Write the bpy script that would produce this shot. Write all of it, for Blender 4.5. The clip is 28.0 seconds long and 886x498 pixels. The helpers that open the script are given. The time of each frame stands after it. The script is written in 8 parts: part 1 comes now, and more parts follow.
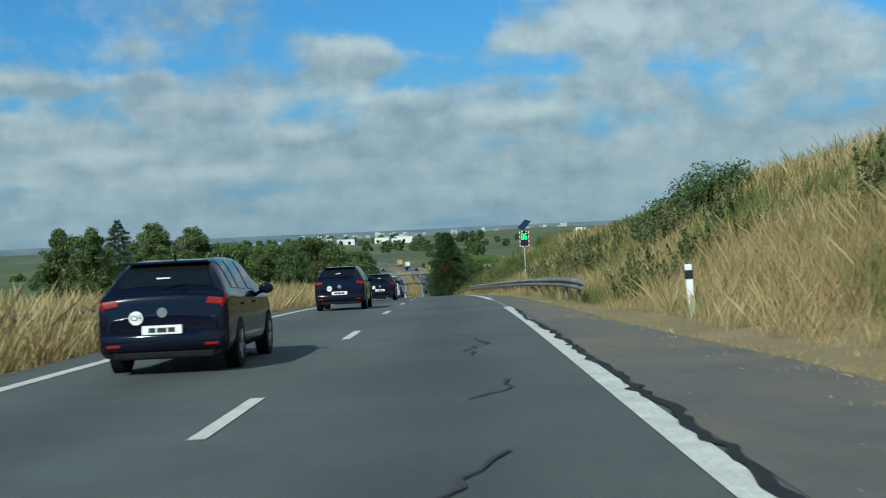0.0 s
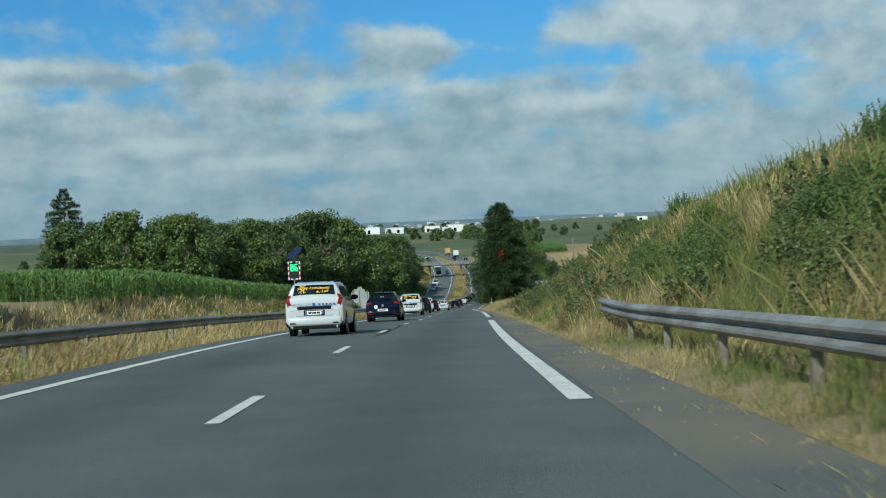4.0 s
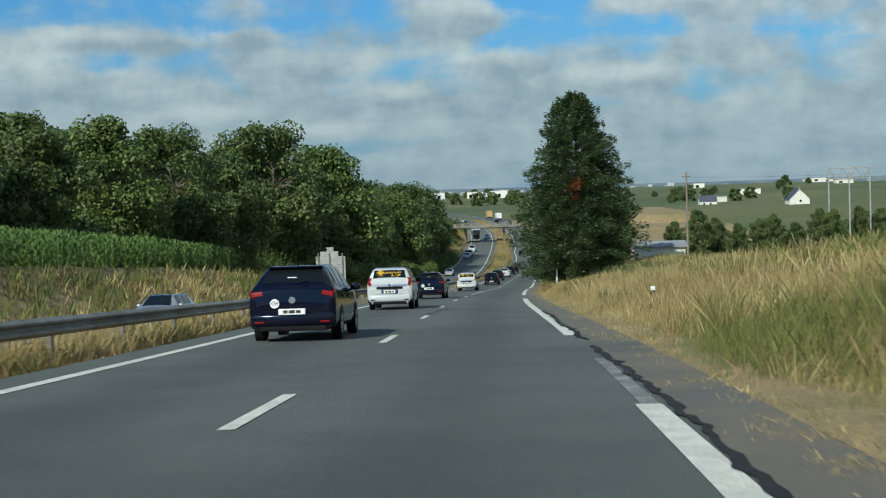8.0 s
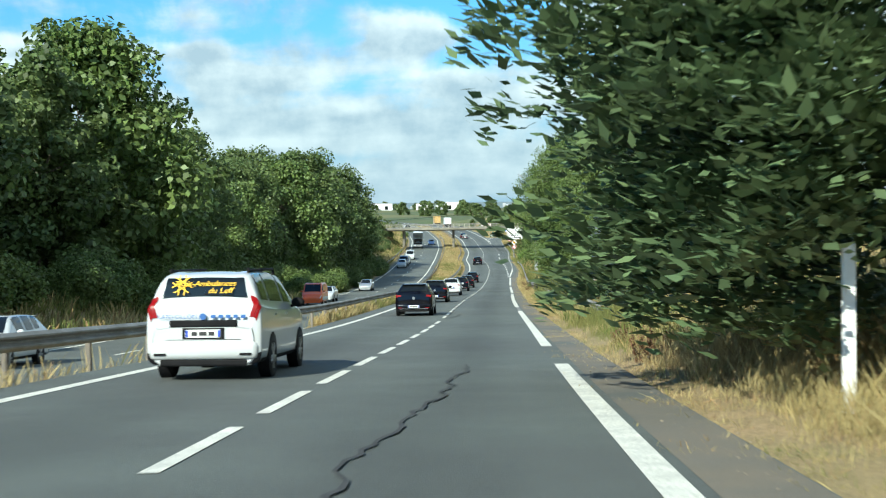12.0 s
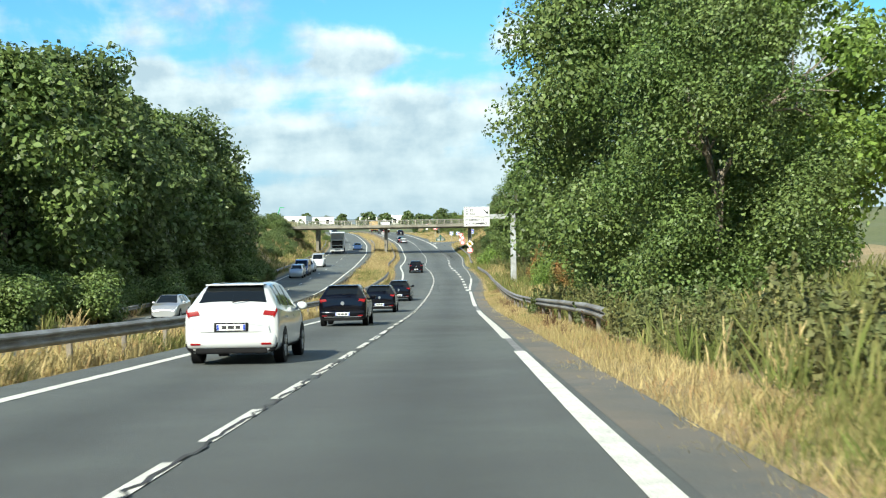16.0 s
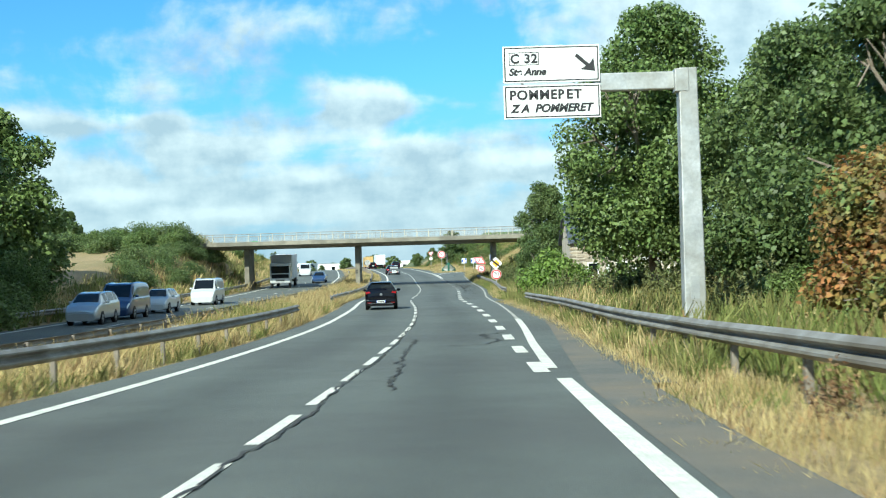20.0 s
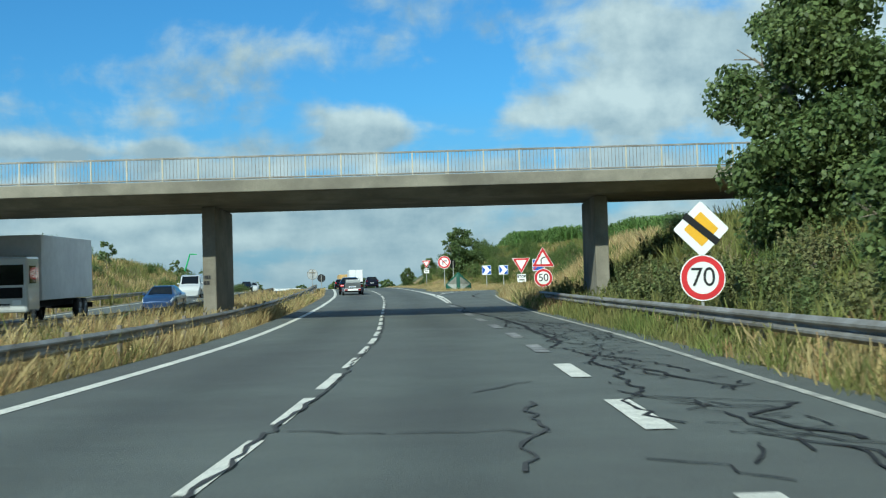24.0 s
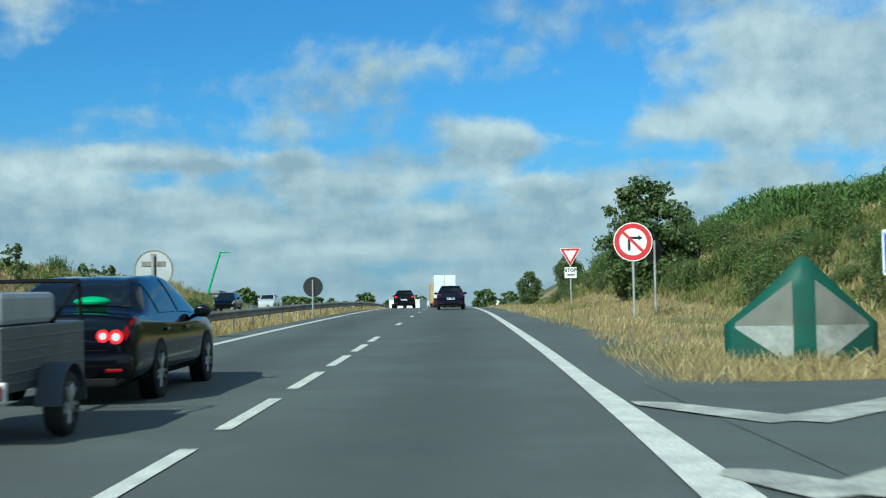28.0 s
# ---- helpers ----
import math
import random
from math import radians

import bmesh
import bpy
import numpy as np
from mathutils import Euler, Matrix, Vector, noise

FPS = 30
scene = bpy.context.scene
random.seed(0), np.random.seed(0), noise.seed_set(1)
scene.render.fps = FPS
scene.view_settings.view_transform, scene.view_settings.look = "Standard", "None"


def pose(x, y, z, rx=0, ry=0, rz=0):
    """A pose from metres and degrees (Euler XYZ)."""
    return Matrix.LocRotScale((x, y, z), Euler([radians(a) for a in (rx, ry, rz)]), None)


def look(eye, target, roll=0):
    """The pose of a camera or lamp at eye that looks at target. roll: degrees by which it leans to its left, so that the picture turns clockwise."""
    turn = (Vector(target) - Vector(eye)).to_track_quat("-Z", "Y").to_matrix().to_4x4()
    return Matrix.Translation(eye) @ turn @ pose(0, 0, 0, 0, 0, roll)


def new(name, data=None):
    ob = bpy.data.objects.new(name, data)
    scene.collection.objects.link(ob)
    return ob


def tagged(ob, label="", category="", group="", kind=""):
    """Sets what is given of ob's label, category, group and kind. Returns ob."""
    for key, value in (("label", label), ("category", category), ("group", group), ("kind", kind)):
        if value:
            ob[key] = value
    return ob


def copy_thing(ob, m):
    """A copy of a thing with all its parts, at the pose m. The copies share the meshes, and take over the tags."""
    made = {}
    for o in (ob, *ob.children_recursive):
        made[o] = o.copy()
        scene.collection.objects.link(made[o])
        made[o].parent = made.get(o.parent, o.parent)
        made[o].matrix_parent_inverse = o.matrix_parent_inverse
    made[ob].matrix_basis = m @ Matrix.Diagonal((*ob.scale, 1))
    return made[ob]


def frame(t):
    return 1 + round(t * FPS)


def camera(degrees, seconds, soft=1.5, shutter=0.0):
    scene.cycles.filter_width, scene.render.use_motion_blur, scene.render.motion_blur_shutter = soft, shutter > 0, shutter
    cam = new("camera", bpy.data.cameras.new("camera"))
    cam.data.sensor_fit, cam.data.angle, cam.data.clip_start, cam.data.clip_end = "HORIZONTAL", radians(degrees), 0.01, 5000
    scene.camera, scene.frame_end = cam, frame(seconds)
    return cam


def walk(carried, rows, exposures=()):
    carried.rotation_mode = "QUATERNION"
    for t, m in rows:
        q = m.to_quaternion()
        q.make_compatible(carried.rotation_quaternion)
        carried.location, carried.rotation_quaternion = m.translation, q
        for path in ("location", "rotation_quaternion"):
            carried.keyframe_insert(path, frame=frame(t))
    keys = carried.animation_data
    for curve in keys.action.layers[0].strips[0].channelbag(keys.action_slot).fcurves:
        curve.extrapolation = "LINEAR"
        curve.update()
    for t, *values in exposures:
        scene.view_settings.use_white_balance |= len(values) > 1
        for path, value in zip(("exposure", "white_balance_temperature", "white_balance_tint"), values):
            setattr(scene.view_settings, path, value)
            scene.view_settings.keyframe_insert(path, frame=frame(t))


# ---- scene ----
cam = camera(38.6, 28.0, soft=1.15, shutter=0.15)
PATH = [
    (0, (-0.03, 0.00, 1.22), (0.089, 9.998, 1.063), -2.83),
    (0.5, (0.26, 10.90, 0.91), (0.342, 20.898, 0.728), -2.00),
    (1, (0.49, 21.87, 0.59), (0.521, 31.868, 0.390), -2.25),
    (1.5, (0.75, 32.96, 0.19), (0.728, 42.958, -0.025), -1.20),
    (2, (0.98, 44.07, -0.27), (0.941, 54.068, -0.487), -1.27),
    (2.5, (1.12, 55.21, -0.71), (1.060, 65.208, -0.908), -1.45),
    (4.5, (1.09, 100.51, -2.92), (0.704, 110.500, -3.156), -2.55),
    (5, (0.89, 112.05, -3.54), (0.429, 122.035, -3.826), -2.32),
    (5.5, (0.67, 123.59, -4.23), (0.131, 133.570, -4.562), -2.63),
    (6, (0.57, 135.14, -4.94), (-0.038, 145.115, -5.289), -1.90),
    (6.5, (0.36, 146.74, -5.59), (-0.349, 156.709, -5.945), -1.90),
    (7, (0.16, 158.37, -6.32), (-0.571, 168.336, -6.706), -1.43),
    (7.5, (0.04, 170.02, -7.12), (-0.671, 179.986, -7.521), -2.10),
    (8, (-0.13, 181.69, -7.88), (-0.792, 191.659, -8.318), -1.85),
    (8.5, (-0.37, 193.39, -8.61), (-0.974, 203.362, -9.068), -2.05),
    (9, (-0.62, 205.05, -9.35), (-1.197, 215.022, -9.833), -2.24),
    (9.5, (-0.88, 216.63, -10.12), (-1.379, 226.604, -10.637), -2.08),
    (10, (-1.09, 228.19, -10.93), (-1.583, 238.166, -11.413), -1.41),
    (10.5, (-1.30, 239.76, -11.74), (-1.746, 249.738, -12.219), -1.71),
    (11, (-1.41, 251.36, -12.51), (-1.818, 261.340, -12.992), 0.07),
    (11.5, (-1.56, 263.00, -13.26), (-1.906, 272.985, -13.677), -0.63),
    (13.5, (-1.17, 307.95, -16.37), (-1.249, 317.949, -16.510), -0.55),
    (14, (-1.07, 318.79, -16.98), (-1.034, 328.788, -17.168), -1.11),
    (14.5, (-0.94, 329.56, -17.55), (-0.856, 339.558, -17.713), -2.18),
    (15, (-0.81, 340.26, -18.08), (-0.667, 350.258, -18.241), -2.26),
    (15.5, (-0.60, 350.90, -18.66), (-0.414, 360.897, -18.830), -1.24),
    (16, (-0.35, 361.54, -19.21), (-0.203, 371.537, -19.397), -0.90),
    (16.5, (-0.11, 372.23, -19.75), (-0.008, 382.229, -19.890), -1.29),
    (17, (0.17, 383.03, -20.33), (0.232, 393.029, -20.454), -1.90),
    (17.5, (0.40, 393.96, -20.93), (0.436, 403.959, -21.076), -1.06),
    (18, (0.58, 405.07, -21.54), (0.606, 415.069, -21.662), -2.62),
    (18.5, (0.78, 416.39, -22.03), (0.808, 426.390, -22.088), -1.79),
    (19, (0.97, 427.96, -22.52), (0.969, 437.960, -22.447), -1.65),
    (19.5, (1.29, 439.76, -22.99), (1.286, 449.759, -22.832), -1.51),
    (20, (1.67, 451.76, -23.34), (1.717, 461.758, -23.136), -1.70),
    (20.5, (1.93, 463.81, -23.52), (1.990, 473.807, -23.279), -1.85),
    (21, (1.95, 475.83, -23.75), (1.997, 485.826, -23.477), -1.57),
    (21.5, (1.92, 487.83, -23.93), (1.989, 497.825, -23.611), -2.11),
    (22.5, (2.02, 511.60, -23.90), (1.98, 521.592, -23.575), -1.5),
    (23.5, (1.29, 535.02, -23.83), (1.403, 545.014, -23.514), -0.84),
    (24, (1.51, 546.40, -23.79), (1.574, 556.391, -23.379), -1.65),
    (24.5, (1.67, 557.72, -23.81), (1.710, 567.711, -23.391), -0.48),
    (25, (1.63, 568.97, -23.61), (1.603, 578.959, -23.138), -1.50),
    (25.5, (1.56, 580.16, -23.43), (1.495, 590.148, -22.943), -0.29),
    (26, (1.51, 591.30, -23.29), (1.300, 601.281, -22.706), -0.69),
    (26.5, (1.24, 602.45, -23.07), (0.945, 612.428, -22.486), 0.52),
    (27, (0.95, 613.58, -22.73), (0.495, 623.554, -22.171), -1.12),
    (27.5, (0.54, 624.74, -22.45), (-0.101, 634.704, -21.888), -0.78),
    (28, (-0.03, 635.91, -22.15), (-0.965, 645.852, -21.625), -0.88),
]
EXPO = [(0.0, -0.06, 5800, -6), (5.0, -0.03, 5830, -6), (7.0, -0.02, 5900, -5), (8.0, 0.0, 6150, -2), (9.0, 0.25, 6150, -3), (9.5, 0.4, 6120, -4), (11.0, 0.72, 6000, -6), (14.0, 1.0, 6560, 0), (18.0, 0.97, 6280, -2), (19.0, 0.92, 6020, -5), (20.0, 0.88, 6020, -7), (21.0, 0.56, 5970, -9), (23.5, 0.3, 5870, -9), (25.0, 0.17, 5900, -8), (26.0, 0.2, 6350, -3), (27.0, 0.2, 5700, -11), (28.0, 0.2, 5650, -11)]
walk(cam, [(t, look(eye, target, roll)) for t, eye, target, roll in PATH], EXPO)

# ---- light: afternoon sun from behind and to the left, broken cloud ----
SUN_DIR = Vector((-0.66, -1.25, 1.0)).normalized()
SUN_EL = math.asin(SUN_DIR.z)
SUN_AZ = math.atan2(SUN_DIR.x, SUN_DIR.y)
sun_data = bpy.data.lights.new("sun", "SUN")
sun_data.energy, sun_data.angle, sun_data.color = 4.7, radians(0.55), (1.0, 0.93, 0.82)
sun = new("sun", sun_data)
sun.matrix_world = look((0, 0, 60), Vector((0, 0, 60)) - SUN_DIR)

world = bpy.data.worlds.new("world")
scene.world = world
world.use_nodes = True
wn, wl = world.node_tree.nodes, world.node_tree.links
wn.clear()


def wnode(kind, **props):
    n = wn.new(kind)
    for k, v in props.items():
        n.inputs[k].default_value = v
    return n


sky = wn.new("ShaderNodeTexSky")
sky.sky_type, sky.sun_disc = "NISHITA", False
sky.sun_elevation, sky.sun_rotation = SUN_EL, SUN_AZ
sky.air_density, sky.dust_density, sky.ozone_density = 1.0, 0.6, 1.6
coord = wn.new("ShaderNodeTexCoord")
sep = wn.new("ShaderNodeSeparateXYZ")
wl.new(coord.outputs["Generated"], sep.inputs[0])


def wmath(op, a, b=None):
    """A math node of the sky; a and b are sockets or numbers."""
    n = wn.new("ShaderNodeMath")
    n.operation = op
    for k, v in enumerate((a, b)):
        if isinstance(v, (int, float)):
            n.inputs[k].default_value = v
        elif v is not None:
            wl.new(v, n.inputs[k])
    return n.outputs[0]


def wrange(v, a, b, c, d, smooth=True):
    n = wn.new("ShaderNodeMapRange")
    n.interpolation_type = "SMOOTHSTEP" if smooth else "LINEAR"
    for k, x in zip(("From Min", "From Max", "To Min", "To Max"), (a, b, c, d)):
        n.inputs[k].default_value = x
    wl.new(v, n.inputs["Value"])
    return n.outputs["Result"]


def wmix(fac, a, b, mode="MIX"):
    n = wn.new("ShaderNodeMix")
    n.data_type, n.blend_type = "RGBA", mode
    for slot, v in (("Factor", fac), ("A", a), ("B", b)):
        if isinstance(v, (float, tuple)):
            n.inputs[slot].default_value = v
        else:
            wl.new(v, n.inputs[slot])
    return n.outputs["Result"]


# bearing and height in degrees, and a flat cloud deck seen in perspective
bearing = wmath("MULTIPLY", wmath("ARCTAN2", sep.outputs["X"], sep.outputs["Y"]), 57.2958)
height_deg = wmath("MULTIPLY", wmath("ARCSINE", sep.outputs["Z"]), 57.2958)
deck_div = wmath("ADD", wmath("MAXIMUM", sep.outputs["Z"], 0.0), 0.24)
deck = wn.new("ShaderNodeCombineXYZ")
wl.new(wmath("DIVIDE", sep.outputs["X"], deck_div), deck.inputs[0])
wl.new(wmath("DIVIDE", sep.outputs["Y"], deck_div), deck.inputs[1])
deck.inputs[2].default_value = 3.7
angles = wn.new("ShaderNodeCombineXYZ")
wl.new(bearing, angles.inputs[0])
wl.new(height_deg, angles.inputs[1])


def wnoise(vec, scale, detail, rough, distort=0.0):
    n = wnode("ShaderNodeTexNoise", Scale=scale, Detail=detail, Roughness=rough, Distortion=distort)
    wl.new(vec, n.inputs["Vector"])
    return n.outputs["Fac"]


billow = wnoise(angles.outputs[0], 0.36, 7.0, 0.55, 0.25)
field = wnoise(deck.outputs[0], 2.6, 6.0, 0.5, 0.3)
field = wmath("ADD", wmath("MULTIPLY", field, 0.62), wmath("MULTIPLY", billow, 0.38))
field = wmath("ADD", field, wrange(height_deg, 3.5, 9.0, 0.13, -0.085))
field = wmath("ADD", field, wmath("MULTIPLY", wrange(bearing, 0.0, 12.0, 0.0, 0.15), wrange(height_deg, 5.0, 9.0, 0.0, 1.0)))
tone = wmath("ADD", wmath("MULTIPLY", wnoise(deck.outputs[0], 3.6, 5.0, 0.52), 0.5), wmath("MULTIPLY", wnoise(angles.outputs[0], 0.6, 6.0, 0.56), 0.5))
tone = wmath("ADD", tone, wmath("MULTIPLY", wrange(bearing, 2.0, 12.0, 0.0, 0.05), wrange(height_deg, 6.0, 9.0, 0.0, 1.0)))
# single clouds: bearing, height, half width, half height, weight, crown brightness
CLOUDS = [(-2.8, 8.1, 3.4, 1.5, 0.22, 0.16), (-7.3, 11.4, 9.5, 2.4, 0.2, 0.1), (-5.6, 4.4, 1.4, 0.7, 0.1, 0.22), (9.1, 8.5, 3.9, 1.6, 0.16, 0.1), (4.2, 8.0, 2.6, 1.0, 0.12, 0.06),
          (-22.0, 5.7, 8.5, 2.6, 0.14, 0.05), (-17.2, 7.1, 5.5, 0.7, 0.18, 0.12), (-11.8, 7.1, 1.8, 0.8, 0.15, -0.06), (-9.6, 5.7, 3.4, 0.9, 0.13, -0.05), (-9.6, 2.9, 3.4, 0.7, 0.08, 0.2),
          (-1.1, 5.9, 2.8, 0.9, 0.14, 0.12), (4.5, 4.9, 3.6, 0.8, 0.1, 0.24), (13.0, 10.5, 9.0, 3.2, 0.12, 0.05), (-13.5, 3.6, 4.0, 0.8, 0.08, 0.14)]
for b0, h0, hw, hh, weight, crest in CLOUDS:
    off = wn.new("ShaderNodeVectorMath")
    off.operation = "SUBTRACT"
    wl.new(angles.outputs[0], off.inputs[0])
    off.inputs[1].default_value = (b0, h0, 0)
    size = wn.new("ShaderNodeVectorMath")
    size.operation = "MULTIPLY"
    wl.new(off.outputs[0], size.inputs[0])
    size.inputs[1].default_value = (1 / hw, 1 / hh, 0)
    far = wn.new("ShaderNodeVectorMath")
    far.operation = "LENGTH"
    wl.new(size.outputs[0], far.inputs[0])
    near = wrange(far.outputs["Value"], 0.0, 1.25, 1.0, 0.0)
    field = wmath("ADD", field, wmath("MULTIPLY", near, weight))
    lit = wrange(height_deg, h0 - hh * 0.7, h0 + hh * 0.5, -0.1, crest)
    tone = wmath("ADD", tone, wmath("MULTIPLY", near, lit))
density = wrange(field, 0.43, 0.60, 0.0, 0.93)
shade = wn.new("ShaderNodeValToRGB")
shade.color_ramp.elements[0].position, shade.color_ramp.elements[1].position = 0.38, 0.66
shade.color_ramp.elements[0].color = (2.45, 3.0, 3.45, 1)
shade.color_ramp.elements[1].color = (4.75, 5.1, 5.2, 1)
wl.new(tone, shade.inputs[0])
blue = wmix(1.0, sky.outputs[0], (0.3, 0.6, 0.88, 1), "MULTIPLY")
air = wmix(wrange(height_deg, 0.0, 9.0, 0.85, 0.0, False), blue, (1.6, 2.5, 3.6, 1))
whole = wmix(density, air, shade.outputs[0])
whole = wmix(wrange(height_deg, 0.0, 6.0, 0.62, 0.0, False), whole, (2.1, 2.85, 3.5, 1))
bg = wn.new("ShaderNodeBackground")
bg.inputs["Strength"].default_value = 0.12
wl.new(whole, bg.inputs["Color"])
wout = wn.new("ShaderNodeOutputWorld")
wl.new(bg.outputs[0], wout.inputs["Surface"])


# ---- materials ----
def material(name, base, other=None, scale=4.0, rough=0.8, metal=0.0, bump=0.0, bump_scale=40.0, fine=0.25, big=0.0, big_scale=0.15, stain=None, spec=0.4, per="none", vary=0.0, coat=0.0, glow=0.0, trans=0.0):
    """A procedural surface: two tones mixed by noise, a fine grain, a large-scale stain and a relief."""
    m = bpy.data.materials.new(name)
    m.use_nodes = True
    nt = m.node_tree
    b = nt.nodes["Principled BSDF"]
    b.inputs["Roughness"].default_value, b.inputs["Metallic"].default_value = rough, metal
    b.inputs["Specular IOR Level"].default_value = spec
    b.inputs["Coat Weight"].default_value = coat
    b.inputs["Coat Roughness"].default_value = 0.05

    def node(kind, **v):
        n = nt.nodes.new(kind)
        for k, x in v.items():
            n.inputs[k].default_value = x
        return n

    def mix(a, bb, fac, mode="MIX"):
        n = nt.nodes.new("ShaderNodeMix")
        n.data_type, n.blend_type = "RGBA", mode
        for value, slot in ((fac, "Factor"), (a, "A"), (bb, "B")):
            if isinstance(value, (tuple, float)):
                n.inputs[slot].default_value = value
            else:
                nt.links.new(value, n.inputs[slot])
        return n.outputs["Result"]

    def spread(sock, lo, hi, a=0.0, c=1.0):
        n = nt.nodes.new("ShaderNodeMapRange")
        n.inputs["From Min"].default_value, n.inputs["From Max"].default_value = lo, hi
        n.inputs["To Min"].default_value, n.inputs["To Max"].default_value = a, c
        nt.links.new(sock, n.inputs["Value"])
        return n.outputs["Result"]

    geo = nt.nodes.new("ShaderNodeNewGeometry")
    pos = geo.outputs["Position"]
    noise1 = node("ShaderNodeTexNoise", Scale=scale, Detail=6.0, Roughness=0.6)
    nt.links.new(pos, noise1.inputs["Vector"])
    c = mix((*base, 1.0), (*(other or base), 1.0), spread(noise1.outputs["Fac"], 0.36, 0.64))
    if fine:
        noise2 = node("ShaderNodeTexNoise", Scale=bump_scale, Detail=4.0, Roughness=0.7)
        nt.links.new(pos, noise2.inputs["Vector"])
        grain = spread(noise2.outputs["Fac"], 0.3, 0.7, 1.0 - fine, 1.0 + fine)
        c = mix(c, grain, 1.0, "MULTIPLY")
    if big:
        noise3 = node("ShaderNodeTexNoise", Scale=big_scale, Detail=5.0, Roughness=0.6)
        nt.links.new(pos, noise3.inputs["Vector"])
        c = mix(c, (*(stain or tuple(x * 0.5 for x in base)), 1.0), spread(noise3.outputs["Fac"], 0.42, 0.62, 0.0, big))
    if per != "none":
        if per == "island":
            r = geo.outputs["Random Per Island"]
        else:
            r = nt.nodes.new("ShaderNodeObjectInfo").outputs["Random"]
        c = mix(c, spread(r, 0.0, 1.0, 1.0 - vary, 1.0 + vary), 1.0, "MULTIPLY")
    nt.links.new(c, b.inputs["Base Color"])
    if bump:
        bn = node("ShaderNodeBump", Strength=bump, Distance=0.02)
        n4 = node("ShaderNodeTexNoise", Scale=bump_scale, Detail=5.0, Roughness=0.65)
        nt.links.new(pos, n4.inputs["Vector"])
        nt.links.new(n4.outputs["Fac"], bn.inputs["Height"])
        nt.links.new(bn.outputs["Normal"], b.inputs["Normal"])
    if glow:
        b.inputs["Emission Color"].default_value = (*base, 1.0)
        b.inputs["Emission Strength"].default_value = glow
    if trans:
        t = nt.nodes.new("ShaderNodeBsdfTranslucent")
        nt.links.new(c, t.inputs["Color"])
        ms = nt.nodes.new("ShaderNodeMixShader")
        ms.inputs[0].default_value = trans
        nt.links.new(b.outputs[0], ms.inputs[1])
        nt.links.new(t.outputs[0], ms.inputs[2])
        nt.links.new(ms.outputs[0], nt.nodes["Material Output"].inputs["Surface"])
    return m


ASPHALT = material("asphalt", (0.1, 0.111, 0.102), (0.12, 0.133, 0.121), 0.8, 0.82, bump=0.7, bump_scale=85, fine=0.45, big=0.5, big_scale=0.12, stain=(0.07, 0.07, 0.068))


def add_track_wear(m, dark=0.7):
    """Darkens a surface where its mesh carries the "wear" of oil along the middle of the lanes."""
    nt = m.node_tree
    b = nt.nodes["Principled BSDF"]
    old = b.inputs["Base Color"].links[0].from_socket
    at = nt.nodes.new("ShaderNodeAttribute")
    at.attribute_name = "wear"
    mx = nt.nodes.new("ShaderNodeMix")
    mx.data_type, mx.blend_type = "RGBA", "MULTIPLY"
    mx.inputs["B"].default_value = (dark, dark, dark * 1.01, 1)
    nt.links.new(at.outputs["Fac"], mx.inputs["Factor"])
    nt.links.new(old, mx.inputs["A"])
    nt.links.new(mx.outputs["Result"], b.inputs["Base Color"])


add_track_wear(ASPHALT)
ASPHALT_OLD = material("asphalt_shoulder", (0.102, 0.106, 0.098), (0.142, 0.132, 0.114), 0.7, 0.9, bump=0.6, bump_scale=60, fine=0.35, big=0.6, big_scale=0.3, stain=(0.2, 0.16, 0.11))
TAR_OLD = material("old_tar_seal", (0.045, 0.046, 0.048), (0.06, 0.06, 0.061), 3.0, 0.85, spec=0.2, fine=0.25, bump_scale=50)
TAR = material("tar_seal", (0.02, 0.021, 0.023), (0.03, 0.03, 0.032), 3.0, 0.85, spec=0.2, fine=0.2, bump_scale=60)
PAINT = material("road_paint", (0.68, 0.665, 0.59), (0.58, 0.565, 0.5), 3.5, 0.7, fine=0.35, bump_scale=30, bump=0.2, big=0.35, big_scale=2.2, stain=(0.33, 0.33, 0.31))
PAINT_DULL = material("dull_paint", (0.5, 0.49, 0.43), (0.35, 0.34, 0.3), 3.0, 0.8, fine=0.35, bump_scale=25, big=0.6, big_scale=2.0, stain=(0.16, 0.16, 0.15))
PAINT_WORN = material("worn_paint", (0.3, 0.3, 0.29), (0.14, 0.14, 0.14), 3.0, 0.8, fine=0.35, bump_scale=25, big=0.7, big_scale=2.0, stain=(0.11, 0.11, 0.11))
SOIL = material("dry_ground", (0.32, 0.225, 0.12), (0.22, 0.17, 0.085), 0.5, 0.95, bump=0.8, bump_scale=18, fine=0.4, big=0.6, big_scale=0.06, stain=(0.17, 0.15, 0.06))
FIELD = material("far_fields", (0.065, 0.095, 0.03), (0.17, 0.15, 0.065), 0.012, 0.95, fine=0.25, bump_scale=1.5, big=0.8, big_scale=0.006, stain=(0.04, 0.07, 0.03))
WHEAT = material("stubble_field", (0.46, 0.33, 0.15), (0.4, 0.28, 0.12), 0.3, 0.95, fine=0.25, bump_scale=6)
STRAW = material("dry_grass", (0.52, 0.42, 0.21), (0.42, 0.325, 0.155), 0.35, 0.85, fine=0.0, big=0.55, big_scale=0.16, stain=(0.24, 0.21, 0.07), per="island", vary=0.4, trans=0.35)
GREENGRASS = material("green_weeds", (0.13, 0.17, 0.04), (0.22, 0.2, 0.07), 0.4, 0.8, fine=0.0, per="island", vary=0.4, trans=0.35)
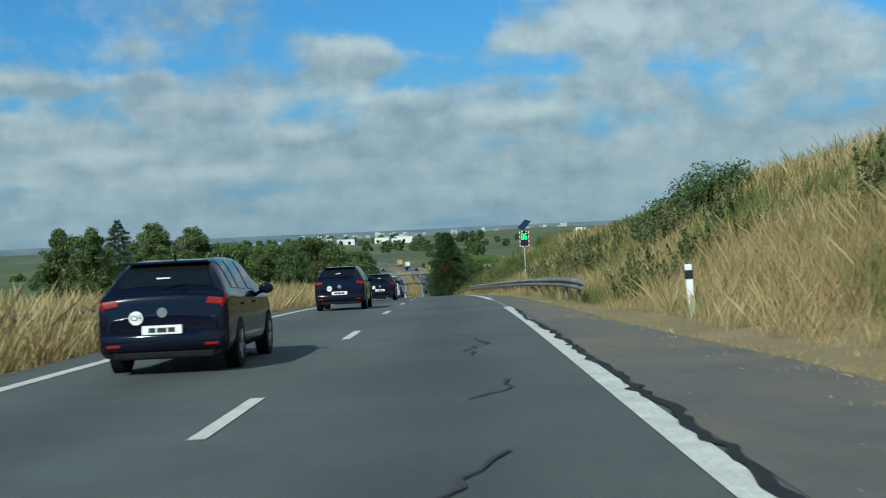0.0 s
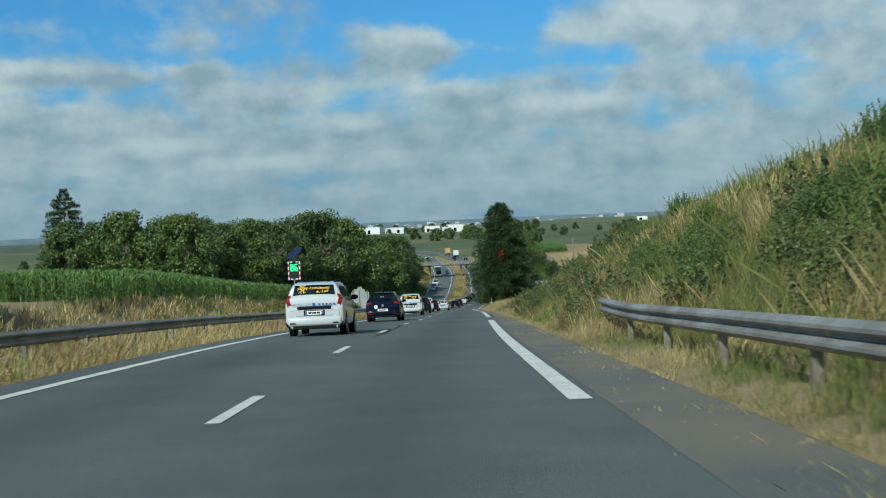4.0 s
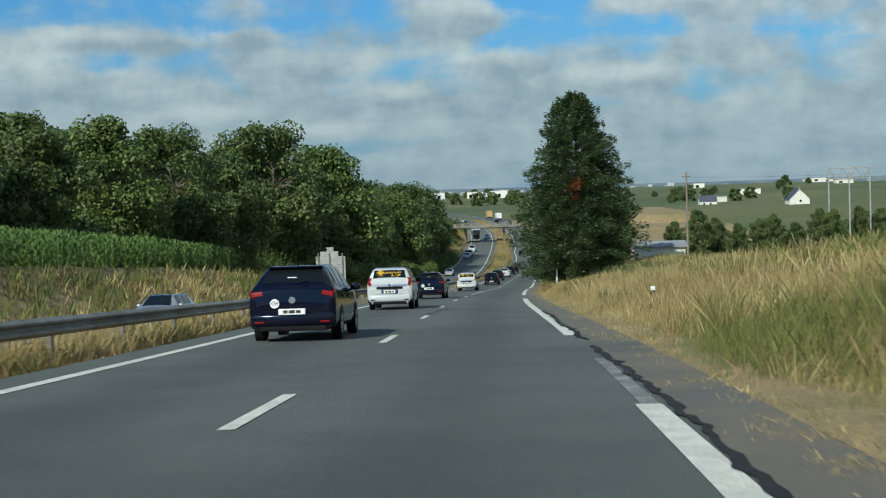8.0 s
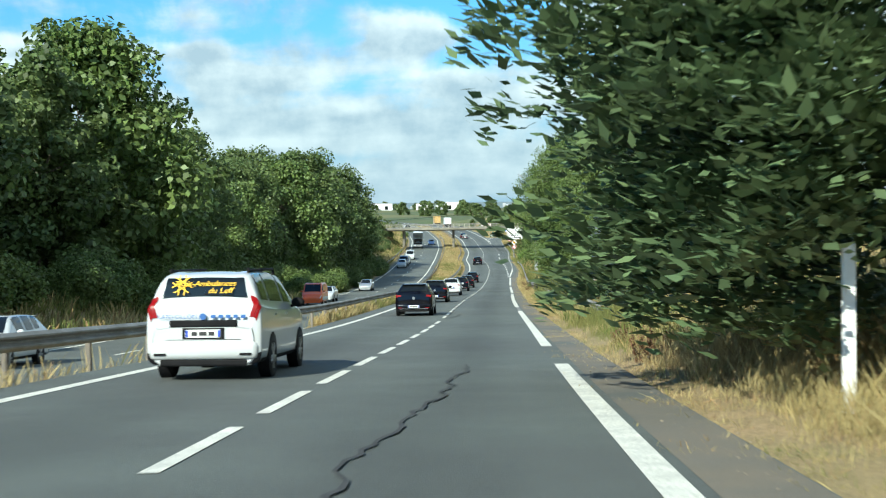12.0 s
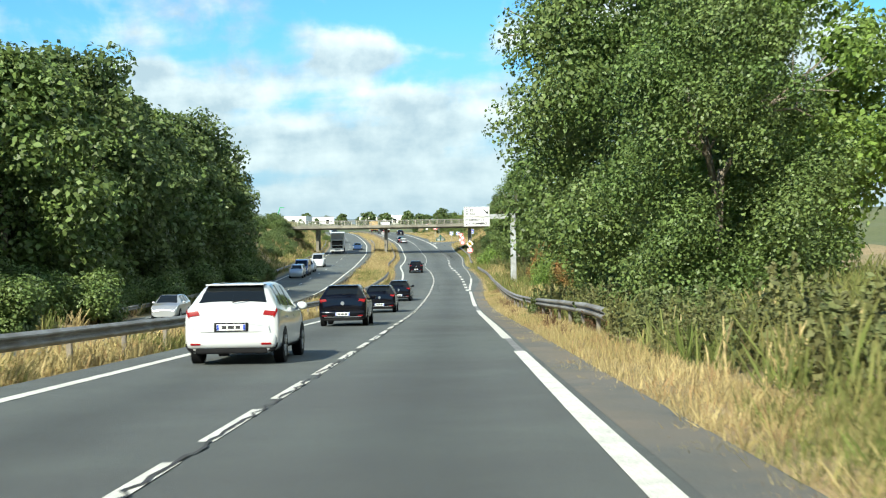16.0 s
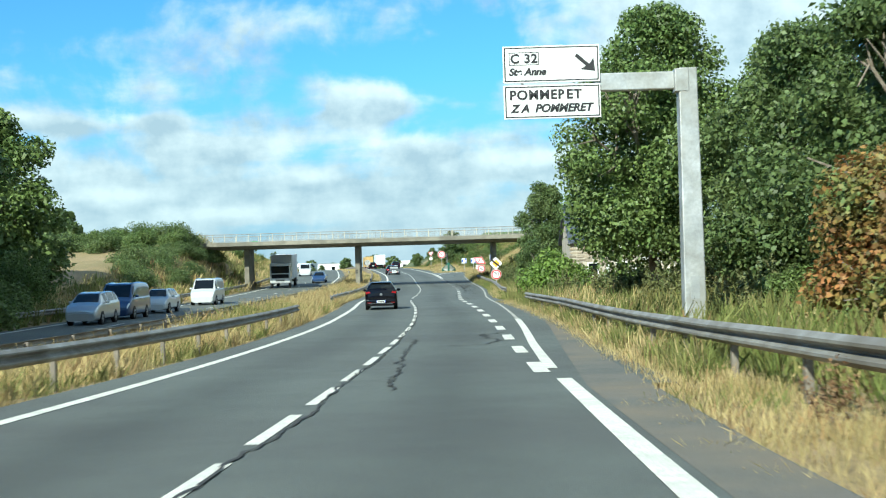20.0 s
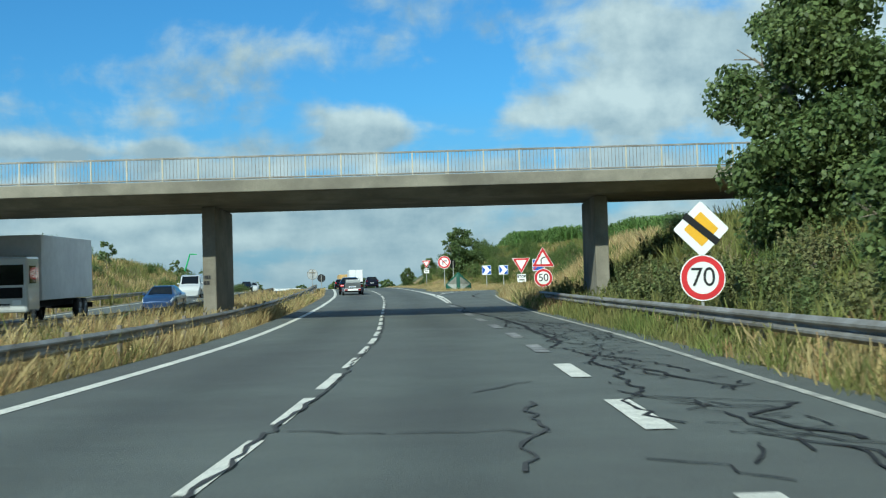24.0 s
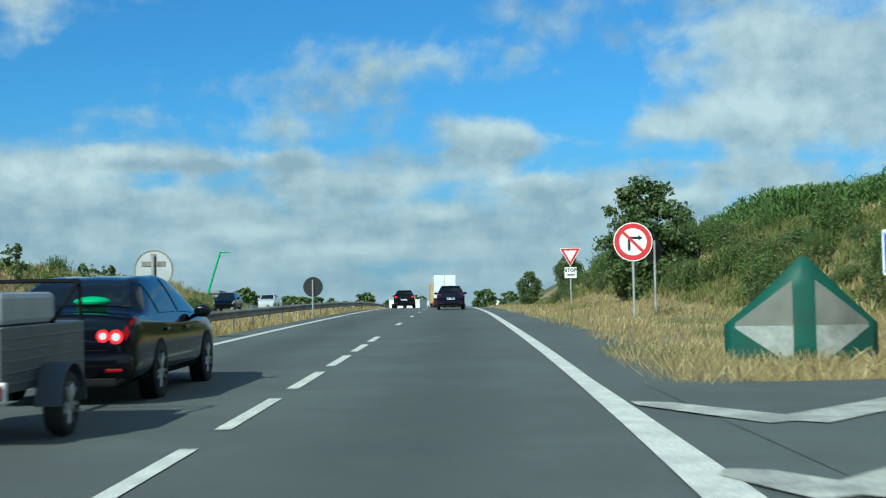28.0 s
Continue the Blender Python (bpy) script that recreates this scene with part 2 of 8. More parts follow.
GRASS_BROWN = material("brown_stems", (0.25, 0.16, 0.08), (0.36, 0.24, 0.11), 0.7, 0.9, fine=0.0, per="island", vary=0.5, trans=0.2)
LEAF = material("broad_leaves", (0.1, 0.155, 0.04), (0.15, 0.2, 0.06), 0.35, 0.5, fine=0.0, per="island", vary=0.45, trans=0.3)
LEAF_DARK = material("dark_leaves", (0.1, 0.15, 0.05), (0.155, 0.2, 0.07), 0.3, 0.5, fine=0.0, per="island", vary=0.45, trans=0.45)
LEAF_LIGHT = material("light_leaves", (0.14, 0.22, 0.04), (0.19, 0.26, 0.06), 0.4, 0.5, fine=0.0, per="island", vary=0.4, trans=0.35)
LEAF_RUST = material("rust_leaves", (0.32, 0.14, 0.05), (0.12, 0.17, 0.045), 0.8, 0.6, fine=0.0, per="island", vary=0.45, trans=0.3)
LEAF_GREY = material("grey_weeds", (0.11, 0.15, 0.05), (0.19, 0.18, 0.075), 0.6, 0.7, fine=0.0, per="island", vary=0.45, trans=0.3)
NEEDLE = material("needles", (0.088, 0.138, 0.066), (0.135, 0.185, 0.082), 0.5, 0.55, fine=0.0, per="island", vary=0.45, trans=0.3)
LEAF_BROWN = material("withered_dock", (0.12, 0.06, 0.035), (0.2, 0.12, 0.06), 0.8, 0.8, fine=0.0, per="island", vary=0.45, trans=0.2)
NEEDLE_DEAD = material("dead_needles", (0.34, 0.13, 0.05), (0.25, 0.1, 0.04), 1.0, 0.7, fine=0.0, per="island", vary=0.4, trans=0.2)
CORN = material("maize_leaves", (0.1, 0.18, 0.04), (0.16, 0.24, 0.07), 0.4, 0.6, fine=0.0, per="island", vary=0.4, trans=0.35)
BARK = material("bark", (0.14, 0.11, 0.08), (0.22, 0.19, 0.15), 6.0, 0.9, bump=0.8, bump_scale=25)
STEEL = material("galvanised_steel", (0.5, 0.51, 0.51), (0.36, 0.37, 0.37), 2.0, 0.5, 0.55, fine=0.15, bump_scale=12, big=0.5, big_scale=0.8, stain=(0.27, 0.25, 0.2))
RAIL_STEEL = material("weathered_rail", (0.3, 0.295, 0.28), (0.2, 0.19, 0.165), 1.4, 0.6, 0.15, fine=0.2, bump_scale=14, big=0.6, big_scale=0.5, stain=(0.12, 0.1, 0.075))
STEEL_DARK = material("weathered_post", (0.16, 0.14, 0.12), (0.25, 0.22, 0.18), 3.0, 0.7, 0.4, fine=0.2, bump_scale=15)
CONCRETE = material("weathered_concrete", (0.27, 0.25, 0.2), (0.2, 0.185, 0.145), 0.7, 0.9, bump=0.4, bump_scale=22, fine=0.18, big=0.65, big_scale=0.4, stain=(0.1, 0.092, 0.075))
SIGN_WHITE = material("sign_white", (0.8, 0.8, 0.78), (0.74, 0.74, 0.73), 1.5, 0.45, fine=0.04, bump_scale=20)
SIGN_RED = material("sign_red", (0.58, 0.03, 0.04), (0.5, 0.03, 0.035), 2.0, 0.45, fine=0.05)
SIGN_BLUE = material("sign_blue", (0.02, 0.1, 0.5), (0.02, 0.085, 0.42), 2.0, 0.45, fine=0.05)
SIGN_BLACK = material("sign_black", (0.012, 0.012, 0.013), None, 2.0, 0.5, fine=0.05)
SIGN_YELLOW = material("sign_yellow", (0.75, 0.42, 0.03), (0.68, 0.37, 0.03), 2.0, 0.45, fine=0.05)
SIGN_BACK = material("sign_back", (0.42, 0.43, 0.43), (0.34, 0.35, 0.35), 2.0, 0.5, 0.5, fine=0.1)
SIGN_GREEN = material("sign_green", (0.008, 0.085, 0.055), (0.012, 0.065, 0.045), 2.0, 0.6, fine=0.1)
SIGN_GREY = material("sign_grey", (0.2, 0.2, 0.17), (0.13, 0.13, 0.11), 2.0, 0.6, fine=0.15, bump_scale=8)
CAR_NAVY = material("navy_paint", (0.004, 0.005, 0.014), None, 1.0, 0.1, 0.0, fine=0.0, spec=0.35)
CAR_BLACK = material("black_paint", (0.003, 0.003, 0.005), None, 1.0, 0.1, 0.0, fine=0.0, spec=0.35)
CAR_WHITE = material("white_paint", (0.47, 0.485, 0.49), None, 1.0, 0.3, fine=0.02, coat=1.0)
CAR_SILVER = material("silver_paint", (0.45, 0.46, 0.47), None, 1.0, 0.3, 0.6, fine=0.0, coat=1.0)
CAR_ORANGE = material("orange_paint", (0.75, 0.12, 0.02), None, 1.0, 0.35, fine=0.0, coat=0.8)
CAR_BLUE = material("blue_paint", (0.03, 0.06, 0.14), None, 1.0, 0.3, 0.3, fine=0.0, coat=1.0)
CAR_GLASS = material("tinted_glass", (0.008, 0.01, 0.011), None, 1.0, 0.04, spec=0.4, fine=0.0)
PLASTIC = material("black_plastic", (0.008, 0.008, 0.009), (0.012, 0.012, 0.013), 6.0, 0.7, fine=0.1, spec=0.1)
RUBBER = material("tyre_rubber", (0.016, 0.016, 0.016), (0.03, 0.028, 0.026), 5.0, 0.85, fine=0.2)
ALLOY = material("alloy", (0.33, 0.34, 0.35), None, 3.0, 0.35, 0.9, fine=0.05)
LAMP_RED = material("tail_lamp", (0.2, 0.004, 0.006), None, 2.0, 0.3, fine=0.0, spec=0.1)
LAMP_LIT = material("brake_lamp_lit", (0.75, 0.02, 0.03), None, 2.0, 0.2, fine=0.0, glow=0.45)
LAMP_CLEAR = material("clear_lamp", (0.7, 0.72, 0.74), None, 2.0, 0.1, fine=0.0, coat=1.0)
PLATE = material("plate", (0.78, 0.78, 0.75), None, 2.0, 0.45, fine=0.03)
PLATE_BLUE = material("plate_band", (0.02, 0.06, 0.4), None, 2.0, 0.45, fine=0.0)
INK = material("ink", (0.02, 0.02, 0.022), None, 2.0, 0.6, fine=0.0)
DECAL_YELLOW = material("yellow_decal", (0.85, 0.5, 0.02), None, 2.0, 0.5, fine=0.0)
DECAL_BLUE = material("blue_decal", (0.03, 0.1, 0.3), None, 2.0, 0.5, fine=0.0)
STONE = material("rubble_stone", (0.36, 0.29, 0.2), (0.27, 0.22, 0.16), 1.6, 0.92, bump=0.9, bump_scale=9, fine=0.3, big=0.4, big_scale=0.5, stain=(0.2, 0.18, 0.15), per="object", vary=0.25)
MORTAR = material("lime_mortar", (0.45, 0.4, 0.32), (0.36, 0.31, 0.25), 2.0, 0.95, bump=0.6, bump_scale=20, fine=0.2)
SLATE = material("roof_slate", (0.05, 0.06, 0.085), (0.075, 0.085, 0.11), 2.5, 0.6, fine=0.25, bump_scale=10, bump=0.4)
LIMEWASH = material("limewash", (0.66, 0.65, 0.6), (0.5, 0.48, 0.42), 0.9, 0.9, fine=0.2, bump_scale=12)
PLASTER = material("white_plaster", (0.72, 0.7, 0.64), (0.62, 0.6, 0.54), 0.9, 0.9, fine=0.1, bump_scale=12)
WOOD_GREY = material("weathered_wood", (0.24, 0.2, 0.16), (0.17, 0.145, 0.12), 4.0, 0.85, bump=0.5, bump_scale=14)
SHED_WHITE = material("shed_cladding", (0.7, 0.71, 0.72), (0.6, 0.61, 0.63), 0.3, 0.6, fine=0.08, bump_scale=2)
SHED_ROOF = material("shed_roof", (0.3, 0.31, 0.33), (0.22, 0.23, 0.25), 0.2, 0.7, fine=0.08)
STRAWBALE = material("straw_load", (0.52, 0.34, 0.14), (0.42, 0.27, 0.1), 1.6, 0.95, bump=0.7, bump_scale=14, fine=0.25)
LED_GREEN = material("green_leds", (0.1, 0.9, 0.25), None, 2.0, 0.4, fine=0.0, glow=1.3)
SOLAR = material("solar_cells", (0.015, 0.02, 0.05), (0.02, 0.03, 0.07), 8.0, 0.15, fine=0.0, spec=0.6)
CRANE_GREEN = material("green_machine", (0.04, 0.36, 0.12), None, 2.0, 0.5, fine=0.1)
CLOTH_GREEN = material("green_cloth", (0.02, 0.35, 0.13), None, 2.0, 0.7, fine=0.1)
HILL_NEAR = material("far_woodland", (0.045, 0.075, 0.05), (0.1, 0.12, 0.07), 0.01, 1.0, fine=0.0, big=0.6, big_scale=0.004, stain=(0.16, 0.16, 0.1))
# blue-grey tones put the haze of distance into the hills' base colour
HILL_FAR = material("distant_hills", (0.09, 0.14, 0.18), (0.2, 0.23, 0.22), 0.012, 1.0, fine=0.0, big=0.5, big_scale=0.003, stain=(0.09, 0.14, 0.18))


# ---- mesh helpers ----
def part(name, bm, mat, parent=None, label="", smooth=False):
    """Links a bmesh as one mesh object, under a thing where one is given."""
    me = bpy.data.meshes.new(name)
    bm.to_mesh(me)
    bm.free()
    for m in mat if isinstance(mat, (list, tuple)) else (mat,):
        me.materials.append(m)
    if smooth:
        me.polygons.foreach_set("use_smooth", [True] * len(me.polygons))
    ob = new(name, me)
    if parent:
        ob.parent = parent
    return tagged(ob, label)


def mesh_of(name, verts, faces, mat, smooth=False):
    me = bpy.data.meshes.new(name)
    me.from_pydata([tuple(v) for v in verts], [], faces)
    for m in mat if isinstance(mat, (list, tuple)) else (mat,):
        me.materials.append(m)
    if smooth:
        me.polygons.foreach_set("use_smooth", [True] * len(me.polygons))
    me.update()
    return me


def quads_mesh(name, corners, mats, index=None):
    """A mesh of loose quads from an array (n, 4, 3), quick for many thousands."""
    corners = np.asarray(corners, dtype=np.float32)
    n = len(corners)
    me = bpy.data.meshes.new(name)
    me.vertices.add(4 * n)
    me.vertices.foreach_set("co", corners.reshape(-1))
    me.loops.add(4 * n)
    me.loops.foreach_set("vertex_index", np.arange(4 * n, dtype=np.int32))
    me.polygons.add(n)
    me.polygons.foreach_set("loop_start", np.arange(0, 4 * n, 4, dtype=np.int32))
    me.polygons.foreach_set("loop_total", np.full(n, 4, dtype=np.int32))
    if index is not None:
        me.polygons.foreach_set("material_index", np.asarray(index, dtype=np.int32))
    for m in mats:
        me.materials.append(m)
    me.update(calc_edges=True)
    me.validate()
    return me


def thing(name, label, category, at=None, group="", kind=""):
    ob = new(name)
    ob.empty_display_size = 0.2
    if at is not None:
        ob.matrix_basis = at
    return tagged(ob, label, category, group, kind)


def box(bm, x0, x1, y0, y1, z0, z1, bevel=0.0):
    geom = bmesh.ops.create_cube(bm, size=1.0)["verts"]
    bmesh.ops.scale(bm, vec=(x1 - x0, y1 - y0, z1 - z0), verts=geom)
    bmesh.ops.translate(bm, vec=((x0 + x1) / 2, (y0 + y1) / 2, (z0 + z1) / 2), verts=geom)
    if bevel:
        edges = list({e for v in geom for e in v.link_edges})
        bmesh.ops.bevel(bm, geom=edges, offset=bevel, segments=2, affect="EDGES", profile=0.5)
    return bm


def tube(bm, p, q, r0, r1=None, sides=10):
    p, q = Vector(p), Vector(q)
    m = Matrix.Translation((p + q) / 2) @ (q - p).to_track_quat("Z", "Y").to_matrix().to_4x4()
    bmesh.ops.create_cone(bm, cap_ends=True, segments=sides, radius1=r0, radius2=r0 if r1 is None else r1, depth=(q - p).length, matrix=m)
    return bm


def plate(bm, outline, y, thick=0.0):
    """A flat plate in the xz plane that faces -y, with thickness behind it."""
    front = [bm.verts.new((x, y, z)) for x, z in outline]
    f = bm.faces.new(front)
    if thick:
        back = [bm.verts.new((x, y + thick, z)) for x, z in outline]
        bm.faces.new(list(reversed(back)))
        n = len(front)
        for i in range(n):
            bm.faces.new((front[(i + 1) % n], front[i], back[i], back[(i + 1) % n]))
    bmesh.ops.recalc_face_normals(bm, faces=bm.faces)
    return f


def circle(r, n=36, cx=0.0, cz=0.0, a0=0.0):
    return [(cx + r * math.cos(a0 + 2 * math.pi * i / n), cz + r * math.sin(a0 + 2 * math.pi * i / n)) for i in range(n)]


def lettering(text, size, parent, mat, x, z, y, align="CENTER", slant=0.0, wide=1.0, name="lettering", bold=0.0):
    cu = bpy.data.curves.new(name, "FONT")
    cu.body, cu.size, cu.align_x, cu.align_y, cu.extrude, cu.shear = text, size, align, "CENTER", 0.002, slant
    cu.space_character, cu.offset = wide, bold
    tmp = bpy.data.objects.new("tmp", cu)
    scene.collection.objects.link(tmp)
    me = bpy.data.meshes.new_from_object(tmp.evaluated_get(bpy.context.evaluated_depsgraph_get()))
    bpy.data.objects.remove(tmp)
    me.materials.clear()
    me.materials.append(mat)
    ob = new(name, me)
    ob.parent = parent
    ob.matrix_basis = pose(x, y, z, 90, 0, 0)
    return ob


# ---- the line of the road: station, x of the lane line, height ----
LINE = [(-120, -4.6, 2.9), (-60, -3.29, 1.73), (0, -2.06, -0.01), (40, -1.28, -1.25), (80, -0.96, -3.06), (120, -1.96, -5.14),
        (160, -2.23, -7.67), (200, -2.72, -10.27), (240, -3.74, -12.94), (280, -3.84, -15.65), (320, -3.15, -18.29), (360, -2.57, -20.43),
        (400, -1.62, -22.44), (440, -0.74, -24.27), (480, 0.28, -25.11), (500, 0.64, -25.18), (520, 0.42, -25.12), (543, -0.28, -25.06), (560, -0.08, -24.95), (576, -0.06, -24.75), (600, -0.8, -24.34),
        (635, -2.23, -23.4), (680, -5.7, -22.39), (730, -10.2, -21.6), (780, -15.4, -21.3), (900, -30.0, -22.0), (1100, -62.0, -22.2),
        (1400, -110.0, -20.5), (1800, -160.0, -16.0)]
LINE_Y = np.arange(-120, 1801, 1.0)


def smooth_curve(ys, vs):
    """A cubic through the stations (finite-difference slopes)."""
    ys, vs = np.array(ys, float), np.array(vs, float)
    m = np.gradient(vs, ys)
    i = np.clip(np.searchsorted(ys, LINE_Y, side="right") - 1, 0, len(ys) - 2)
    h = ys[i + 1] - ys[i]
    s = (LINE_Y - ys[i]) / h
    return (2 * s**3 - 3 * s**2 + 1) * vs[i] + (s**3 - 2 * s**2 + s) * h * m[i] + (-2 * s**3 + 3 * s**2) * vs[i + 1] + (s**3 - s**2) * h * m[i + 1]


LINE_X = smooth_curve([p[0] for p in LINE], [p[1] for p in LINE])
LINE_Z = smooth_curve([p[0] for p in LINE], [p[2] for p in LINE])


def road_x(y):
    return np.interp(y, LINE_Y, LINE_X)


def road_z(y):
    return np.interp(y, LINE_Y, LINE_Z)


def ramp_of(y, *pairs):
    return np.interp(y, [p[0] for p in pairs], [p[1] for p in pairs])


def opp_x(y):
    """The middle of the other carriageway."""
    far = road_x(y) - 14.2
    near = ramp_of(y, (-120, -19), (0, -17.5), (200, -14.8), (280, -13.6), (340, -14.0), (395, -14.6), (440, -14.3), (500, -14.0), (545, -14.2), (600, -14.9), (640, -16.6))
    return np.where(np.asarray(y) > 640, far, near)


def opp_z(y):
    return road_z(y) + ramp_of(y, (-120, -0.9), (200, -0.7), (380, -0.8), (450, -0.4), (560, 0.0))


def paved_right(y):
    """How far the asphalt reaches to the right of the lane line."""
    return ramp_of(y, (-120, 5.9), (13, 5.8), (24, 5.1), (45, 4.75), (100, 4.75), (140, 4.55), (300, 4.4), (330, 4.45), (462, 4.5), (490, 5.0), (530, 5.1), (536, 5.3), (600, 5.6), (640, 5.6))


def exit_edge(y):
    """How far the exit lane reaches to the right of the lane line."""
    return ramp_of(y, (468, 5.0), (500, 5.5), (540, 6.0), (600, 6.9), (613, 7.1), (622, 7.3), (630, 7.8), (634, 8.8), (639, 11.0))


def smoothstep(v, a, b):
    s = np.clip((v - a) / (b - a), 0, 1)
    return s * s * (3 - 2 * s)


def ground_z(x, y):
    """The height of the land."""
    x, y = np.asarray(x, float), np.asarray(y, float)
    base, u = road_z(y), x - road_x(y)
    pr = np.where((y > 470) & (y < 640), np.maximum(paved_right(y), exit_edge(y) - 0.3), paved_right(y))
    rise = ramp_of(y, (-120, 3.9), (60, 3.9), (130, 4.5), (165, 4.2), (205, 1.3), (270, 1.2), (300, 2.2), (340, 2.6), (400, 2.0), (470, 1.0), (520, 0.7), (560, 1.6), (575, 2.6), (588, 3.6), (600, 3.5), (610, 3.3), (622, 3.2), (632, 2.8), (640, 3.3), (680, 4.75), (760, 4.5), (900, 1.0), (1800, 0.0))
    start = ramp_of(y, (-120, 6.6), (40, 6.6), (60, 6.4), (150, 5.6), (330, 6.6), (520, 7.2), (570, 8.0), (590, 8.2), (606, 8.5), (622, 8.7), (631, 10.2), (639, 19.0), (668, 21.0), (690, 13.0), (720, 8.5), (900, 9.0))
    wide = ramp_of(y, (-120, 9.0), (130, 8.5), (200, 6.0), (300, 10.0), (560, 12.0), (590, 6.5), (606, 6.5), (625, 5.6), (640, 11.0), (720, 11.0), (900, 10.0))
    right = smoothstep(u, start, start + wide) * rise * 0.8 + np.clip((u - start) / wide, 0, 1) * rise * 0.2
    # the land beyond falls or rises slowly away from the road
    beyond = np.clip(u - 22, 0, 400)
    right = right + ramp_of(y, (-120, 0.0), (150, 0.01), (250, -0.012), (420, 0.02), (640, 0.0)) * beyond
    ox = opp_x(y) - road_x(y)
    dip = -0.35 * smoothstep(-u, 4.0, 6.5)
    med = dip + (opp_z(y) - base - dip - 0.05) * smoothstep(-u, 6.5, -ox - 4.4)
    # left bank past the other carriageway
    lb = ramp_of(y, (-120, 1.6), (120, 1.6), (200, 3.4), (300, 3.2), (340, 2.0), (440, 1.6), (540, 1.8), (580, 4.4), (600, 6.2), (608, 6.2), (640, 3.9), (700, 3.5), (760, 2.8), (900, 0.5))
    lbw = ramp_of(y, (-120, 9.0), (300, 9.0), (560, 9.0), (600, 7.0), (608, 7.0), (640, 9.0))
    left = (opp_z(y) - base - 0.05) + lb * smoothstep(-u, -ox + 5.6, -ox + 5.6 + lbw)
    side = np.where(u >= 0, right, np.where(-u < -ox, med, left))
    z = base + side
    on_road = ((u > -4.6) & (u < pr + 0.5)) | (np.abs(u - ox) < 4.9)
    z = np.where((u > -4.6) & (u < pr + 0.5), base - 0.07, z)
    z = np.where(np.abs(u - ox) < 4.9, opp_z(y) - 0.07, z)
    corner = (y > 632) & (y < 657.5) & (u > 0) & (u < 62)
    z = np.where(corner, base - 0.06, z)
    on_road = on_road | corner
    bumps = 0.10 * np.sin(x * 0.9 + 1.3 * np.sin(y * 0.31)) * np.sin(y * 0.7 + x * 0.23) + 0.25 * np.sin(x * 0.17 + 2.0) * np.sin(y * 0.083 + 0.5)
    z = z + np.where(on_road, 0.0, bumps * smoothstep(np.minimum(np.abs(u - pr), np.minimum(np.abs(u + 4.6), np.abs(np.abs(u - ox) - 4.9))), 0.3, 3.0))
    # far valley and rise
    hill = 9.0 * np.sin(x * 0.0045 + 1.0) * smoothstep(np.abs(x), 60, 400) + 6.0 * np.sin(y * 0.004 + x * 0.002) * smoothstep(np.abs(x), 80, 500)
    return z + hill


def strip(u0, u1, y0, y1, lift, centre=road_x, height=road_z, step=2.0, both=False, depth=0.0):
    """A ribbon along the road between two offsets (numbers or functions of y)."""
    n = max(2, int(round((y1 - y0) / step)) + 1)
    ys = np.linspace(y0, y1, n)
    a = u0(ys) if callable(u0) else np.full(n, u0)
    b = u1(ys) if callable(u1) else np.full(n, u1)
    cx, cz = centre(ys), height(ys) + lift
    verts = []
    for i in range(n):
        verts += [(cx[i] + a[i], ys[i], cz[i]), (cx[i] + b[i], ys[i], cz[i])]
    faces = [(2 * i, 2 * i + 1, 2 * i + 3, 2 * i + 2) for i in range(n - 1)]
    if depth:
        base = len(verts)
        for i in range(n):
            verts += [(cx[i] + a[i] - 0.06, ys[i], cz[i] - depth), (cx[i] + b[i] + 0.06, ys[i], cz[i] - depth)]
        for i in range(n - 1):
            faces.append((base + 2 * i, 2 * i, 2 * i + 2, base + 2 * i + 2))
            faces.append((2 * i + 1, base + 2 * i + 1, base + 2 * i + 3, 2 * i + 3))
    return verts, faces


# ---- ground: one sheet to the horizon ----
def ground_sheet():
    near = np.concatenate([np.arange(-45, -4, 1.0), np.arange(-4, 10, 0.6), np.arange(10, 40.1, 1.0)])
    left = -45 - np.cumsum(np.geomspace(1.5, 420, 22))[::-1]
    right = 40 + np.cumsum(np.geomspace(1.5, 420, 22))
    us = np.concatenate([left, near, right])
    ys = np.concatenate([np.linspace(-400, -124, 12), np.arange(-120, 780, 3.0), 780 + np.cumsum(np.geomspace(4, 260, 52))])
    ux, yy = np.meshgrid(us, ys)
    yc = np.clip(yy, -120, 1800)
    xx = ux + road_x(yc) * np.exp(-np.abs(ux) / 400.0)
    zz = ground_z(xx, yc)
    nx, ny = len(us), len(ys)
    verts = np.stack([xx, yy, zz], -1).reshape(-1, 3)
    faces = [(j * nx + i, j * nx + i + 1, (j + 1) * nx + i + 1, (j + 1) * nx + i) for j in range(ny - 1) for i in range(nx - 1)]
    me = mesh_of("ground", verts, faces, (SOIL, FIELD), smooth=True)
    far = np.array([(np.abs(us[i]) > 60 or ys[j] > 760) for j in range(ny - 1) for i in range(nx - 1)], dtype=np.int32)
    me.polygons.foreach_set("material_index", far)
    return tagged(new("ground", me), "dry grassy verges and fields on both sides of the road", "ground", kind="structure")


ground = ground_sheet()

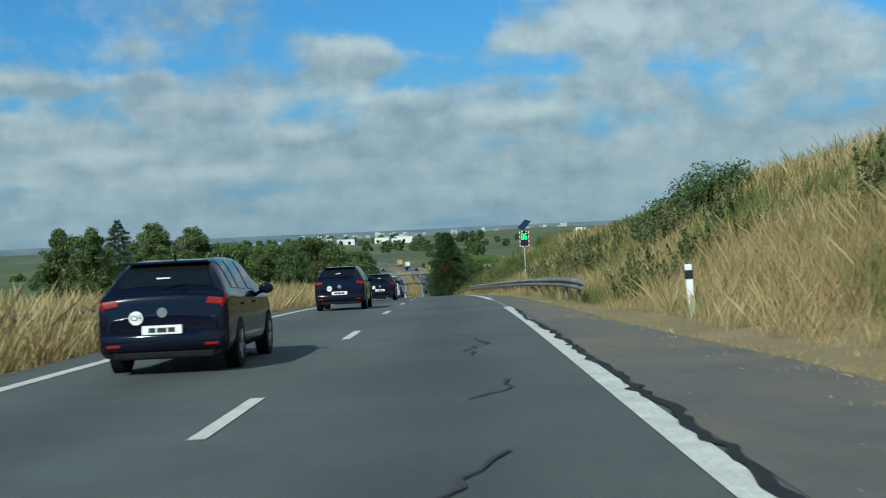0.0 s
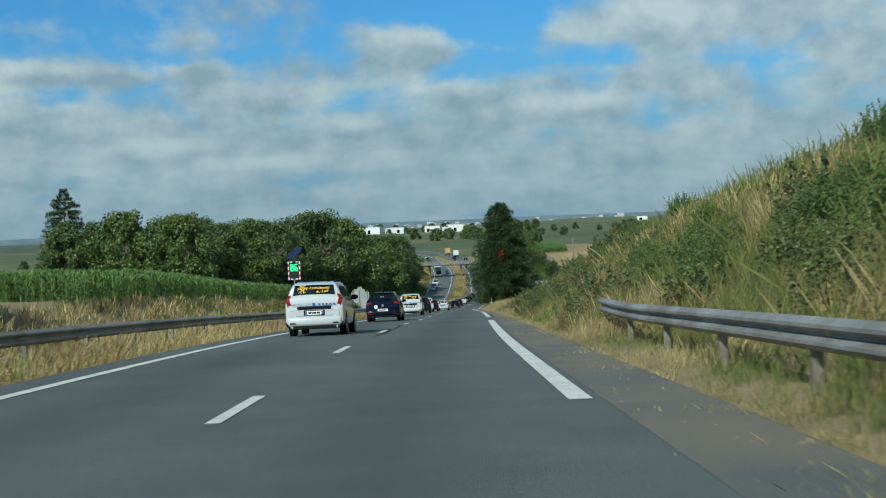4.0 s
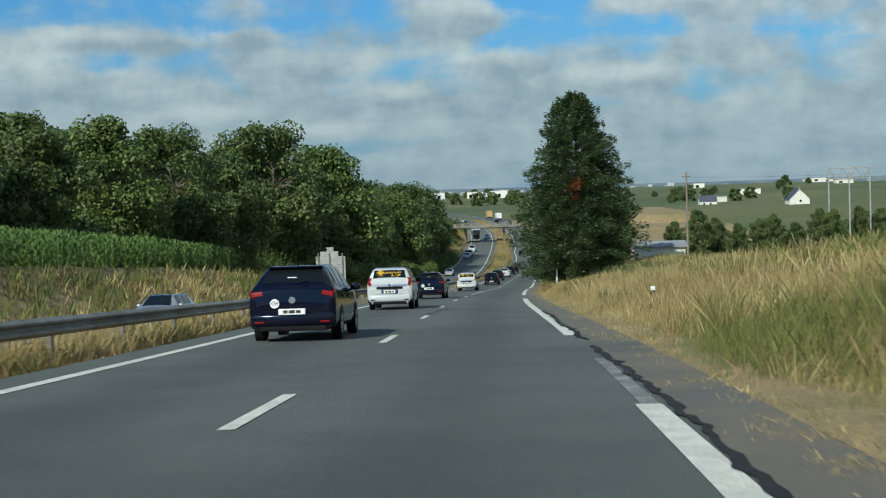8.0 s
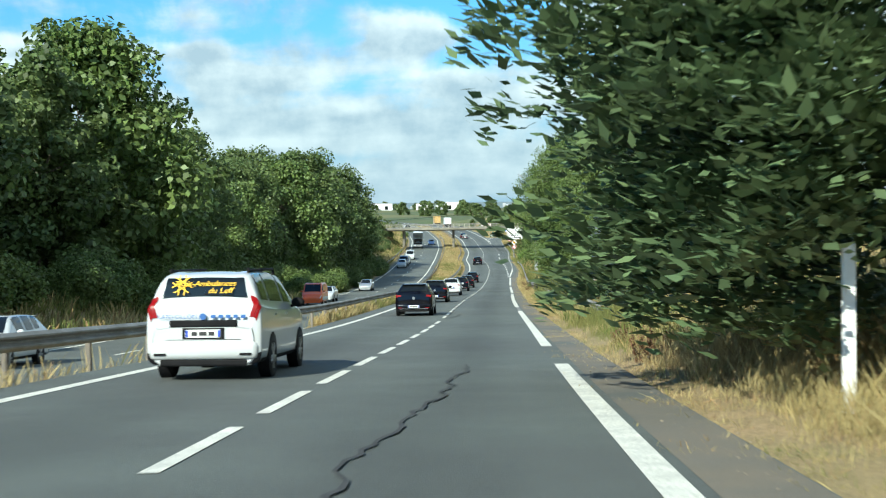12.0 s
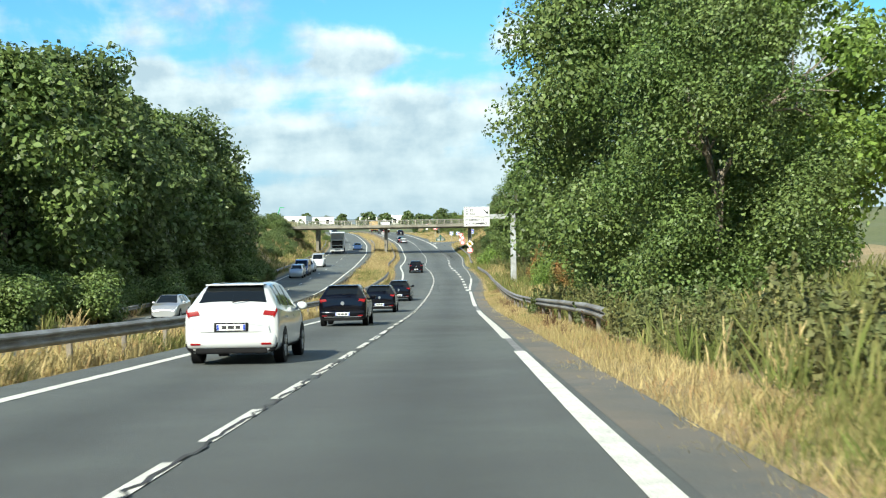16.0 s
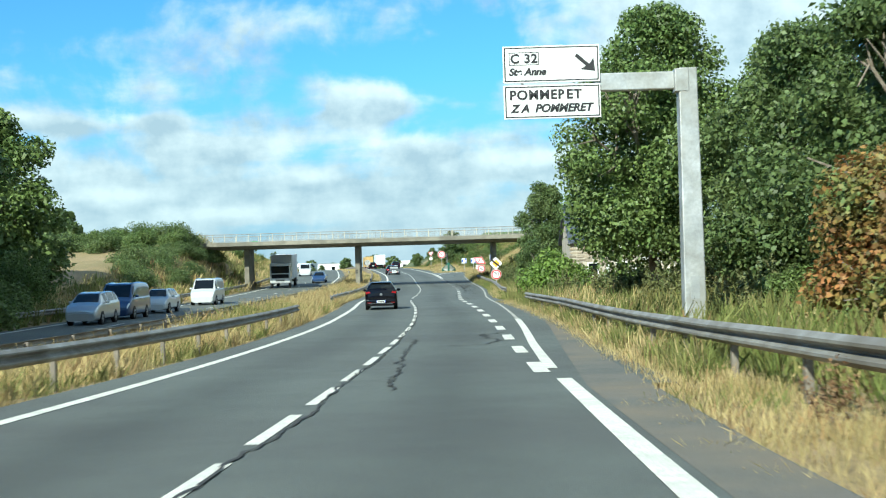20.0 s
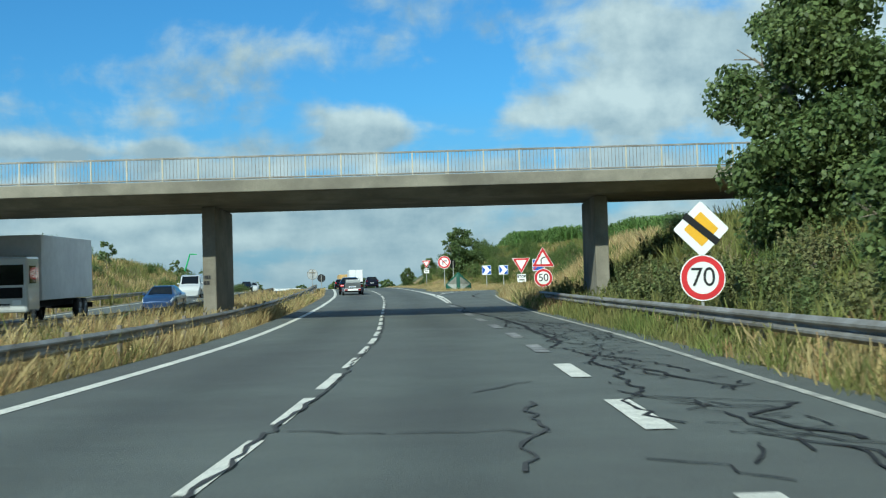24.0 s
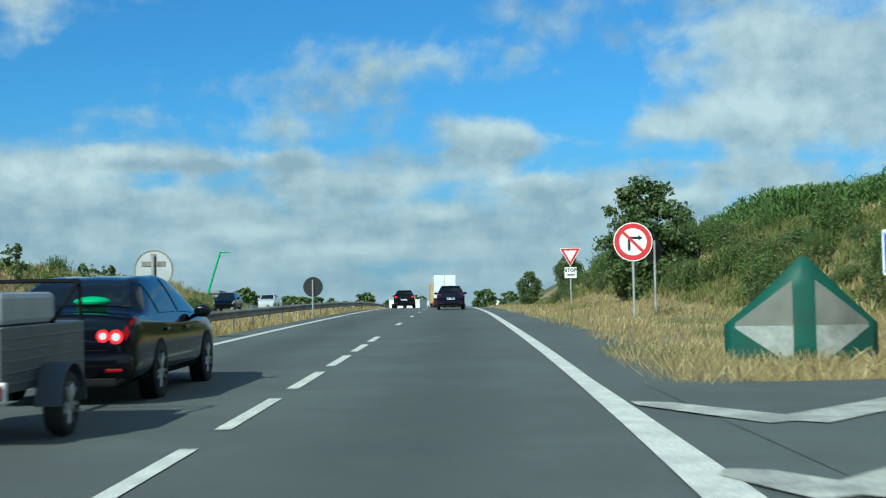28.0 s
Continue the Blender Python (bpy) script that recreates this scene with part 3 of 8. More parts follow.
# ---- carriageways ----
def carriageway_mesh():
    """The carriageway with a column of faces for each wheel track and lane middle, and its wear."""
    ys = np.linspace(-118, 1790, 955)
    cols = [-4.4, -3.5, -2.75, -2.2, -1.78, -1.3, -0.75, 0.0, 0.75, 1.3, 1.78, 2.2, 2.75, 3.5, 4.2]
    worn = [0, 0, 0.1, 0.7, 1.0, 0.7, 0.1, 0, 0.1, 0.7, 1.0, 0.7, 0.1, 0, 0]
    n = len(cols)
    verts, faces, wear = [], [], []
    for y in ys:
        cx, cz, pr = float(road_x(y)), float(road_z(y)), float(paved_right(y))
        for k, u in enumerate(cols + [pr]):
            verts.append((cx + u, y, cz))
            wear.append(worn[k] * (0.8 + 0.2 * math.sin(y * 0.21 + k) * math.sin(y * 0.057)) if k < n else 0.0)
        verts += [(cx - 4.46, y, cz - 0.12), (cx + pr + 0.06, y, cz - 0.12)]
        wear += [0.0, 0.0]
    row = n + 3
    for i in range(len(ys) - 1):
        a, b = i * row, (i + 1) * row
        for k in range(n):
            faces.append((a + k, a + k + 1, b + k + 1, b + k))
        faces += [(a + n + 1, a, b, b + n + 1), (a + n, a + n + 2, b + n + 2, b + n)]
    me = mesh_of("road", verts, faces, ASPHALT)
    at = me.attributes.new("wear", "FLOAT", "POINT")
    at.data.foreach_set("value", wear)
    return me


road = tagged(new("road", carriageway_mesh()), "worn grey asphalt carriageway with patched cracks", "road", kind="structure")
v, f = strip(lambda y: -4.3 + 0 * y, lambda y: 4.5 + 0 * y, -118, 1790, 0.0, centre=opp_x, height=opp_z, depth=0.12)
road_opposite = tagged(new("road_opposite", mesh_of("road_opposite", v, f, ASPHALT)), "grey asphalt carriageway of the oncoming traffic", "road", kind="structure")


def on_road(name, verts, faces, mat, parent=None, label=""):
    ob = new(name, mesh_of(name, verts, faces, mat))
    ob.parent = parent or road
    return tagged(ob, label)


v, f = strip(lambda y: ramp_of(y, (470, 3.72), (500, 5.03), (540, 5.2)), lambda y: paved_right(y) - 0.02, -118, 532, 0.004)
on_road("shoulder", v, f, ASPHALT_OLD, label="cracked grey-brown hard shoulder strewn with dry grass")
# edge lines
v, f = strip(-3.62, -3.40, -118, 1790, 0.008)
on_road("edge_line", v, f, PAINT)
for side in (-3.62, 3.5):
    v, f = strip(side, side + 0.2, -118, 1790, 0.008, centre=opp_x, height=opp_z)
    on_road("edge_line", v, f, PAINT, road_opposite)
EDGE = [(-106, -67), (-54, -15), (-2.4, 36.6), (49.6, 88.6), (101.6, 141.5), (153.6, 192.9), (205.6, 245.2), (257.6, 296), (303, 338.7), (346, 387.5), (394, 431), (440, 471.5)]
for a, b in EDGE:
    w = 0.24
    v, f = strip(3.5 - w / 2, 3.5 + w / 2, a, b, 0.008)
    on_road("edge_line", v, f, PAINT)


for a, b in ((338.7, 346), (387.5, 394), (431, 440), (36.6, 49.6), (192.9, 199)):
    v, f = strip(3.44, 3.6, a, b, 0.0072)
    on_road("worn_line", v, f, PAINT_WORN)


def marking(u, y0, length, width=0.15, parent=None, centre=road_x, height=road_z, lift=0.008, mat=None):
    v, f = strip(u - width / 2, u + width / 2, y0, y0 + length, lift, centre=centre, height=height, step=1.5)
    return on_road("lane_dash", v, f, mat or PAINT, parent)


for first, last, period in ((9.6 - 8 * 13.0, 258, 13.0), (265.8, 324, 4.333), (329.3, 541, 4.333), (545.9, 641, 4.333), (646.7, 668, 4.333), (677, 1000, 13.0)):
    y = first
    while y < last:
        marking(0, y, 3.0)
        y += period
marking(0, 642.4, 3.0)
y = -60.0
while y < 800:
    marking(0, y, 3.0, parent=road_opposite, centre=opp_x, height=opp_z)
    y += 13.0


# ---- plants ----
def frame_axes(d):
    """Two unit vectors square to each row of d."""
    up = np.where(np.abs(d[:, 2:3]) < 0.9, np.array([[0.0, 0.0, 1.0]]), np.array([[1.0, 0.0, 0.0]]))
    s = np.cross(d, up)
    s /= np.linalg.norm(s, axis=1)[:, None] + 1e-9
    return s, np.cross(s, d)


def leaf_quads(rng, pos, size, facing=None, longer=1.5):
    """Diamond leaves round the given points, turned at random or towards a facing."""
    n = len(pos)
    d = rng.normal(size=(n, 3))
    if facing is not None:
        d = d * 0.75 + facing * 1.0
    d /= np.linalg.norm(d, axis=1)[:, None] + 1e-9
    s, t = frame_axes(d)
    a = rng.uniform(0, 2 * math.pi, n)[:, None]
    e = np.cos(a) * s + np.sin(a) * t
    g = np.cross(d, e)
    k = (size * rng.uniform(0.6, 1.35, n))[:, None]
    e, g = e * k * longer * 0.5, g * k * 0.5
    bend = d * k * 0.18
    return np.stack([pos - e - bend, pos + g, pos + e - bend, pos - g], 1)


def crown_points(rng, clumps, count):
    """Points and outward ways near the skins of many ellipsoid clumps."""
    w = np.array([c[3] * c[3] for c in clumps])
    which = rng.choice(len(clumps), count, p=w / w.sum())
    c = np.array(clumps)[which]
    d = rng.normal(size=(count, 3))
    d /= np.linalg.norm(d, axis=1)[:, None]
    r = c[:, 3:4] * (0.3 + 0.85 * rng.random((count, 1)) ** 0.75)
    return c[:, :3] + d * r * np.array([[1.0, 1.0, 0.85]]), d


def limb(bm, rng, p, way, length, r, depth):
    """A tapered limb that forks."""
    p, way = Vector(p), Vector(way).normalized()
    q = p + way * length
    tube(bm, p, q, r, r * 0.62, 7 if depth else 5)
    if depth <= 0:
        return
    for _ in range(3):
        w = (way * 0.8 + Vector(rng.normal(size=3)) * 0.55 + Vector((0, 0, 0.25))).normalized()
        limb(bm, rng, p + way * length * rng.uniform(0.65, 0.98), w, length * rng.uniform(0.45, 0.66), r * 0.55, depth - 1)


def broadleaf(name, seed, height, radius, leaves, leaf, mat, skirt=0.18, trunk=0.22, lobes=34, label="", category="tree", upright=1.0, gaps=0.0):
    """A tree: trunk with forking limbs, and a crown of loose leaves in many clumps."""
    rng = np.random.default_rng(seed)
    root = thing(name, label, category)
    bm = bmesh.new()
    limb(bm, rng, (0, 0, -0.3), (rng.normal() * 0.04, rng.normal() * 0.04, 1), height * 0.42, trunk, 3)
    part("trunk", bm, BARK, root)
    clumps = []
    for i in range(int(lobes * 2.4)):
        a, h = rng.uniform(0, 2 * math.pi), rng.uniform(0, 1)
        z = height * (skirt + (0.88 - skirt) * h)
        prof = math.sin(math.pi * min(1.0, 0.16 + 0.80 * h)) ** 0.6 if upright <= 1.0 else math.sin(math.pi * (0.2 + 0.76 * h)) ** 0.8
        rr = radius * prof * math.sqrt(rng.uniform(0.05, 1.0)) * rng.uniform(0.7, 0.95)
        size = radius * rng.uniform(0.15, 0.34) * (1.0 - 0.3 * h)
        clumps.append((rr * math.cos(a), rr * math.sin(a), z - size * 0.3, size))
    pos, out = crown_points(rng, clumps, leaves)
    out[:, 2] += 0.5
    q = leaf_quads(rng, pos, leaf, out)
    crown = new("crown", quads_mesh("crown", q, (mat,)))
    crown.parent = root
    return root


def conifer(name, seed, height, radius, mat, tiers=34, per=15, label="", dead=False, skirt=0.06):
    """A dense cypress-like conifer with drooping sprays in tiers."""
    rng = np.random.default_rng(seed)
    root = thing(name, label, "tree")
    bm = bmesh.new()
    tube(bm, (0, 0, -0.4), (0, 0, height * 0.93), 0.36, 0.05, 9)
    part("trunk", bm, BARK, root)
    quads, index = [], []
    for i in range(tiers):
        h = skirt + (0.985 - skirt) * (i / (tiers - 1)) ** 0.92
        r = radius * (1.0 - h) ** 0.5 * (0.62 + 0.38 * min(1.0, h / 0.24)) + 0.15
        count = max(5, int(per * (0.45 + r / radius)))
        for k in range(count):
            a = 2 * math.pi * (k + rng.uniform(-0.4, 0.4)) / count + i * 0.9
            reach = r * rng.uniform(0.62, 1.18)
            way = np.array([math.cos(a), math.sin(a), 0.0])
            n = int(100 + 200 * reach / radius)
            s = rng.uniform(0.12, 1.0, n) ** 0.6
            droop = -0.16 * reach * s**2 + 0.16 * reach * s
            z0 = height * h + rng.uniform(-0.25, 0.25)
            spread = 0.25 * (1.05 - 0.55 * s) * max(0.5, reach * 0.42)
            side = np.array([-math.sin(a), math.cos(a), 0.0])
            off = rng.normal(size=n) * spread
            pos = way * (s * reach)[:, None] + side * off[:, None]
            pos[:, 2] = z0 + droop + rng.normal(size=n) * 0.17 - np.abs(off) * 0.35
            d = way * 0.8 + side * (np.sign(off) * rng.uniform(0.1, 0.8, n))[:, None] + np.array([0, 0, 0.25]) + rng.normal(size=(n, 3)) * 0.25
            d /= np.linalg.norm(d, axis=1)[:, None]
            ns, nt_ = frame_axes(d)
            b = rng.uniform(-0.7, 0.7, n)[:, None]
            g = np.cos(b) * ns + np.sin(b) * nt_
            ln = rng.uniform(0.15, 0.32, n)[:, None]
            wd = rng.uniform(0.045, 0.09, n)[:, None]
            quads.append(np.stack([pos - d * ln * 0.4, pos + g * wd, pos + d * ln * 0.7, pos - g * wd], 1))
            brown = dead and 0.43 < h < 0.55 and math.cos(a + 1.60) > 0.975
            index.append(np.full(n, 1 if brown else 0))
    crown = new("crown", quads_mesh("crown", np.concatenate(quads), (mat, NEEDLE_DEAD), np.concatenate(index)))
    crown.parent = root
    return root


def bush(name, seed, height, radius, leaves, leaf, mat, label, category="bush", lobes=14, spiky=False):
    rng = np.random.default_rng(seed)
    root = thing(name, label, category)
    bm = bmesh.new()
    for _ in range(7):
        w = Vector((rng.normal() * 0.5, rng.normal() * 0.5, 1.0))
        limb(bm, rng, (rng.normal() * 0.1, rng.normal() * 0.1, -0.15), w, height * 0.4, 0.035, 1)
    part("stem", bm, BARK, root)
    clumps = []
    for _ in range(lobes):
        a, s = rng.uniform(0, 2 * math.pi), math.sqrt(rng.random())
        z = height * rng.uniform(0.12, 0.8) * (1.0 - 0.35 * s)
        size = radius * rng.uniform(0.28, 0.48)
        clumps.append((radius * 0.72 * s * math.cos(a), radius * 0.72 * s * math.sin(a), max(z, size * 0.6), size))
    pos, out = crown_points(rng, clumps, leaves)
    out[:, 2] += 0.6
    pos[:, 2] = np.abs(pos[:, 2])
    if spiky:
        # upright sprays: leaves gathered along many thin shoots of uneven height
        shoots = max(30, leaves // 60)
        sx, sy = rng.normal(size=shoots) * radius * 0.42, rng.normal(size=shoots) * radius * 0.42
        sh = height * rng.uniform(0.45, 1.2, shoots) * np.exp(-(sx**2 + sy**2) / (2.2 * radius**2))
        tilt = rng.normal(size=(shoots, 2)) * 0.16 + np.stack([sx, sy], 1) * 0.22 / radius
        pick = rng.integers(0, shoots, leaves)
        up = rng.random(leaves) ** 0.7
        girth = 0.1 * radius * (1.15 - up)
        pos = np.stack([sx[pick] + tilt[pick, 0] * up * sh[pick] + rng.normal(size=leaves) * girth, sy[pick] + tilt[pick, 1] * up * sh[pick] + rng.normal(size=leaves) * girth, up * sh[pick] + 0.02], 1)
    foliage = new("foliage", quads_mesh("foliage", leaf_quads(rng, pos, leaf, out, 2.0 if spiky else 1.5), (mat,)))
    foliage.parent = root
    return root


def stand(ob, x, y, turn=0.0, size=1.0, first=False, sink=0.1, dz=None):
    """Places a thing, or a copy of it, on the ground."""
    m = pose(x, y, (float(ground_z(x, y)) if dz is None else dz) - sink, 0, 0, turn) @ Matrix.Scale(size, 4)
    if first:
        ob.matrix_basis = m
        return ob
    made = copy_thing(ob, pose(x, y, 0))
    made.matrix_basis = m
    return made


def grass_band(name, seed, spots, tall, blades, mats, label, wide=0.012, lean=0.35, choose=None, lift=0.0):
    """Tufts of narrow blades at the given (x, y) spots."""
    rng = np.random.default_rng(seed)
    n = len(spots)
    x = np.repeat(spots[:, 0], blades) + rng.normal(size=n * blades) * 0.11
    y = np.repeat(spots[:, 1], blades) + rng.normal(size=n * blades) * 0.11
    z = ground_z(x, y) - 0.03 + lift
    hgt = (np.repeat(tall if np.ndim(tall) else np.full(n, tall), blades) * rng.uniform(0.45, 1.15, n * blades))[:, None]
    root = np.stack([x, y, z], 1)
    a = rng.uniform(0, 2 * math.pi, n * blades)
    side = np.stack([np.cos(a), np.sin(a), 0 * a], 1)
    wind = rng.normal(size=(n * blades, 2)) * lean + np.array([[0.1, 0.05]])
    tip = root + np.stack([wind[:, 0], wind[:, 1], np.ones(n * blades)], 1) * hgt
    mid = root * 0.45 + tip * 0.55
    mid[:, 2] += hgt[:, 0] * 0.06
    w = wide * (0.7 + hgt * 0.6)
    q = np.stack([root - side * w, root + side * w, tip + side * w * 0.5, tip - side * w * 0.5], 1)
    q[:, 1] = np.where(rng.random((n * blades, 1)) < 0.5, q[:, 1], mid + side * w * 1.4)
    idx = rng.choice(len(mats), n * blades) if choose is None else np.repeat(choose, blades)
    ob = new(name, quads_mesh(name, q, mats, idx))
    return tagged(ob, label, "grass", kind="stuff")


# ---- exit lane ----
v, f = strip(lambda y: paved_right(y) - 0.3, exit_edge, 470, 639, 0.003, depth=0.1, step=1.0)
exit_lane = tagged(new("exit_road", mesh_of("exit_road", v, f, ASPHALT)), "grey asphalt exit lane with tar-sealed cracks", "road", kind="structure")


def exit_slab():
    near = [(2.9, 633.0), (6.0, 634.0), (7.6, 638.2), (10.5, 641.4), (16.0, 643.6), (32.0, 645.2), (60.0, 646.5)]
    far = [(0.9, 651.3), (3.2, 651.5), (5.0, 651.9), (9.0, 654.1), (16.0, 655.8), (32.0, 656.8), (60.0, 657.3)]
    verts, faces = [], []
    for i in range(len(near)):
        for k in range(17):
            s = k / 16
            x, y = near[i][0] * (1 - s) + far[i][0] * s, near[i][1] * (1 - s) + far[i][1] * s
            verts.append((x, y, float(road_z(min(y, 655))) + 0.006 + 0.002 * max(0, x - 8)))
    for i in range(len(near) - 1):
        for k in range(16):
            faces.append((i * 17 + k, (i + 1) * 17 + k, (i + 1) * 17 + k + 1, i * 17 + k + 1))
    ob = new("exit_bend", mesh_of("exit_bend", verts, faces, ASPHALT))
    ob.parent = exit_lane


exit_slab()
def exit_line(y):
    return ramp_of(y, (474, 3.47), (484, 3.66), (498, 4.01), (520, 4.65), (540, 5.4), (600, 6.35), (613, 6.62), (624, 7.02), (630, 7.39), (634, 8.22))


v, f = strip(lambda y: exit_line(y) - 0.11, lambda y: exit_line(y) + 0.11, 474, 502, 0.012, step=1.0)
on_road("edge_line", v, f, PAINT, exit_lane)
v, f = strip(lambda y: exit_line(y) - 0.065, lambda y: exit_line(y) + 0.065, 502, 634, 0.012, step=1.0)
on_road("edge_line", v, f, PAINT_DULL, exit_lane, "narrow worn white line along the exit lane")
y = 473.0
while y < 613:
    marking(float(ramp_of(y, (473, 3.25), (488, 3.14), (500, 3.08), (520, 3.2), (545, 3.55))), y, 3.0, 0.28, parent=exit_lane, lift=0.013, mat=PAINT_WORN if y > 568 else PAINT)
    y += 6.5
v, f = strip(3.46, lambda y: ramp_of(y, (616, 3.74), (632, 3.98), (640, 3.86), (652, 3.7), (700, 3.7)), 616, 1000, 0.013, step=1.0)
on_road("edge_line", v, f, PAINT, exit_lane, "broad white gore line with a tar-sealed crack")


def ribbon(name, pts, width, mat, parent, lift=0.016, height=None, label=""):
    """A flat ribbon along a plan line, laid on the road."""
    pts = [Vector((p[0], p[1])) for p in pts]
    verts, faces = [], []
    for i, p in enumerate(pts):
        d = (pts[min(i + 1, len(pts) - 1)] - pts[max(i - 1, 0)]).normalized()
        nrm = Vector((-d.y, d.x)) * (width[i] if isinstance(width, list) else width) / 2
        for q in (p - nrm, p + nrm):
            verts.append((q.x, q.y, float(road_z(min(q.y, 1e4)) if height is None else height(q.x, q.y)) + lift))
    faces = [(2 * i, 2 * i + 1, 2 * i + 3, 2 * i + 2) for i in range(len(pts) - 1)]
    return on_road(name, verts, faces, mat, parent, label)


# gore: curved nose line and two chevrons
ribbon("nose_line", [(1.75, 638.5), (2.1, 641.5), (2.9, 645.2), (4.1, 648.2), (6.2, 650.6), (9.2, 652.6), (14, 654.2), (22, 655.2)], 0.26, PAINT, exit_lane, 0.02)
for tip, vertex, end in (((0.66, 648.9), (1.93, 647.0), (3.6, 649.2)), ((1.0, 644.2), (1.6, 643.2), (2.35, 644.3))):
    ribbon("chevron_line", [tip, (tip[0] * 0.85 + vertex[0] * 0.15, tip[1] * 0.85 + vertex[1] * 0.15), vertex], [0.08, 0.42, 0.6], PAINT_DULL, exit_lane, 0.018)
    ribbon("chevron_line", [vertex, end], [0.6, 0.5], PAINT_DULL, exit_lane, 0.0185)


# ---- tar-sealed cracks ----
def crack(seed, u0, y0, u1, y1, width=0.07, wiggle=0.12, parent=None):
    rng = np.random.default_rng(seed)
    n = max(6, int(math.hypot(u1 - u0, y1 - y0) / 0.28))
    w = np.cumsum(rng.normal(size=n)) * 0.35
    w -= np.linspace(w[0], w[-1], n)
    pts, wid = [], []
    for i in range(n):
        s = i / (n - 1)
        yy = y0 + (y1 - y0) * s + rng.normal() * 0.05
        uu = u0 + (u1 - u0) * s + w[i] * wiggle + rng.normal() * 0.03
        pts.append((float(road_x(yy)) + uu, yy))
        wid.append(width * rng.uniform(0.6, 1.5))
    old = u0 < 3.0
    if old:
        wid = [w_ * 0.7 for w_ in wid]
    ribbon("tar_crack", pts, wid, TAR_OLD if old else TAR, parent or road, 0.0145 + (seed % 7) * 0.0004)


crack(1, 0.1, 123.5, 0.05, 138.5, 0.1)
crack(2, 0.3, 168.5, 0.4, 172.5, 0.08)
crack(3, 0.05, 221.0, 0.6, 229.5, 0.09)
crack(4, 0.6, 229.5, -0.5, 231.0, 0.07)
crack(5, 0.4, 252.0, 0.9, 276.0, 0.07, 0.12)
crack(6, 0.9, 276.0, 1.9, 296.0, 0.06, 0.12)
crack(7, 0.2, 328.0, 0.5, 334.0, 0.08)
for k in range(16):
    y = 328 + k * 13.3
    crack(20 + k, 0.05, y, 0.08, y + 13.3, 0.05, 0.035)
for k in range(7):
    crack(40 + k, 0.05, 541 + k * 13, 0.12, 554 + k * 13, 0.055, 0.04)
for k, (a, b, c, d) in enumerate([(3.08, 490.6, 2.4, 489.0), (2.95, 485.9, 2.5, 490.0), (2.56, 484.0, 2.95, 485.9), (2.56, 484, 1.2, 483.4), (3.4, 544, 4.9, 536), (2.2, 540, 2.5, 546), (3.7, 548, 3.3, 552), (4.0, 546, 6.0, 545.5)]):
    crack(60 + k, a, b, c, d, 0.09, 0.25)
rng0 = np.random.default_rng(77)
for k in range(210):
    y = float(rng0.uniform(572, 600)) if k > 50 else float(rng0.uniform(553, 575))
    u = float(rng0.uniform(4.5, 5.95)) if k > 50 else float(rng0.uniform(3.9, 5.3))
    crack(300 + k, u, y, u + float(rng0.uniform(-0.9, 0.9)), y + float(rng0.uniform(-1.2, 2.4)), 0.032, 0.3, exit_lane)
for k, (a, b, c, d) in enumerate([(4.2, 589, 4.28, 568.5), (4.28, 568.5, 3.6, 560), (3.6, 560, 3.8, 558), (4.6, 570, 5.15, 564.5), (4.3, 568, 5.1, 561.5), (3.7, 561, 5.3, 559.6), (5.3, 559.6, 4.6, 558.6), (4.6, 558.6, 5.05, 556.4), (4.25, 557, 5.0, 555), (2.6, 560.5, 2.5, 558.8), (2.5, 558.8, 2.2, 555.2), (1.2, 557.8, 2.6, 557.6), (0.2, 558.2, 1.1, 557.8), (2.0, 562, 2.8, 563.5)]):
    crack(520 + k, a, b, c, d, 0.055, 0.2, exit_lane if a > 3 else road)
crack(150, 4.22, 574, 4.3, 594, 0.12, 0.06, exit_lane)
crack(154, 4.3, 594, 3.75, 603, 0.11, 0.06, exit_lane)
crack(151, 3.55, 600, 3.62, 618, 0.08, 0.12, exit_lane)
crack(152, 3.65, 618, 3.74, 636, 0.055, 0.05, exit_lane)
crack(153, 7.1, 638.7, 6.2, 633.2, 0.1, 0.08, exit_lane)
crack(155, 6.2, 633.2, 5.8, 628.8, 0.1, 0.08, exit_lane)
crack(156, 5.8, 628.8, 5.95, 625.6, 0.1, 0.05, exit_lane)
for k, (a, b) in enumerate([(5, 8.2), (11.5, 13.2), (17, 21), (27, 28.5)]):
    crack(160 + k, 1.9 + 0.15 * (k % 3), a, 2.3 + 0.2 * (k % 2), b, 0.05, 0.25)
for a, b in ((2, 34), (150, 170), (186, 202), (204, 222)):
    crack(180 + a, 3.66, a, 3.64, b, 0.09, 0.05)
crack(190, 0.9, 470, 0.5, 488, 0.06, 0.1)
for k in range(7):
    crack(200 + k, -0.3 + 0.2 * k, 498 + 9 * k, 1.8 + 0.2 * k, 500 + 9 * k, 0.04, 0.2)


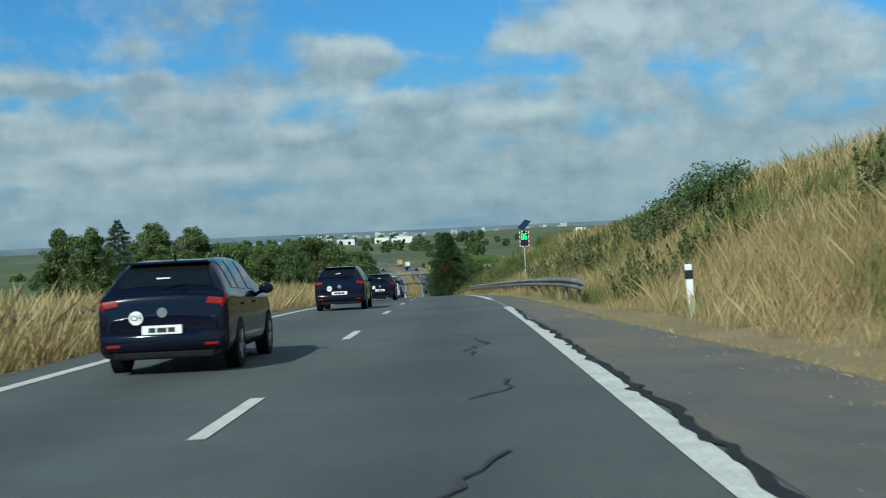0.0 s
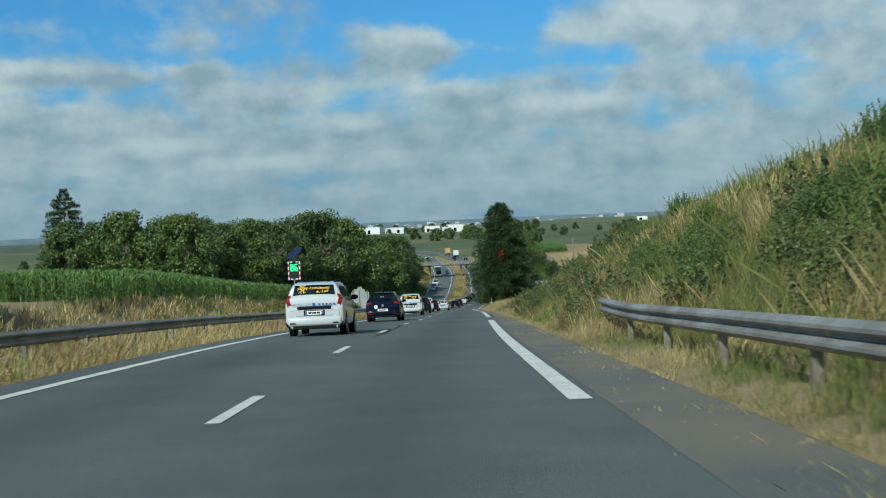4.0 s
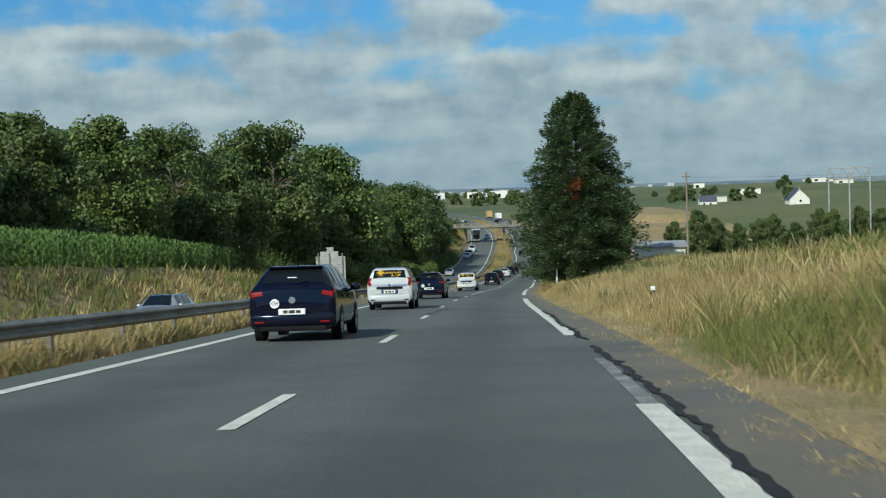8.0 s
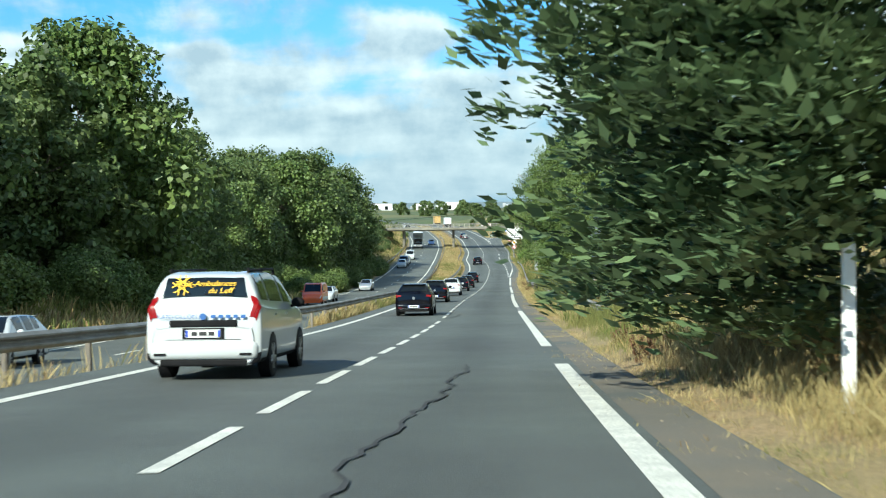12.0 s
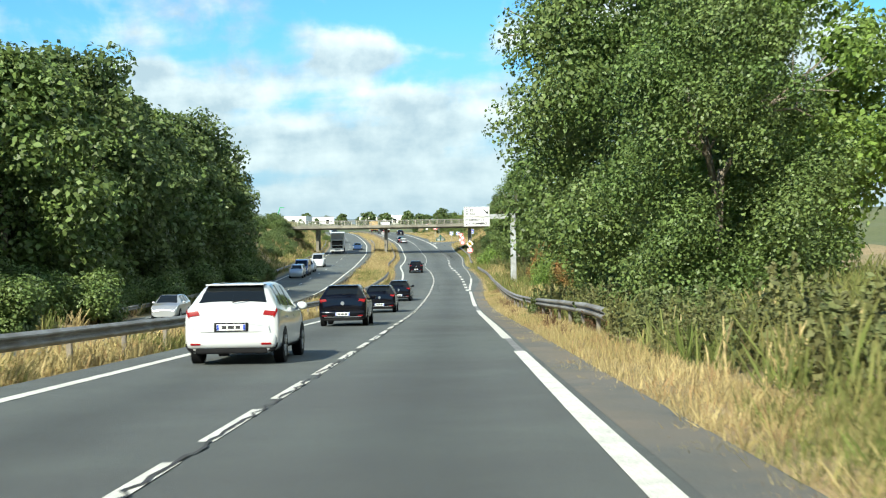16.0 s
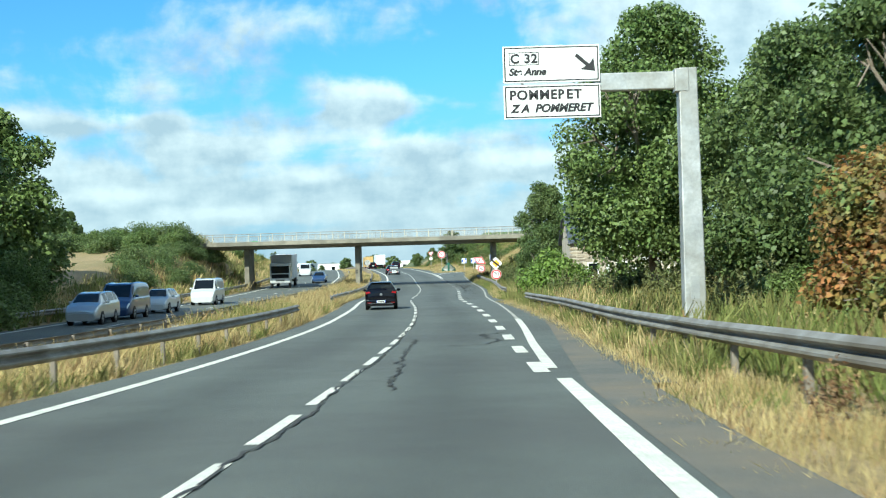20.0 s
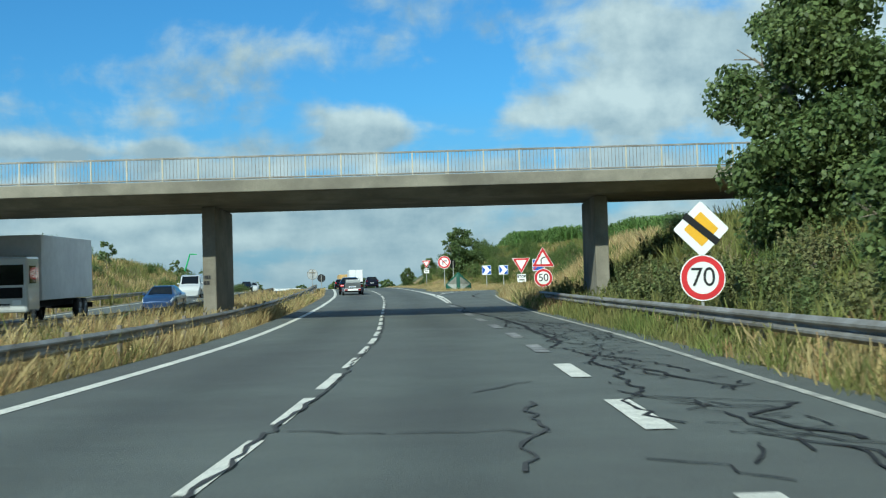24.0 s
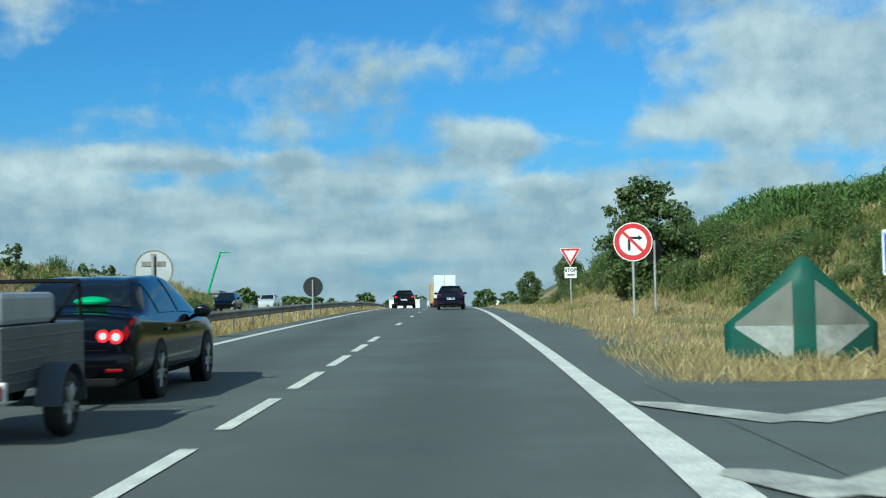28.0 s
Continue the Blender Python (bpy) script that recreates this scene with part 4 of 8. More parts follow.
# ---- guard rails ----
def guard_rail(name, offset, y0, y1, label, centre=road_x, height=ground_z, top=0.75, face=-1):
    """A W-beam on posts along the road; face is the side that the beam shows."""
    root = thing(name, label, "guard rail", group="guard rails")
    ys = np.arange(y0, y1 + 0.01, 2.0)
    prof = [(0.0, 0.0), (0.03, -0.02), (0.085, -0.06), (0.085, -0.09), (0.0, -0.14), (0.0, -0.17), (0.085, -0.22), (0.085, -0.25), (0.03, -0.29), (0.0, -0.31)]
    verts, faces = [], []
    xs = centre(ys) + (offset(ys) if callable(offset) else offset)
    zs = np.array([float(height(x, y)) for x, y in zip(xs, ys)])
    zs = np.convolve(np.pad(zs, 3, mode="edge"), np.ones(7) / 7, mode="valid") + top
    n = len(prof)
    for i in range(len(ys)):
        for dx, dz in prof:
            verts.append((xs[i] + face * dx, ys[i], zs[i] + dz))
    for i in range(len(ys) - 1):
        for k in range(n - 1):
            faces.append((i * n + k, i * n + k + 1, (i + 1) * n + k + 1, (i + 1) * n + k))
    me = mesh_of("beam", verts, faces, RAIL_STEEL)
    beam = new("beam", me)
    beam.parent = root
    mod = beam.modifiers.new("thickness", "SOLIDIFY")
    mod.thickness = 0.006
    global POST
    if POST is None:
        bm = bmesh.new()
        box(bm, -0.05, 0.05, -0.06, 0.06, -0.9, 0.72, 0.012)
        POST = bpy.data.meshes.new("post")
        bm.to_mesh(POST)
        bm.free()
        POST.materials.append(STEEL_DARK)
    for i in range(1, len(ys) - 1, 2):
        p = new("post", POST)
        p.parent = root
        p.location = (xs[i] - face * 0.06, ys[i], zs[i] - top)
    return root


POST = None
beside_road = lambda x, y: road_z(y) - 0.05
left_off = lambda y: ramp_of(y, (-120, -6.6), (100, -6.4), (180, -5.2), (240, -5.2), (560, -5.2), (620, -5.6), (800, -5.6))
guard_rail("guard_rail", left_off, -60, 508, "weathered galvanised guard rail in the dry grass of the median", height=beside_road, face=1)
guard_rail("guard_rail", left_off, 532, 860, "long weathered brown guard rail along the median", height=beside_road, top=0.64, face=1)
guard_rail("guard_rail", 5.6, 35, 117, "galvanised guard rail at the foot of the dry bank", face=-1)
guard_rail("guard_rail", 5.95, 318, 370, "mossy guard rail half hidden by weeds", face=-1)
guard_rail("guard_rail", 5.8, 392, 518, "galvanised guard rail beside the hard shoulder", top=0.83, face=-1)
guard_rail("guard_rail", lambda y: ramp_of(y, (536, 6.5), (606, 7.6)), 538, 608, "guard rail overgrown with weeds beside the exit lane", face=-1)
guard_rail("guard_rail", lambda y: opp_x(y) - road_x(y) + 5.2, 410, 660, "galvanised guard rail on the oncoming side of the median", face=-1)
guard_rail("guard_rail", lambda y: opp_x(y) - road_x(y) - 5.3, 440, 660, "galvanised guard rail beside the oncoming carriageway", face=1)


# ---- the road bridge ----
def road_bridge():
    root = thing("road_bridge", "weathered concrete road bridge with slab deck, wall piers and tall railings", "bridge", kind="")
    bm = bmesh.new()
    box(bm, -33, 30, 594.0, 602.2, -19.46, -19.0, 0.03)
    part("deck_edge", bm, CONCRETE, root)
    bm = bmesh.new()
    verts = []
    for x in (-33, 30):
        verts.append([bm.verts.new((x, yy, zz)) for yy, zz in ((594.5, -19.465), (601.7, -19.465), (600.8, -19.74), (595.4, -19.74))])
    for i in range(4):
        bm.faces.new((verts[0][i], verts[0][(i + 1) % 4], verts[1][(i + 1) % 4], verts[1][i]))
    for q in verts:
        bm.faces.new(q)
    bmesh.ops.recalc_face_normals(bm, faces=bm.faces)
    part("deck_slab", bm, CONCRETE, root)
    for x, z0 in ((-20.2, -24.8), (-7.5, -25.2), (8.2, -25.2)):
        bm = bmesh.new()
        box(bm, x - 0.27, x + 0.27, 596.9, 601.2, z0, -19.745, 0.04)
        part("pier", bm, CONCRETE, root)
    for x in (-31, 24):
        bm = bmesh.new()
        box(bm, x - 2.5, x + 2.5, 594.2, 602.0, -26, -19.47, 0.05)
        part("abutment", bm, CONCRETE, root)
    bal = bmesh.new()
    box(bal, -0.009, 0.009, -0.009, 0.009, 0.06, 0.84)
    bal_me = bpy.data.meshes.new("baluster")
    bal.to_mesh(bal_me)
    bal.free()
    bal_me.materials.append(RAIL_STEEL)
    pst = bmesh.new()
    box(pst, -0.028, 0.028, -0.03, 0.03, -0.02, 0.92, 0.006)
    pst_me = bpy.data.meshes.new("railing_post")
    pst.to_mesh(pst_me)
    pst.free()
    pst_me.materials.append(RAIL_PAINT)
    for yy, full in ((594.12, True), (602.08, False)):
        for z, r in ((-18.12, 0.035), (-18.93, 0.02)):
            bm = bmesh.new()
            box(bm, -33, 30, yy - 0.03, yy + 0.03, z - r, z + r, 0.006)
            part("rail_bar", bm, RAIL_STEEL, root)
        x, k = -33.0, 0
        loose = bmesh.new()
        while x < 30:
            if k % 10 == 0:
                p = new("railing_post", pst_me)
                p.parent = root
                p.location = (x, yy, -18.995)
            elif full and -18 < x < 20:
                p = new("baluster", bal_me)
                p.parent = root
                p.location = (x, yy, -18.995)
            else:
                box(loose, x - 0.009, x + 0.009, yy - 0.009, yy + 0.009, -18.93, -18.15)
            x += 0.135
            k += 1
        tagged(part("far_railing_infill", loose, RAIL_STEEL, root), kind="stuff")
    bm = bmesh.new()
    for k in range(9):
        w = 0.03 + 0.02 * (k % 3)
        box(bm, -7.74 + 0.055 * (k % 5), -7.74 + 0.055 * (k % 5) + w, 596.885, 596.893, -22.65 - 0.22 * (k // 5), -22.5 - 0.22 * (k // 5))
    part("spray_marks", bm, INK, root, "black spray-painted marks on the pier")


RAIL_PAINT = material("rail_paint", (0.42, 0.38, 0.28), (0.5, 0.46, 0.38), 2.0, 0.6, 0.2, fine=0.1)
road_bridge()


# ---- woods and trees ----
oak = broadleaf("tree", 11, 15.5, 6.6, 24000, 0.25, LEAF_DARK, label="tall dense broadleaf tree at the edge of the wood", skirt=0.03)
oak2 = broadleaf("tree", 12, 14.0, 6.0, 22000, 0.25, LEAF, label="broad green tree in the roadside wood", lobes=40, skirt=0.03)
oak3 = broadleaf("tree", 13, 13.0, 5.2, 20000, 0.24, LEAF_DARK, label="dark rounded broadleaf tree in the roadside wood", upright=1.2, skirt=0.02)
birch = broadleaf("birch_tree", 14, 14.5, 3.6, 14000, 0.2, LEAF_LIGHT, label="slender birch with drooping light foliage", upright=1.2, trunk=0.14)
rngt = np.random.default_rng(5)
first = {}


def plant(ob, x, y, size=1.0, sink=0.1):
    stand(ob, x, y, float(rngt.uniform(0, 360)), size, first=ob.name not in first, sink=sink)
    first[ob.name] = True


for x, y, s in ((-27, 145, 0.75), (-33, 152, 0.8), (-39, 147, 0.75), (-30, 139, 0.6), (-45, 156, 0.8)):
    plant(oak3, x, y, s)
kinds = (oak, oak2, oak3)
def wood_height(y):
    return float(ramp_of(y, (262, 1.04), (300, 1.1), (333, 1.28), (346, 1.42), (372, 1.42), (388, 1.2), (396, 0.8), (418, 0.85), (436, 1.2), (462, 1.36), (500, 1.4), (525, 1.1))) * float(rngt.uniform(0.93, 1.07))


for k in range(34):
    row = k % 3
    y = 262 + (k // 3) * 13.0 + float(rngt.uniform(-3, 3))
    plant(kinds[int(rngt.integers(0, 3))], -31 - row * 9.5 - max(0, 320 - y) * 0.12 + float(rngt.uniform(-2, 2)), y, wood_height(y))
plant(birch, -27.5, 366, 1.25)
plant(birch, -30.5, 393, 0.7)
for k in range(26):
    row = k % 2
    y = 418 + (k // 2) * 8.6 + float(rngt.uniform(-2, 2))
    plant(kinds[int(rngt.integers(0, 3))], -27.0 - row * 8.0 - (3.5 if y < 440 else 0.0) + float(rngt.uniform(-1.5, 1.5)), y, wood_height(y))
for x, y, s in ((-28.5, 538, 0.95), (-33, 546, 0.9)):
    plant(oak2, x, y, s)
spruce = conifer("conifer", 21, 16.5, 6.3, NEEDLE, label="large dense dark conifer with one dead brown branch", dead=True)
stand(spruce, 4.3, 291, 0, 1.0, first=True)
ash = broadleaf("tree", 15, 15.5, 5.8, 88000, 0.108, LEAF, label="tall leafy tree overhanging the hard shoulder", skirt=0.12, lobes=48)
ash2 = broadleaf("tree", 16, 9.5, 4.0, 42000, 0.115, LEAF_LIGHT, label="bushy light green tree behind the guard rail", skirt=0.05, lobes=36)
ash3 = broadleaf("tree", 27, 12.0, 4.6, 60000, 0.095, LEAF, label="full leafy tree hanging low over the guard rail", skirt=0.0, lobes=46, trunk=0.2)
for ob, x, y, s in ((ash3, 8.3, 357, 1.0), (ash, 9.6, 366, 1.0), (ash, 7.8, 397, 0.7), (ash, 8.8, 411, 1.2), (ash2, 11.3, 404, 1.35), (ash, 10.0, 422, 1.0), (ash2, 11.5, 436, 0.9), (ash2, 8.2, 374, 0.52)):
    plant(ob, x, y, s)
yew = conifer("conifer", 24, 11.5, 3.9, NEEDLE, tiers=26, per=13, label="dense dark conifer beside the stone cottage", skirt=0.03)
stand(yew, 6.9, 330.2, 40, 1.0, first=True)
pine = conifer("pine_tree", 22, 21.0, 6.0, NEEDLE, tiers=22, per=10, label="tall dark conifer rising above the wood", skirt=0.3)
stand(pine, -85, 349, 0, 1.27, first=True)
oak_rear = broadleaf("tree", 17, 10.5, 4.2, 46000, 0.125, LEAF_DARK, label="dense dark roadside tree", skirt=0.06, lobes=44)
for x, y, s in ((15.5, 487, 1.1), (19.5, 492, 1.15), (15.0, 497, 1.05), (23, 485, 0.9)):
    plant(oak_rear, x, y, s)
holly = broadleaf("tree", 23, 9.0, 3.5, 46000, 0.13, LEAF_DARK, label="dense dark rounded tree leafy down to the ground", skirt=0.0, lobes=40, trunk=0.16)
plant(holly, 12.9, 584, 1.0)
poplar = broadleaf("tree", 18, 14.5, 4.7, 74000, 0.125, LEAF, label="tall full-leaved tree beside the stone house", skirt=0.19, lobes=52)
plant(poplar, 11.2, 507, 1.0)
plant(poplar, 19.5, 514, 0.95)
small_tree = broadleaf("tree", 19, 7.6, 2.9, 14000, 0.17, LEAF_DARK, label="small dark tree on the bank above the junction", skirt=0.08, lobes=44, trunk=0.12)
for x, y, s in ((4.6, 709, 1.0), (0.6, 745, 0.5), (-3.0, 752, 0.45), (10.5, 568, 0.62)):
    plant(small_tree, x, y, s)
sapling = broadleaf("sapling", 20, 3.2, 0.9, 350, 0.16, LEAF_DARK, label="thin young tree planted on the dry bank", skirt=0.35, lobes=9, trunk=0.03)
for x, y in ((-31, 705), (-27.5, 707), (-29.5, 716), (-27, 690), (-30, 668)):
    plant(sapling, x, y, 1.15)
round_bush = bush("bush", 31, 3.1, 2.2, 14000, 0.13, LEAF_LIGHT, "rounded green shrub beside the road", lobes=20)
plant(round_bush, 9.3, 533, 1.08)
rust = bush("shrub", 32, 4.2, 2.6, 34000, 0.08, LEAF_RUST, "tall shrub turning rust-red")
green_bush = bush("shrub", 33, 3.6, 2.4, 14000, 0.125, LEAF, "tall green roadside shrub")
weed = bush("weed_clump", 34, 1.25, 0.8, 2600, 0.055, LEAF_GREY, "grey-green clump of roadside weeds", "weeds", lobes=9, spiky=True)
weed_rng = np.random.default_rng(77)
for k in range(46):
    y = 322.0 + k * 2.35 + float(weed_rng.uniform(-1, 1))
    stand(weed, float(road_x(y)) + float(weed_rng.uniform(5.3, 7.6)) + (0.5 if y < 372 else 1.1), y, float(weed_rng.uniform(0, 360)), float(weed_rng.uniform(0.6, 1.25)), sink=0.08)
bramble = bush("bramble", 35, 1.7, 1.7, 8000, 0.08, LEAF_DARK, "dark green bramble thicket on the bank", lobes=16)
broom = bush("broom_bush", 36, 2.7, 1.8, 13000, 0.07, LEAF, "tall grey-green broom bush on the bank", lobes=18, spiky=True)
for x, y, s in ((10.6, 452, 0.9), (12.5, 461, 1.1), (10.8, 471, 1.2), (10.2, 443, 0.8), (12.0, 477, 1.2)):
    plant(rust, x, y, s)
fine_bush = bush("shrub", 38, 3.8, 2.5, 32000, 0.075, LEAF_LIGHT, "tall light green shrub among the rusty ones", lobes=22)
for x, y, s in ((12.0, 456, 1.0), (10.6, 465, 1.1), (14.0, 470, 1.2)):
    plant(fine_bush, x, y, s)
for x, y, s in ((10.6, 436, 0.9), (10.4, 428, 0.6), (8.8, 418, 0.7), (8.0, 404, 0.8), (8.6, 380, 0.8), (7.6, 344, 0.7), (-24, 345, 1.0), (-21, 352, 0.9), (-23, 362, 1.0), (-26, 330, 0.9), (-20, 420, 1.0), (-20.5, 436, 1.1), (-19.5, 452, 1.0), (-20, 470, 1.1), (-19.5, 492, 1.0), (-20, 510, 0.9), (-22, 318, 0.8), (-24.5, 306, 0.8)):
    plant(green_bush, x, y, s)
for x, y, s in ((9.7, 49.8, 0.95), (10.7, 51.5, 1.1), (11.4, 48, 1.0), (10.0, 76.5, 0.7), (8.6, 76.4, 0.5), (10.5, 60, 0.7)):
    plant(bramble, x, y, s)
for k in range(17):
    y = 108 + k * 3.6
    plant(broom, float(road_x(y)) + 10.6 + float(rngt.uniform(-2.6, 2.2)), y, float(rngt.uniform(0.26, 0.46)))
for k in range(64):
    y = 100 + k * 1.5
    plant(weed if k % 3 else broom, float(road_x(y)) + float(paved_right(y)) + float(rngt.uniform(2.0, 6.0)), y, float(rngt.uniform(0.7, 1.2)) * (1.0 if k % 3 else 0.42) * (0.72 if y > 135 else 1.0))
for k in range(16):
    y = 412 + k * 7.0
    plant(green_bush, float(opp_x(y)) - 7.2 + float(rngt.uniform(-1.2, 0.8)), y, float(rngt.uniform(0.6, 0.95)))
for k in range(22):
    y = float(rngt.uniform(24, 92))
    plant(weed, float(road_x(y)) + 7.5 + float(rngt.uniform(0, 5.0)), y, float(rngt.uniform(0.7, 1.3)))
for k in range(44):
    y = float(rngt.uniform(148, 204))
    plant(weed if k % 4 else bramble, float(road_x(y)) + float(paved_right(y)) + float(rngt.uniform(1.6, 6.5)), y, float(rngt.uniform(0.7, 1.25)) * (1.0 if k % 4 else 0.55) * (0.5 if y > 184 else 1.0))
dock = bush("dock_weed", 37, 0.9, 0.3, 700, 0.035, LEAF_BROWN, "withered brown dock weed in the dry grass", "weeds", lobes=7, spiky=True)
for k in range(60):
    y = float(rngt.choice([rngt.uniform(110, 180), rngt.uniform(196, 330), rngt.uniform(196, 330), rngt.uniform(392, 470), rngt.uniform(545, 606)]))
    plant(dock, float(road_x(y)) + (float(paved_right(y)) + 0.5 if y < 470 else 7.0) + float(rngt.uniform(0, 1.4)), y, float(rngt.uniform(0.4, 0.85)))
for k in range(16):
    y = 246 + k * 2.6
    plant(bramble, float(road_x(y)) + 10.4 + float(rngt.uniform(-0.6, 2.5)), y, float(rngt.uniform(0.4, 0.65)))
for k in range(46):
    y = float(rngt.choice([rngt.uniform(116, 190), rngt.uniform(190, 330), rngt.uniform(535, 606)]))
    plant(weed, float(road_x(y)) + float(paved_right(y)) + (2.3 if y > 530 else 1.2) + float(rngt.uniform(0, 2.6)), y, float(rngt.uniform(0.6, 1.2)) * (0.45 if 186 < y < 330 else 1.0))
for k in range(18):
    y = 572 + k * 1.7
    plant(bramble, float(road_x(y)) + 10.5 + float(rngt.uniform(0, 6)), y, float(rngt.uniform(0.35, 0.6)))
for k in range(14):
    y = 560 + k * 2.8
    plant(bramble, float(opp_x(y)) - 9.5 + float(rngt.uniform(-5, 1)), y, float(rngt.uniform(0.8, 1.3)))
for k in range(105):
    y = 662 + k * 0.77
    plant((bramble, broom, weed)[k % 3], float(road_x(y)) + ramp_of(y, (660, 21.0), (690, 14.5), (740, 10.0)) + float(rngt.uniform(0, 6.5)), y, float(rngt.uniform(0.55, 1.0)) * (1.3 if k % 3 == 2 else 0.8))
for k in range(26):
    plant(broom if k % 3 == 1 else bramble, float(rngt.uniform(-42, -21)), 640 + k * 3.6, float(rngt.uniform(0.4, 0.85)))
for u, y, size in ((12.4, 600, 0.6), (14.0, 604, 0.7), (14.5, 609, 0.6)):
    plant(bramble, float(road_x(y)) + u, y, size)


for k in range(34):
    y = 300 + k * 7.0
    plant(green_bush if k % 3 else broom, float(opp_x(y)) - 10.2 + float(rngt.uniform(-1.6, 1.2)), y + float(rngt.uniform(-2, 2)), float(rngt.uniform(0.75, 1.2)))
for k in range(44):
    plant(bramble if k % 3 else green_bush, -27 - k * 0.95 + float(rngt.uniform(-0.6, 0.6)), 588 + float(rngt.uniform(-4.5, 5)), float(rngt.uniform(1.0, 1.6)) if k % 3 else float(rngt.uniform(0.6, 0.8)))
for k in range(26):
    y = 562 + k * 1.6
    plant(weed, float(road_x(y)) + 8.6 + float(rngt.uniform(0, 4.0)), y, float(rngt.uniform(0.8, 1.3)))
for k in range(30):
    plant(weed if k % 3 else green_bush, float(rngt.uniform(9.3, 15.5)) + (0.0 if k % 3 else 3.0), 486 + k * 1.5, float(rngt.uniform(0.9, 1.6)) if k % 3 else float(rngt.uniform(0.35, 0.6)))
for x, y, s in ((5.5, 33.2, 0.8), (6.1, 34.6, 0.9), (6.5, 32.0, 0.7)):
    plant(weed, x, y, s)
for k in range(16):
    plant(oak3, 20 + k * 2.2 + float(rngt.uniform(-1, 1)), 346 + float(rngt.uniform(-5, 6)) + k * 0.6, float(rngt.uniform(0.36, 0.55)))


# ---- signs ----
def sign_post(root, x, z0, z1, r=0.035, y=0.06):
    bm = bmesh.new()
    tube(bm, (x, y, z0), (x, y, z1), r, r, 10)
    part("post", bm, STEEL, root)


def disc_sign(root, cz, r, rim, face_mat=None, name="plate"):
    bm = bmesh.new()
    plate(bm, circle(r, 40, 0, cz), 0.0, 0.02)
    p = part(name, bm, SIGN_BACK, root)
    for rr, dy, m, nm in ((r, -0.003, SIGN_WHITE, "border"), (r * 0.95, -0.006, rim, "rim"), (r * 0.70, -0.009, face_mat or SIGN_WHITE, "face")):
        bm = bmesh.new()
        plate(bm, circle(rr, 40, 0, cz), dy)
        q = part(nm, bm, m, p)
    return p


def poly_sign(root, outline, layers, name="plate"):
    """outline: points about a centre; layers: (scale, dy, material, name)."""
    cx, cz = sum(p[0] for p in outline) / len(outline), sum(p[1] for p in outline) / len(outline)
    bm = bmesh.new()
    plate(bm, outline, 0.0, 0.02)
    p = part(name, bm, SIGN_BACK, root)
    for k, dy, m, nm in layers:
        bm = bmesh.new()
        plate(bm, [(cx + (a - cx) * k, cz + (b - cz) * k) for a, b in outline], dy)
        part(nm, bm, m, p)
    return p


def rounded(points, r=0.05, n=4):
    out = []
    m = len(points)
    for i in range(m):
        p, a, b = Vector(points[i]), Vector(points[i - 1]), Vector(points[(i + 1) % m])
        u, w = (a - p).normalized() * r, (b - p).normalized() * r
        for k in range(n + 1):
            s = k / n
            out.append(tuple((p + u) * (1 - s) ** 2 + p * 2 * s * (1 - s) + (p + w) * s**2))
    return out


def at_ground(x, y, turn=0.0):
    return pose(x, y, float(ground_z(x, y)), 0, 0, turn)


def strokes(parent, segments, width, mat, y, name="symbol"):
    bm = bmesh.new()
    for (x0, z0), (x1, z1) in segments:
        d = Vector((x1 - x0, z1 - z0)).normalized()
        n = Vector((-d.y, d.x)) * width / 2
        vs = [bm.verts.new((x, y, z)) for x, z in ((x0 + n.x, z0 + n.y), (x0 - n.x, z0 - n.y), (x1 - n.x, z1 - n.y), (x1 + n.x, z1 + n.y))]
        bm.faces.new(vs)
    bmesh.ops.recalc_face_normals(bm, faces=bm.faces)
    return part(name, bm, mat, parent)


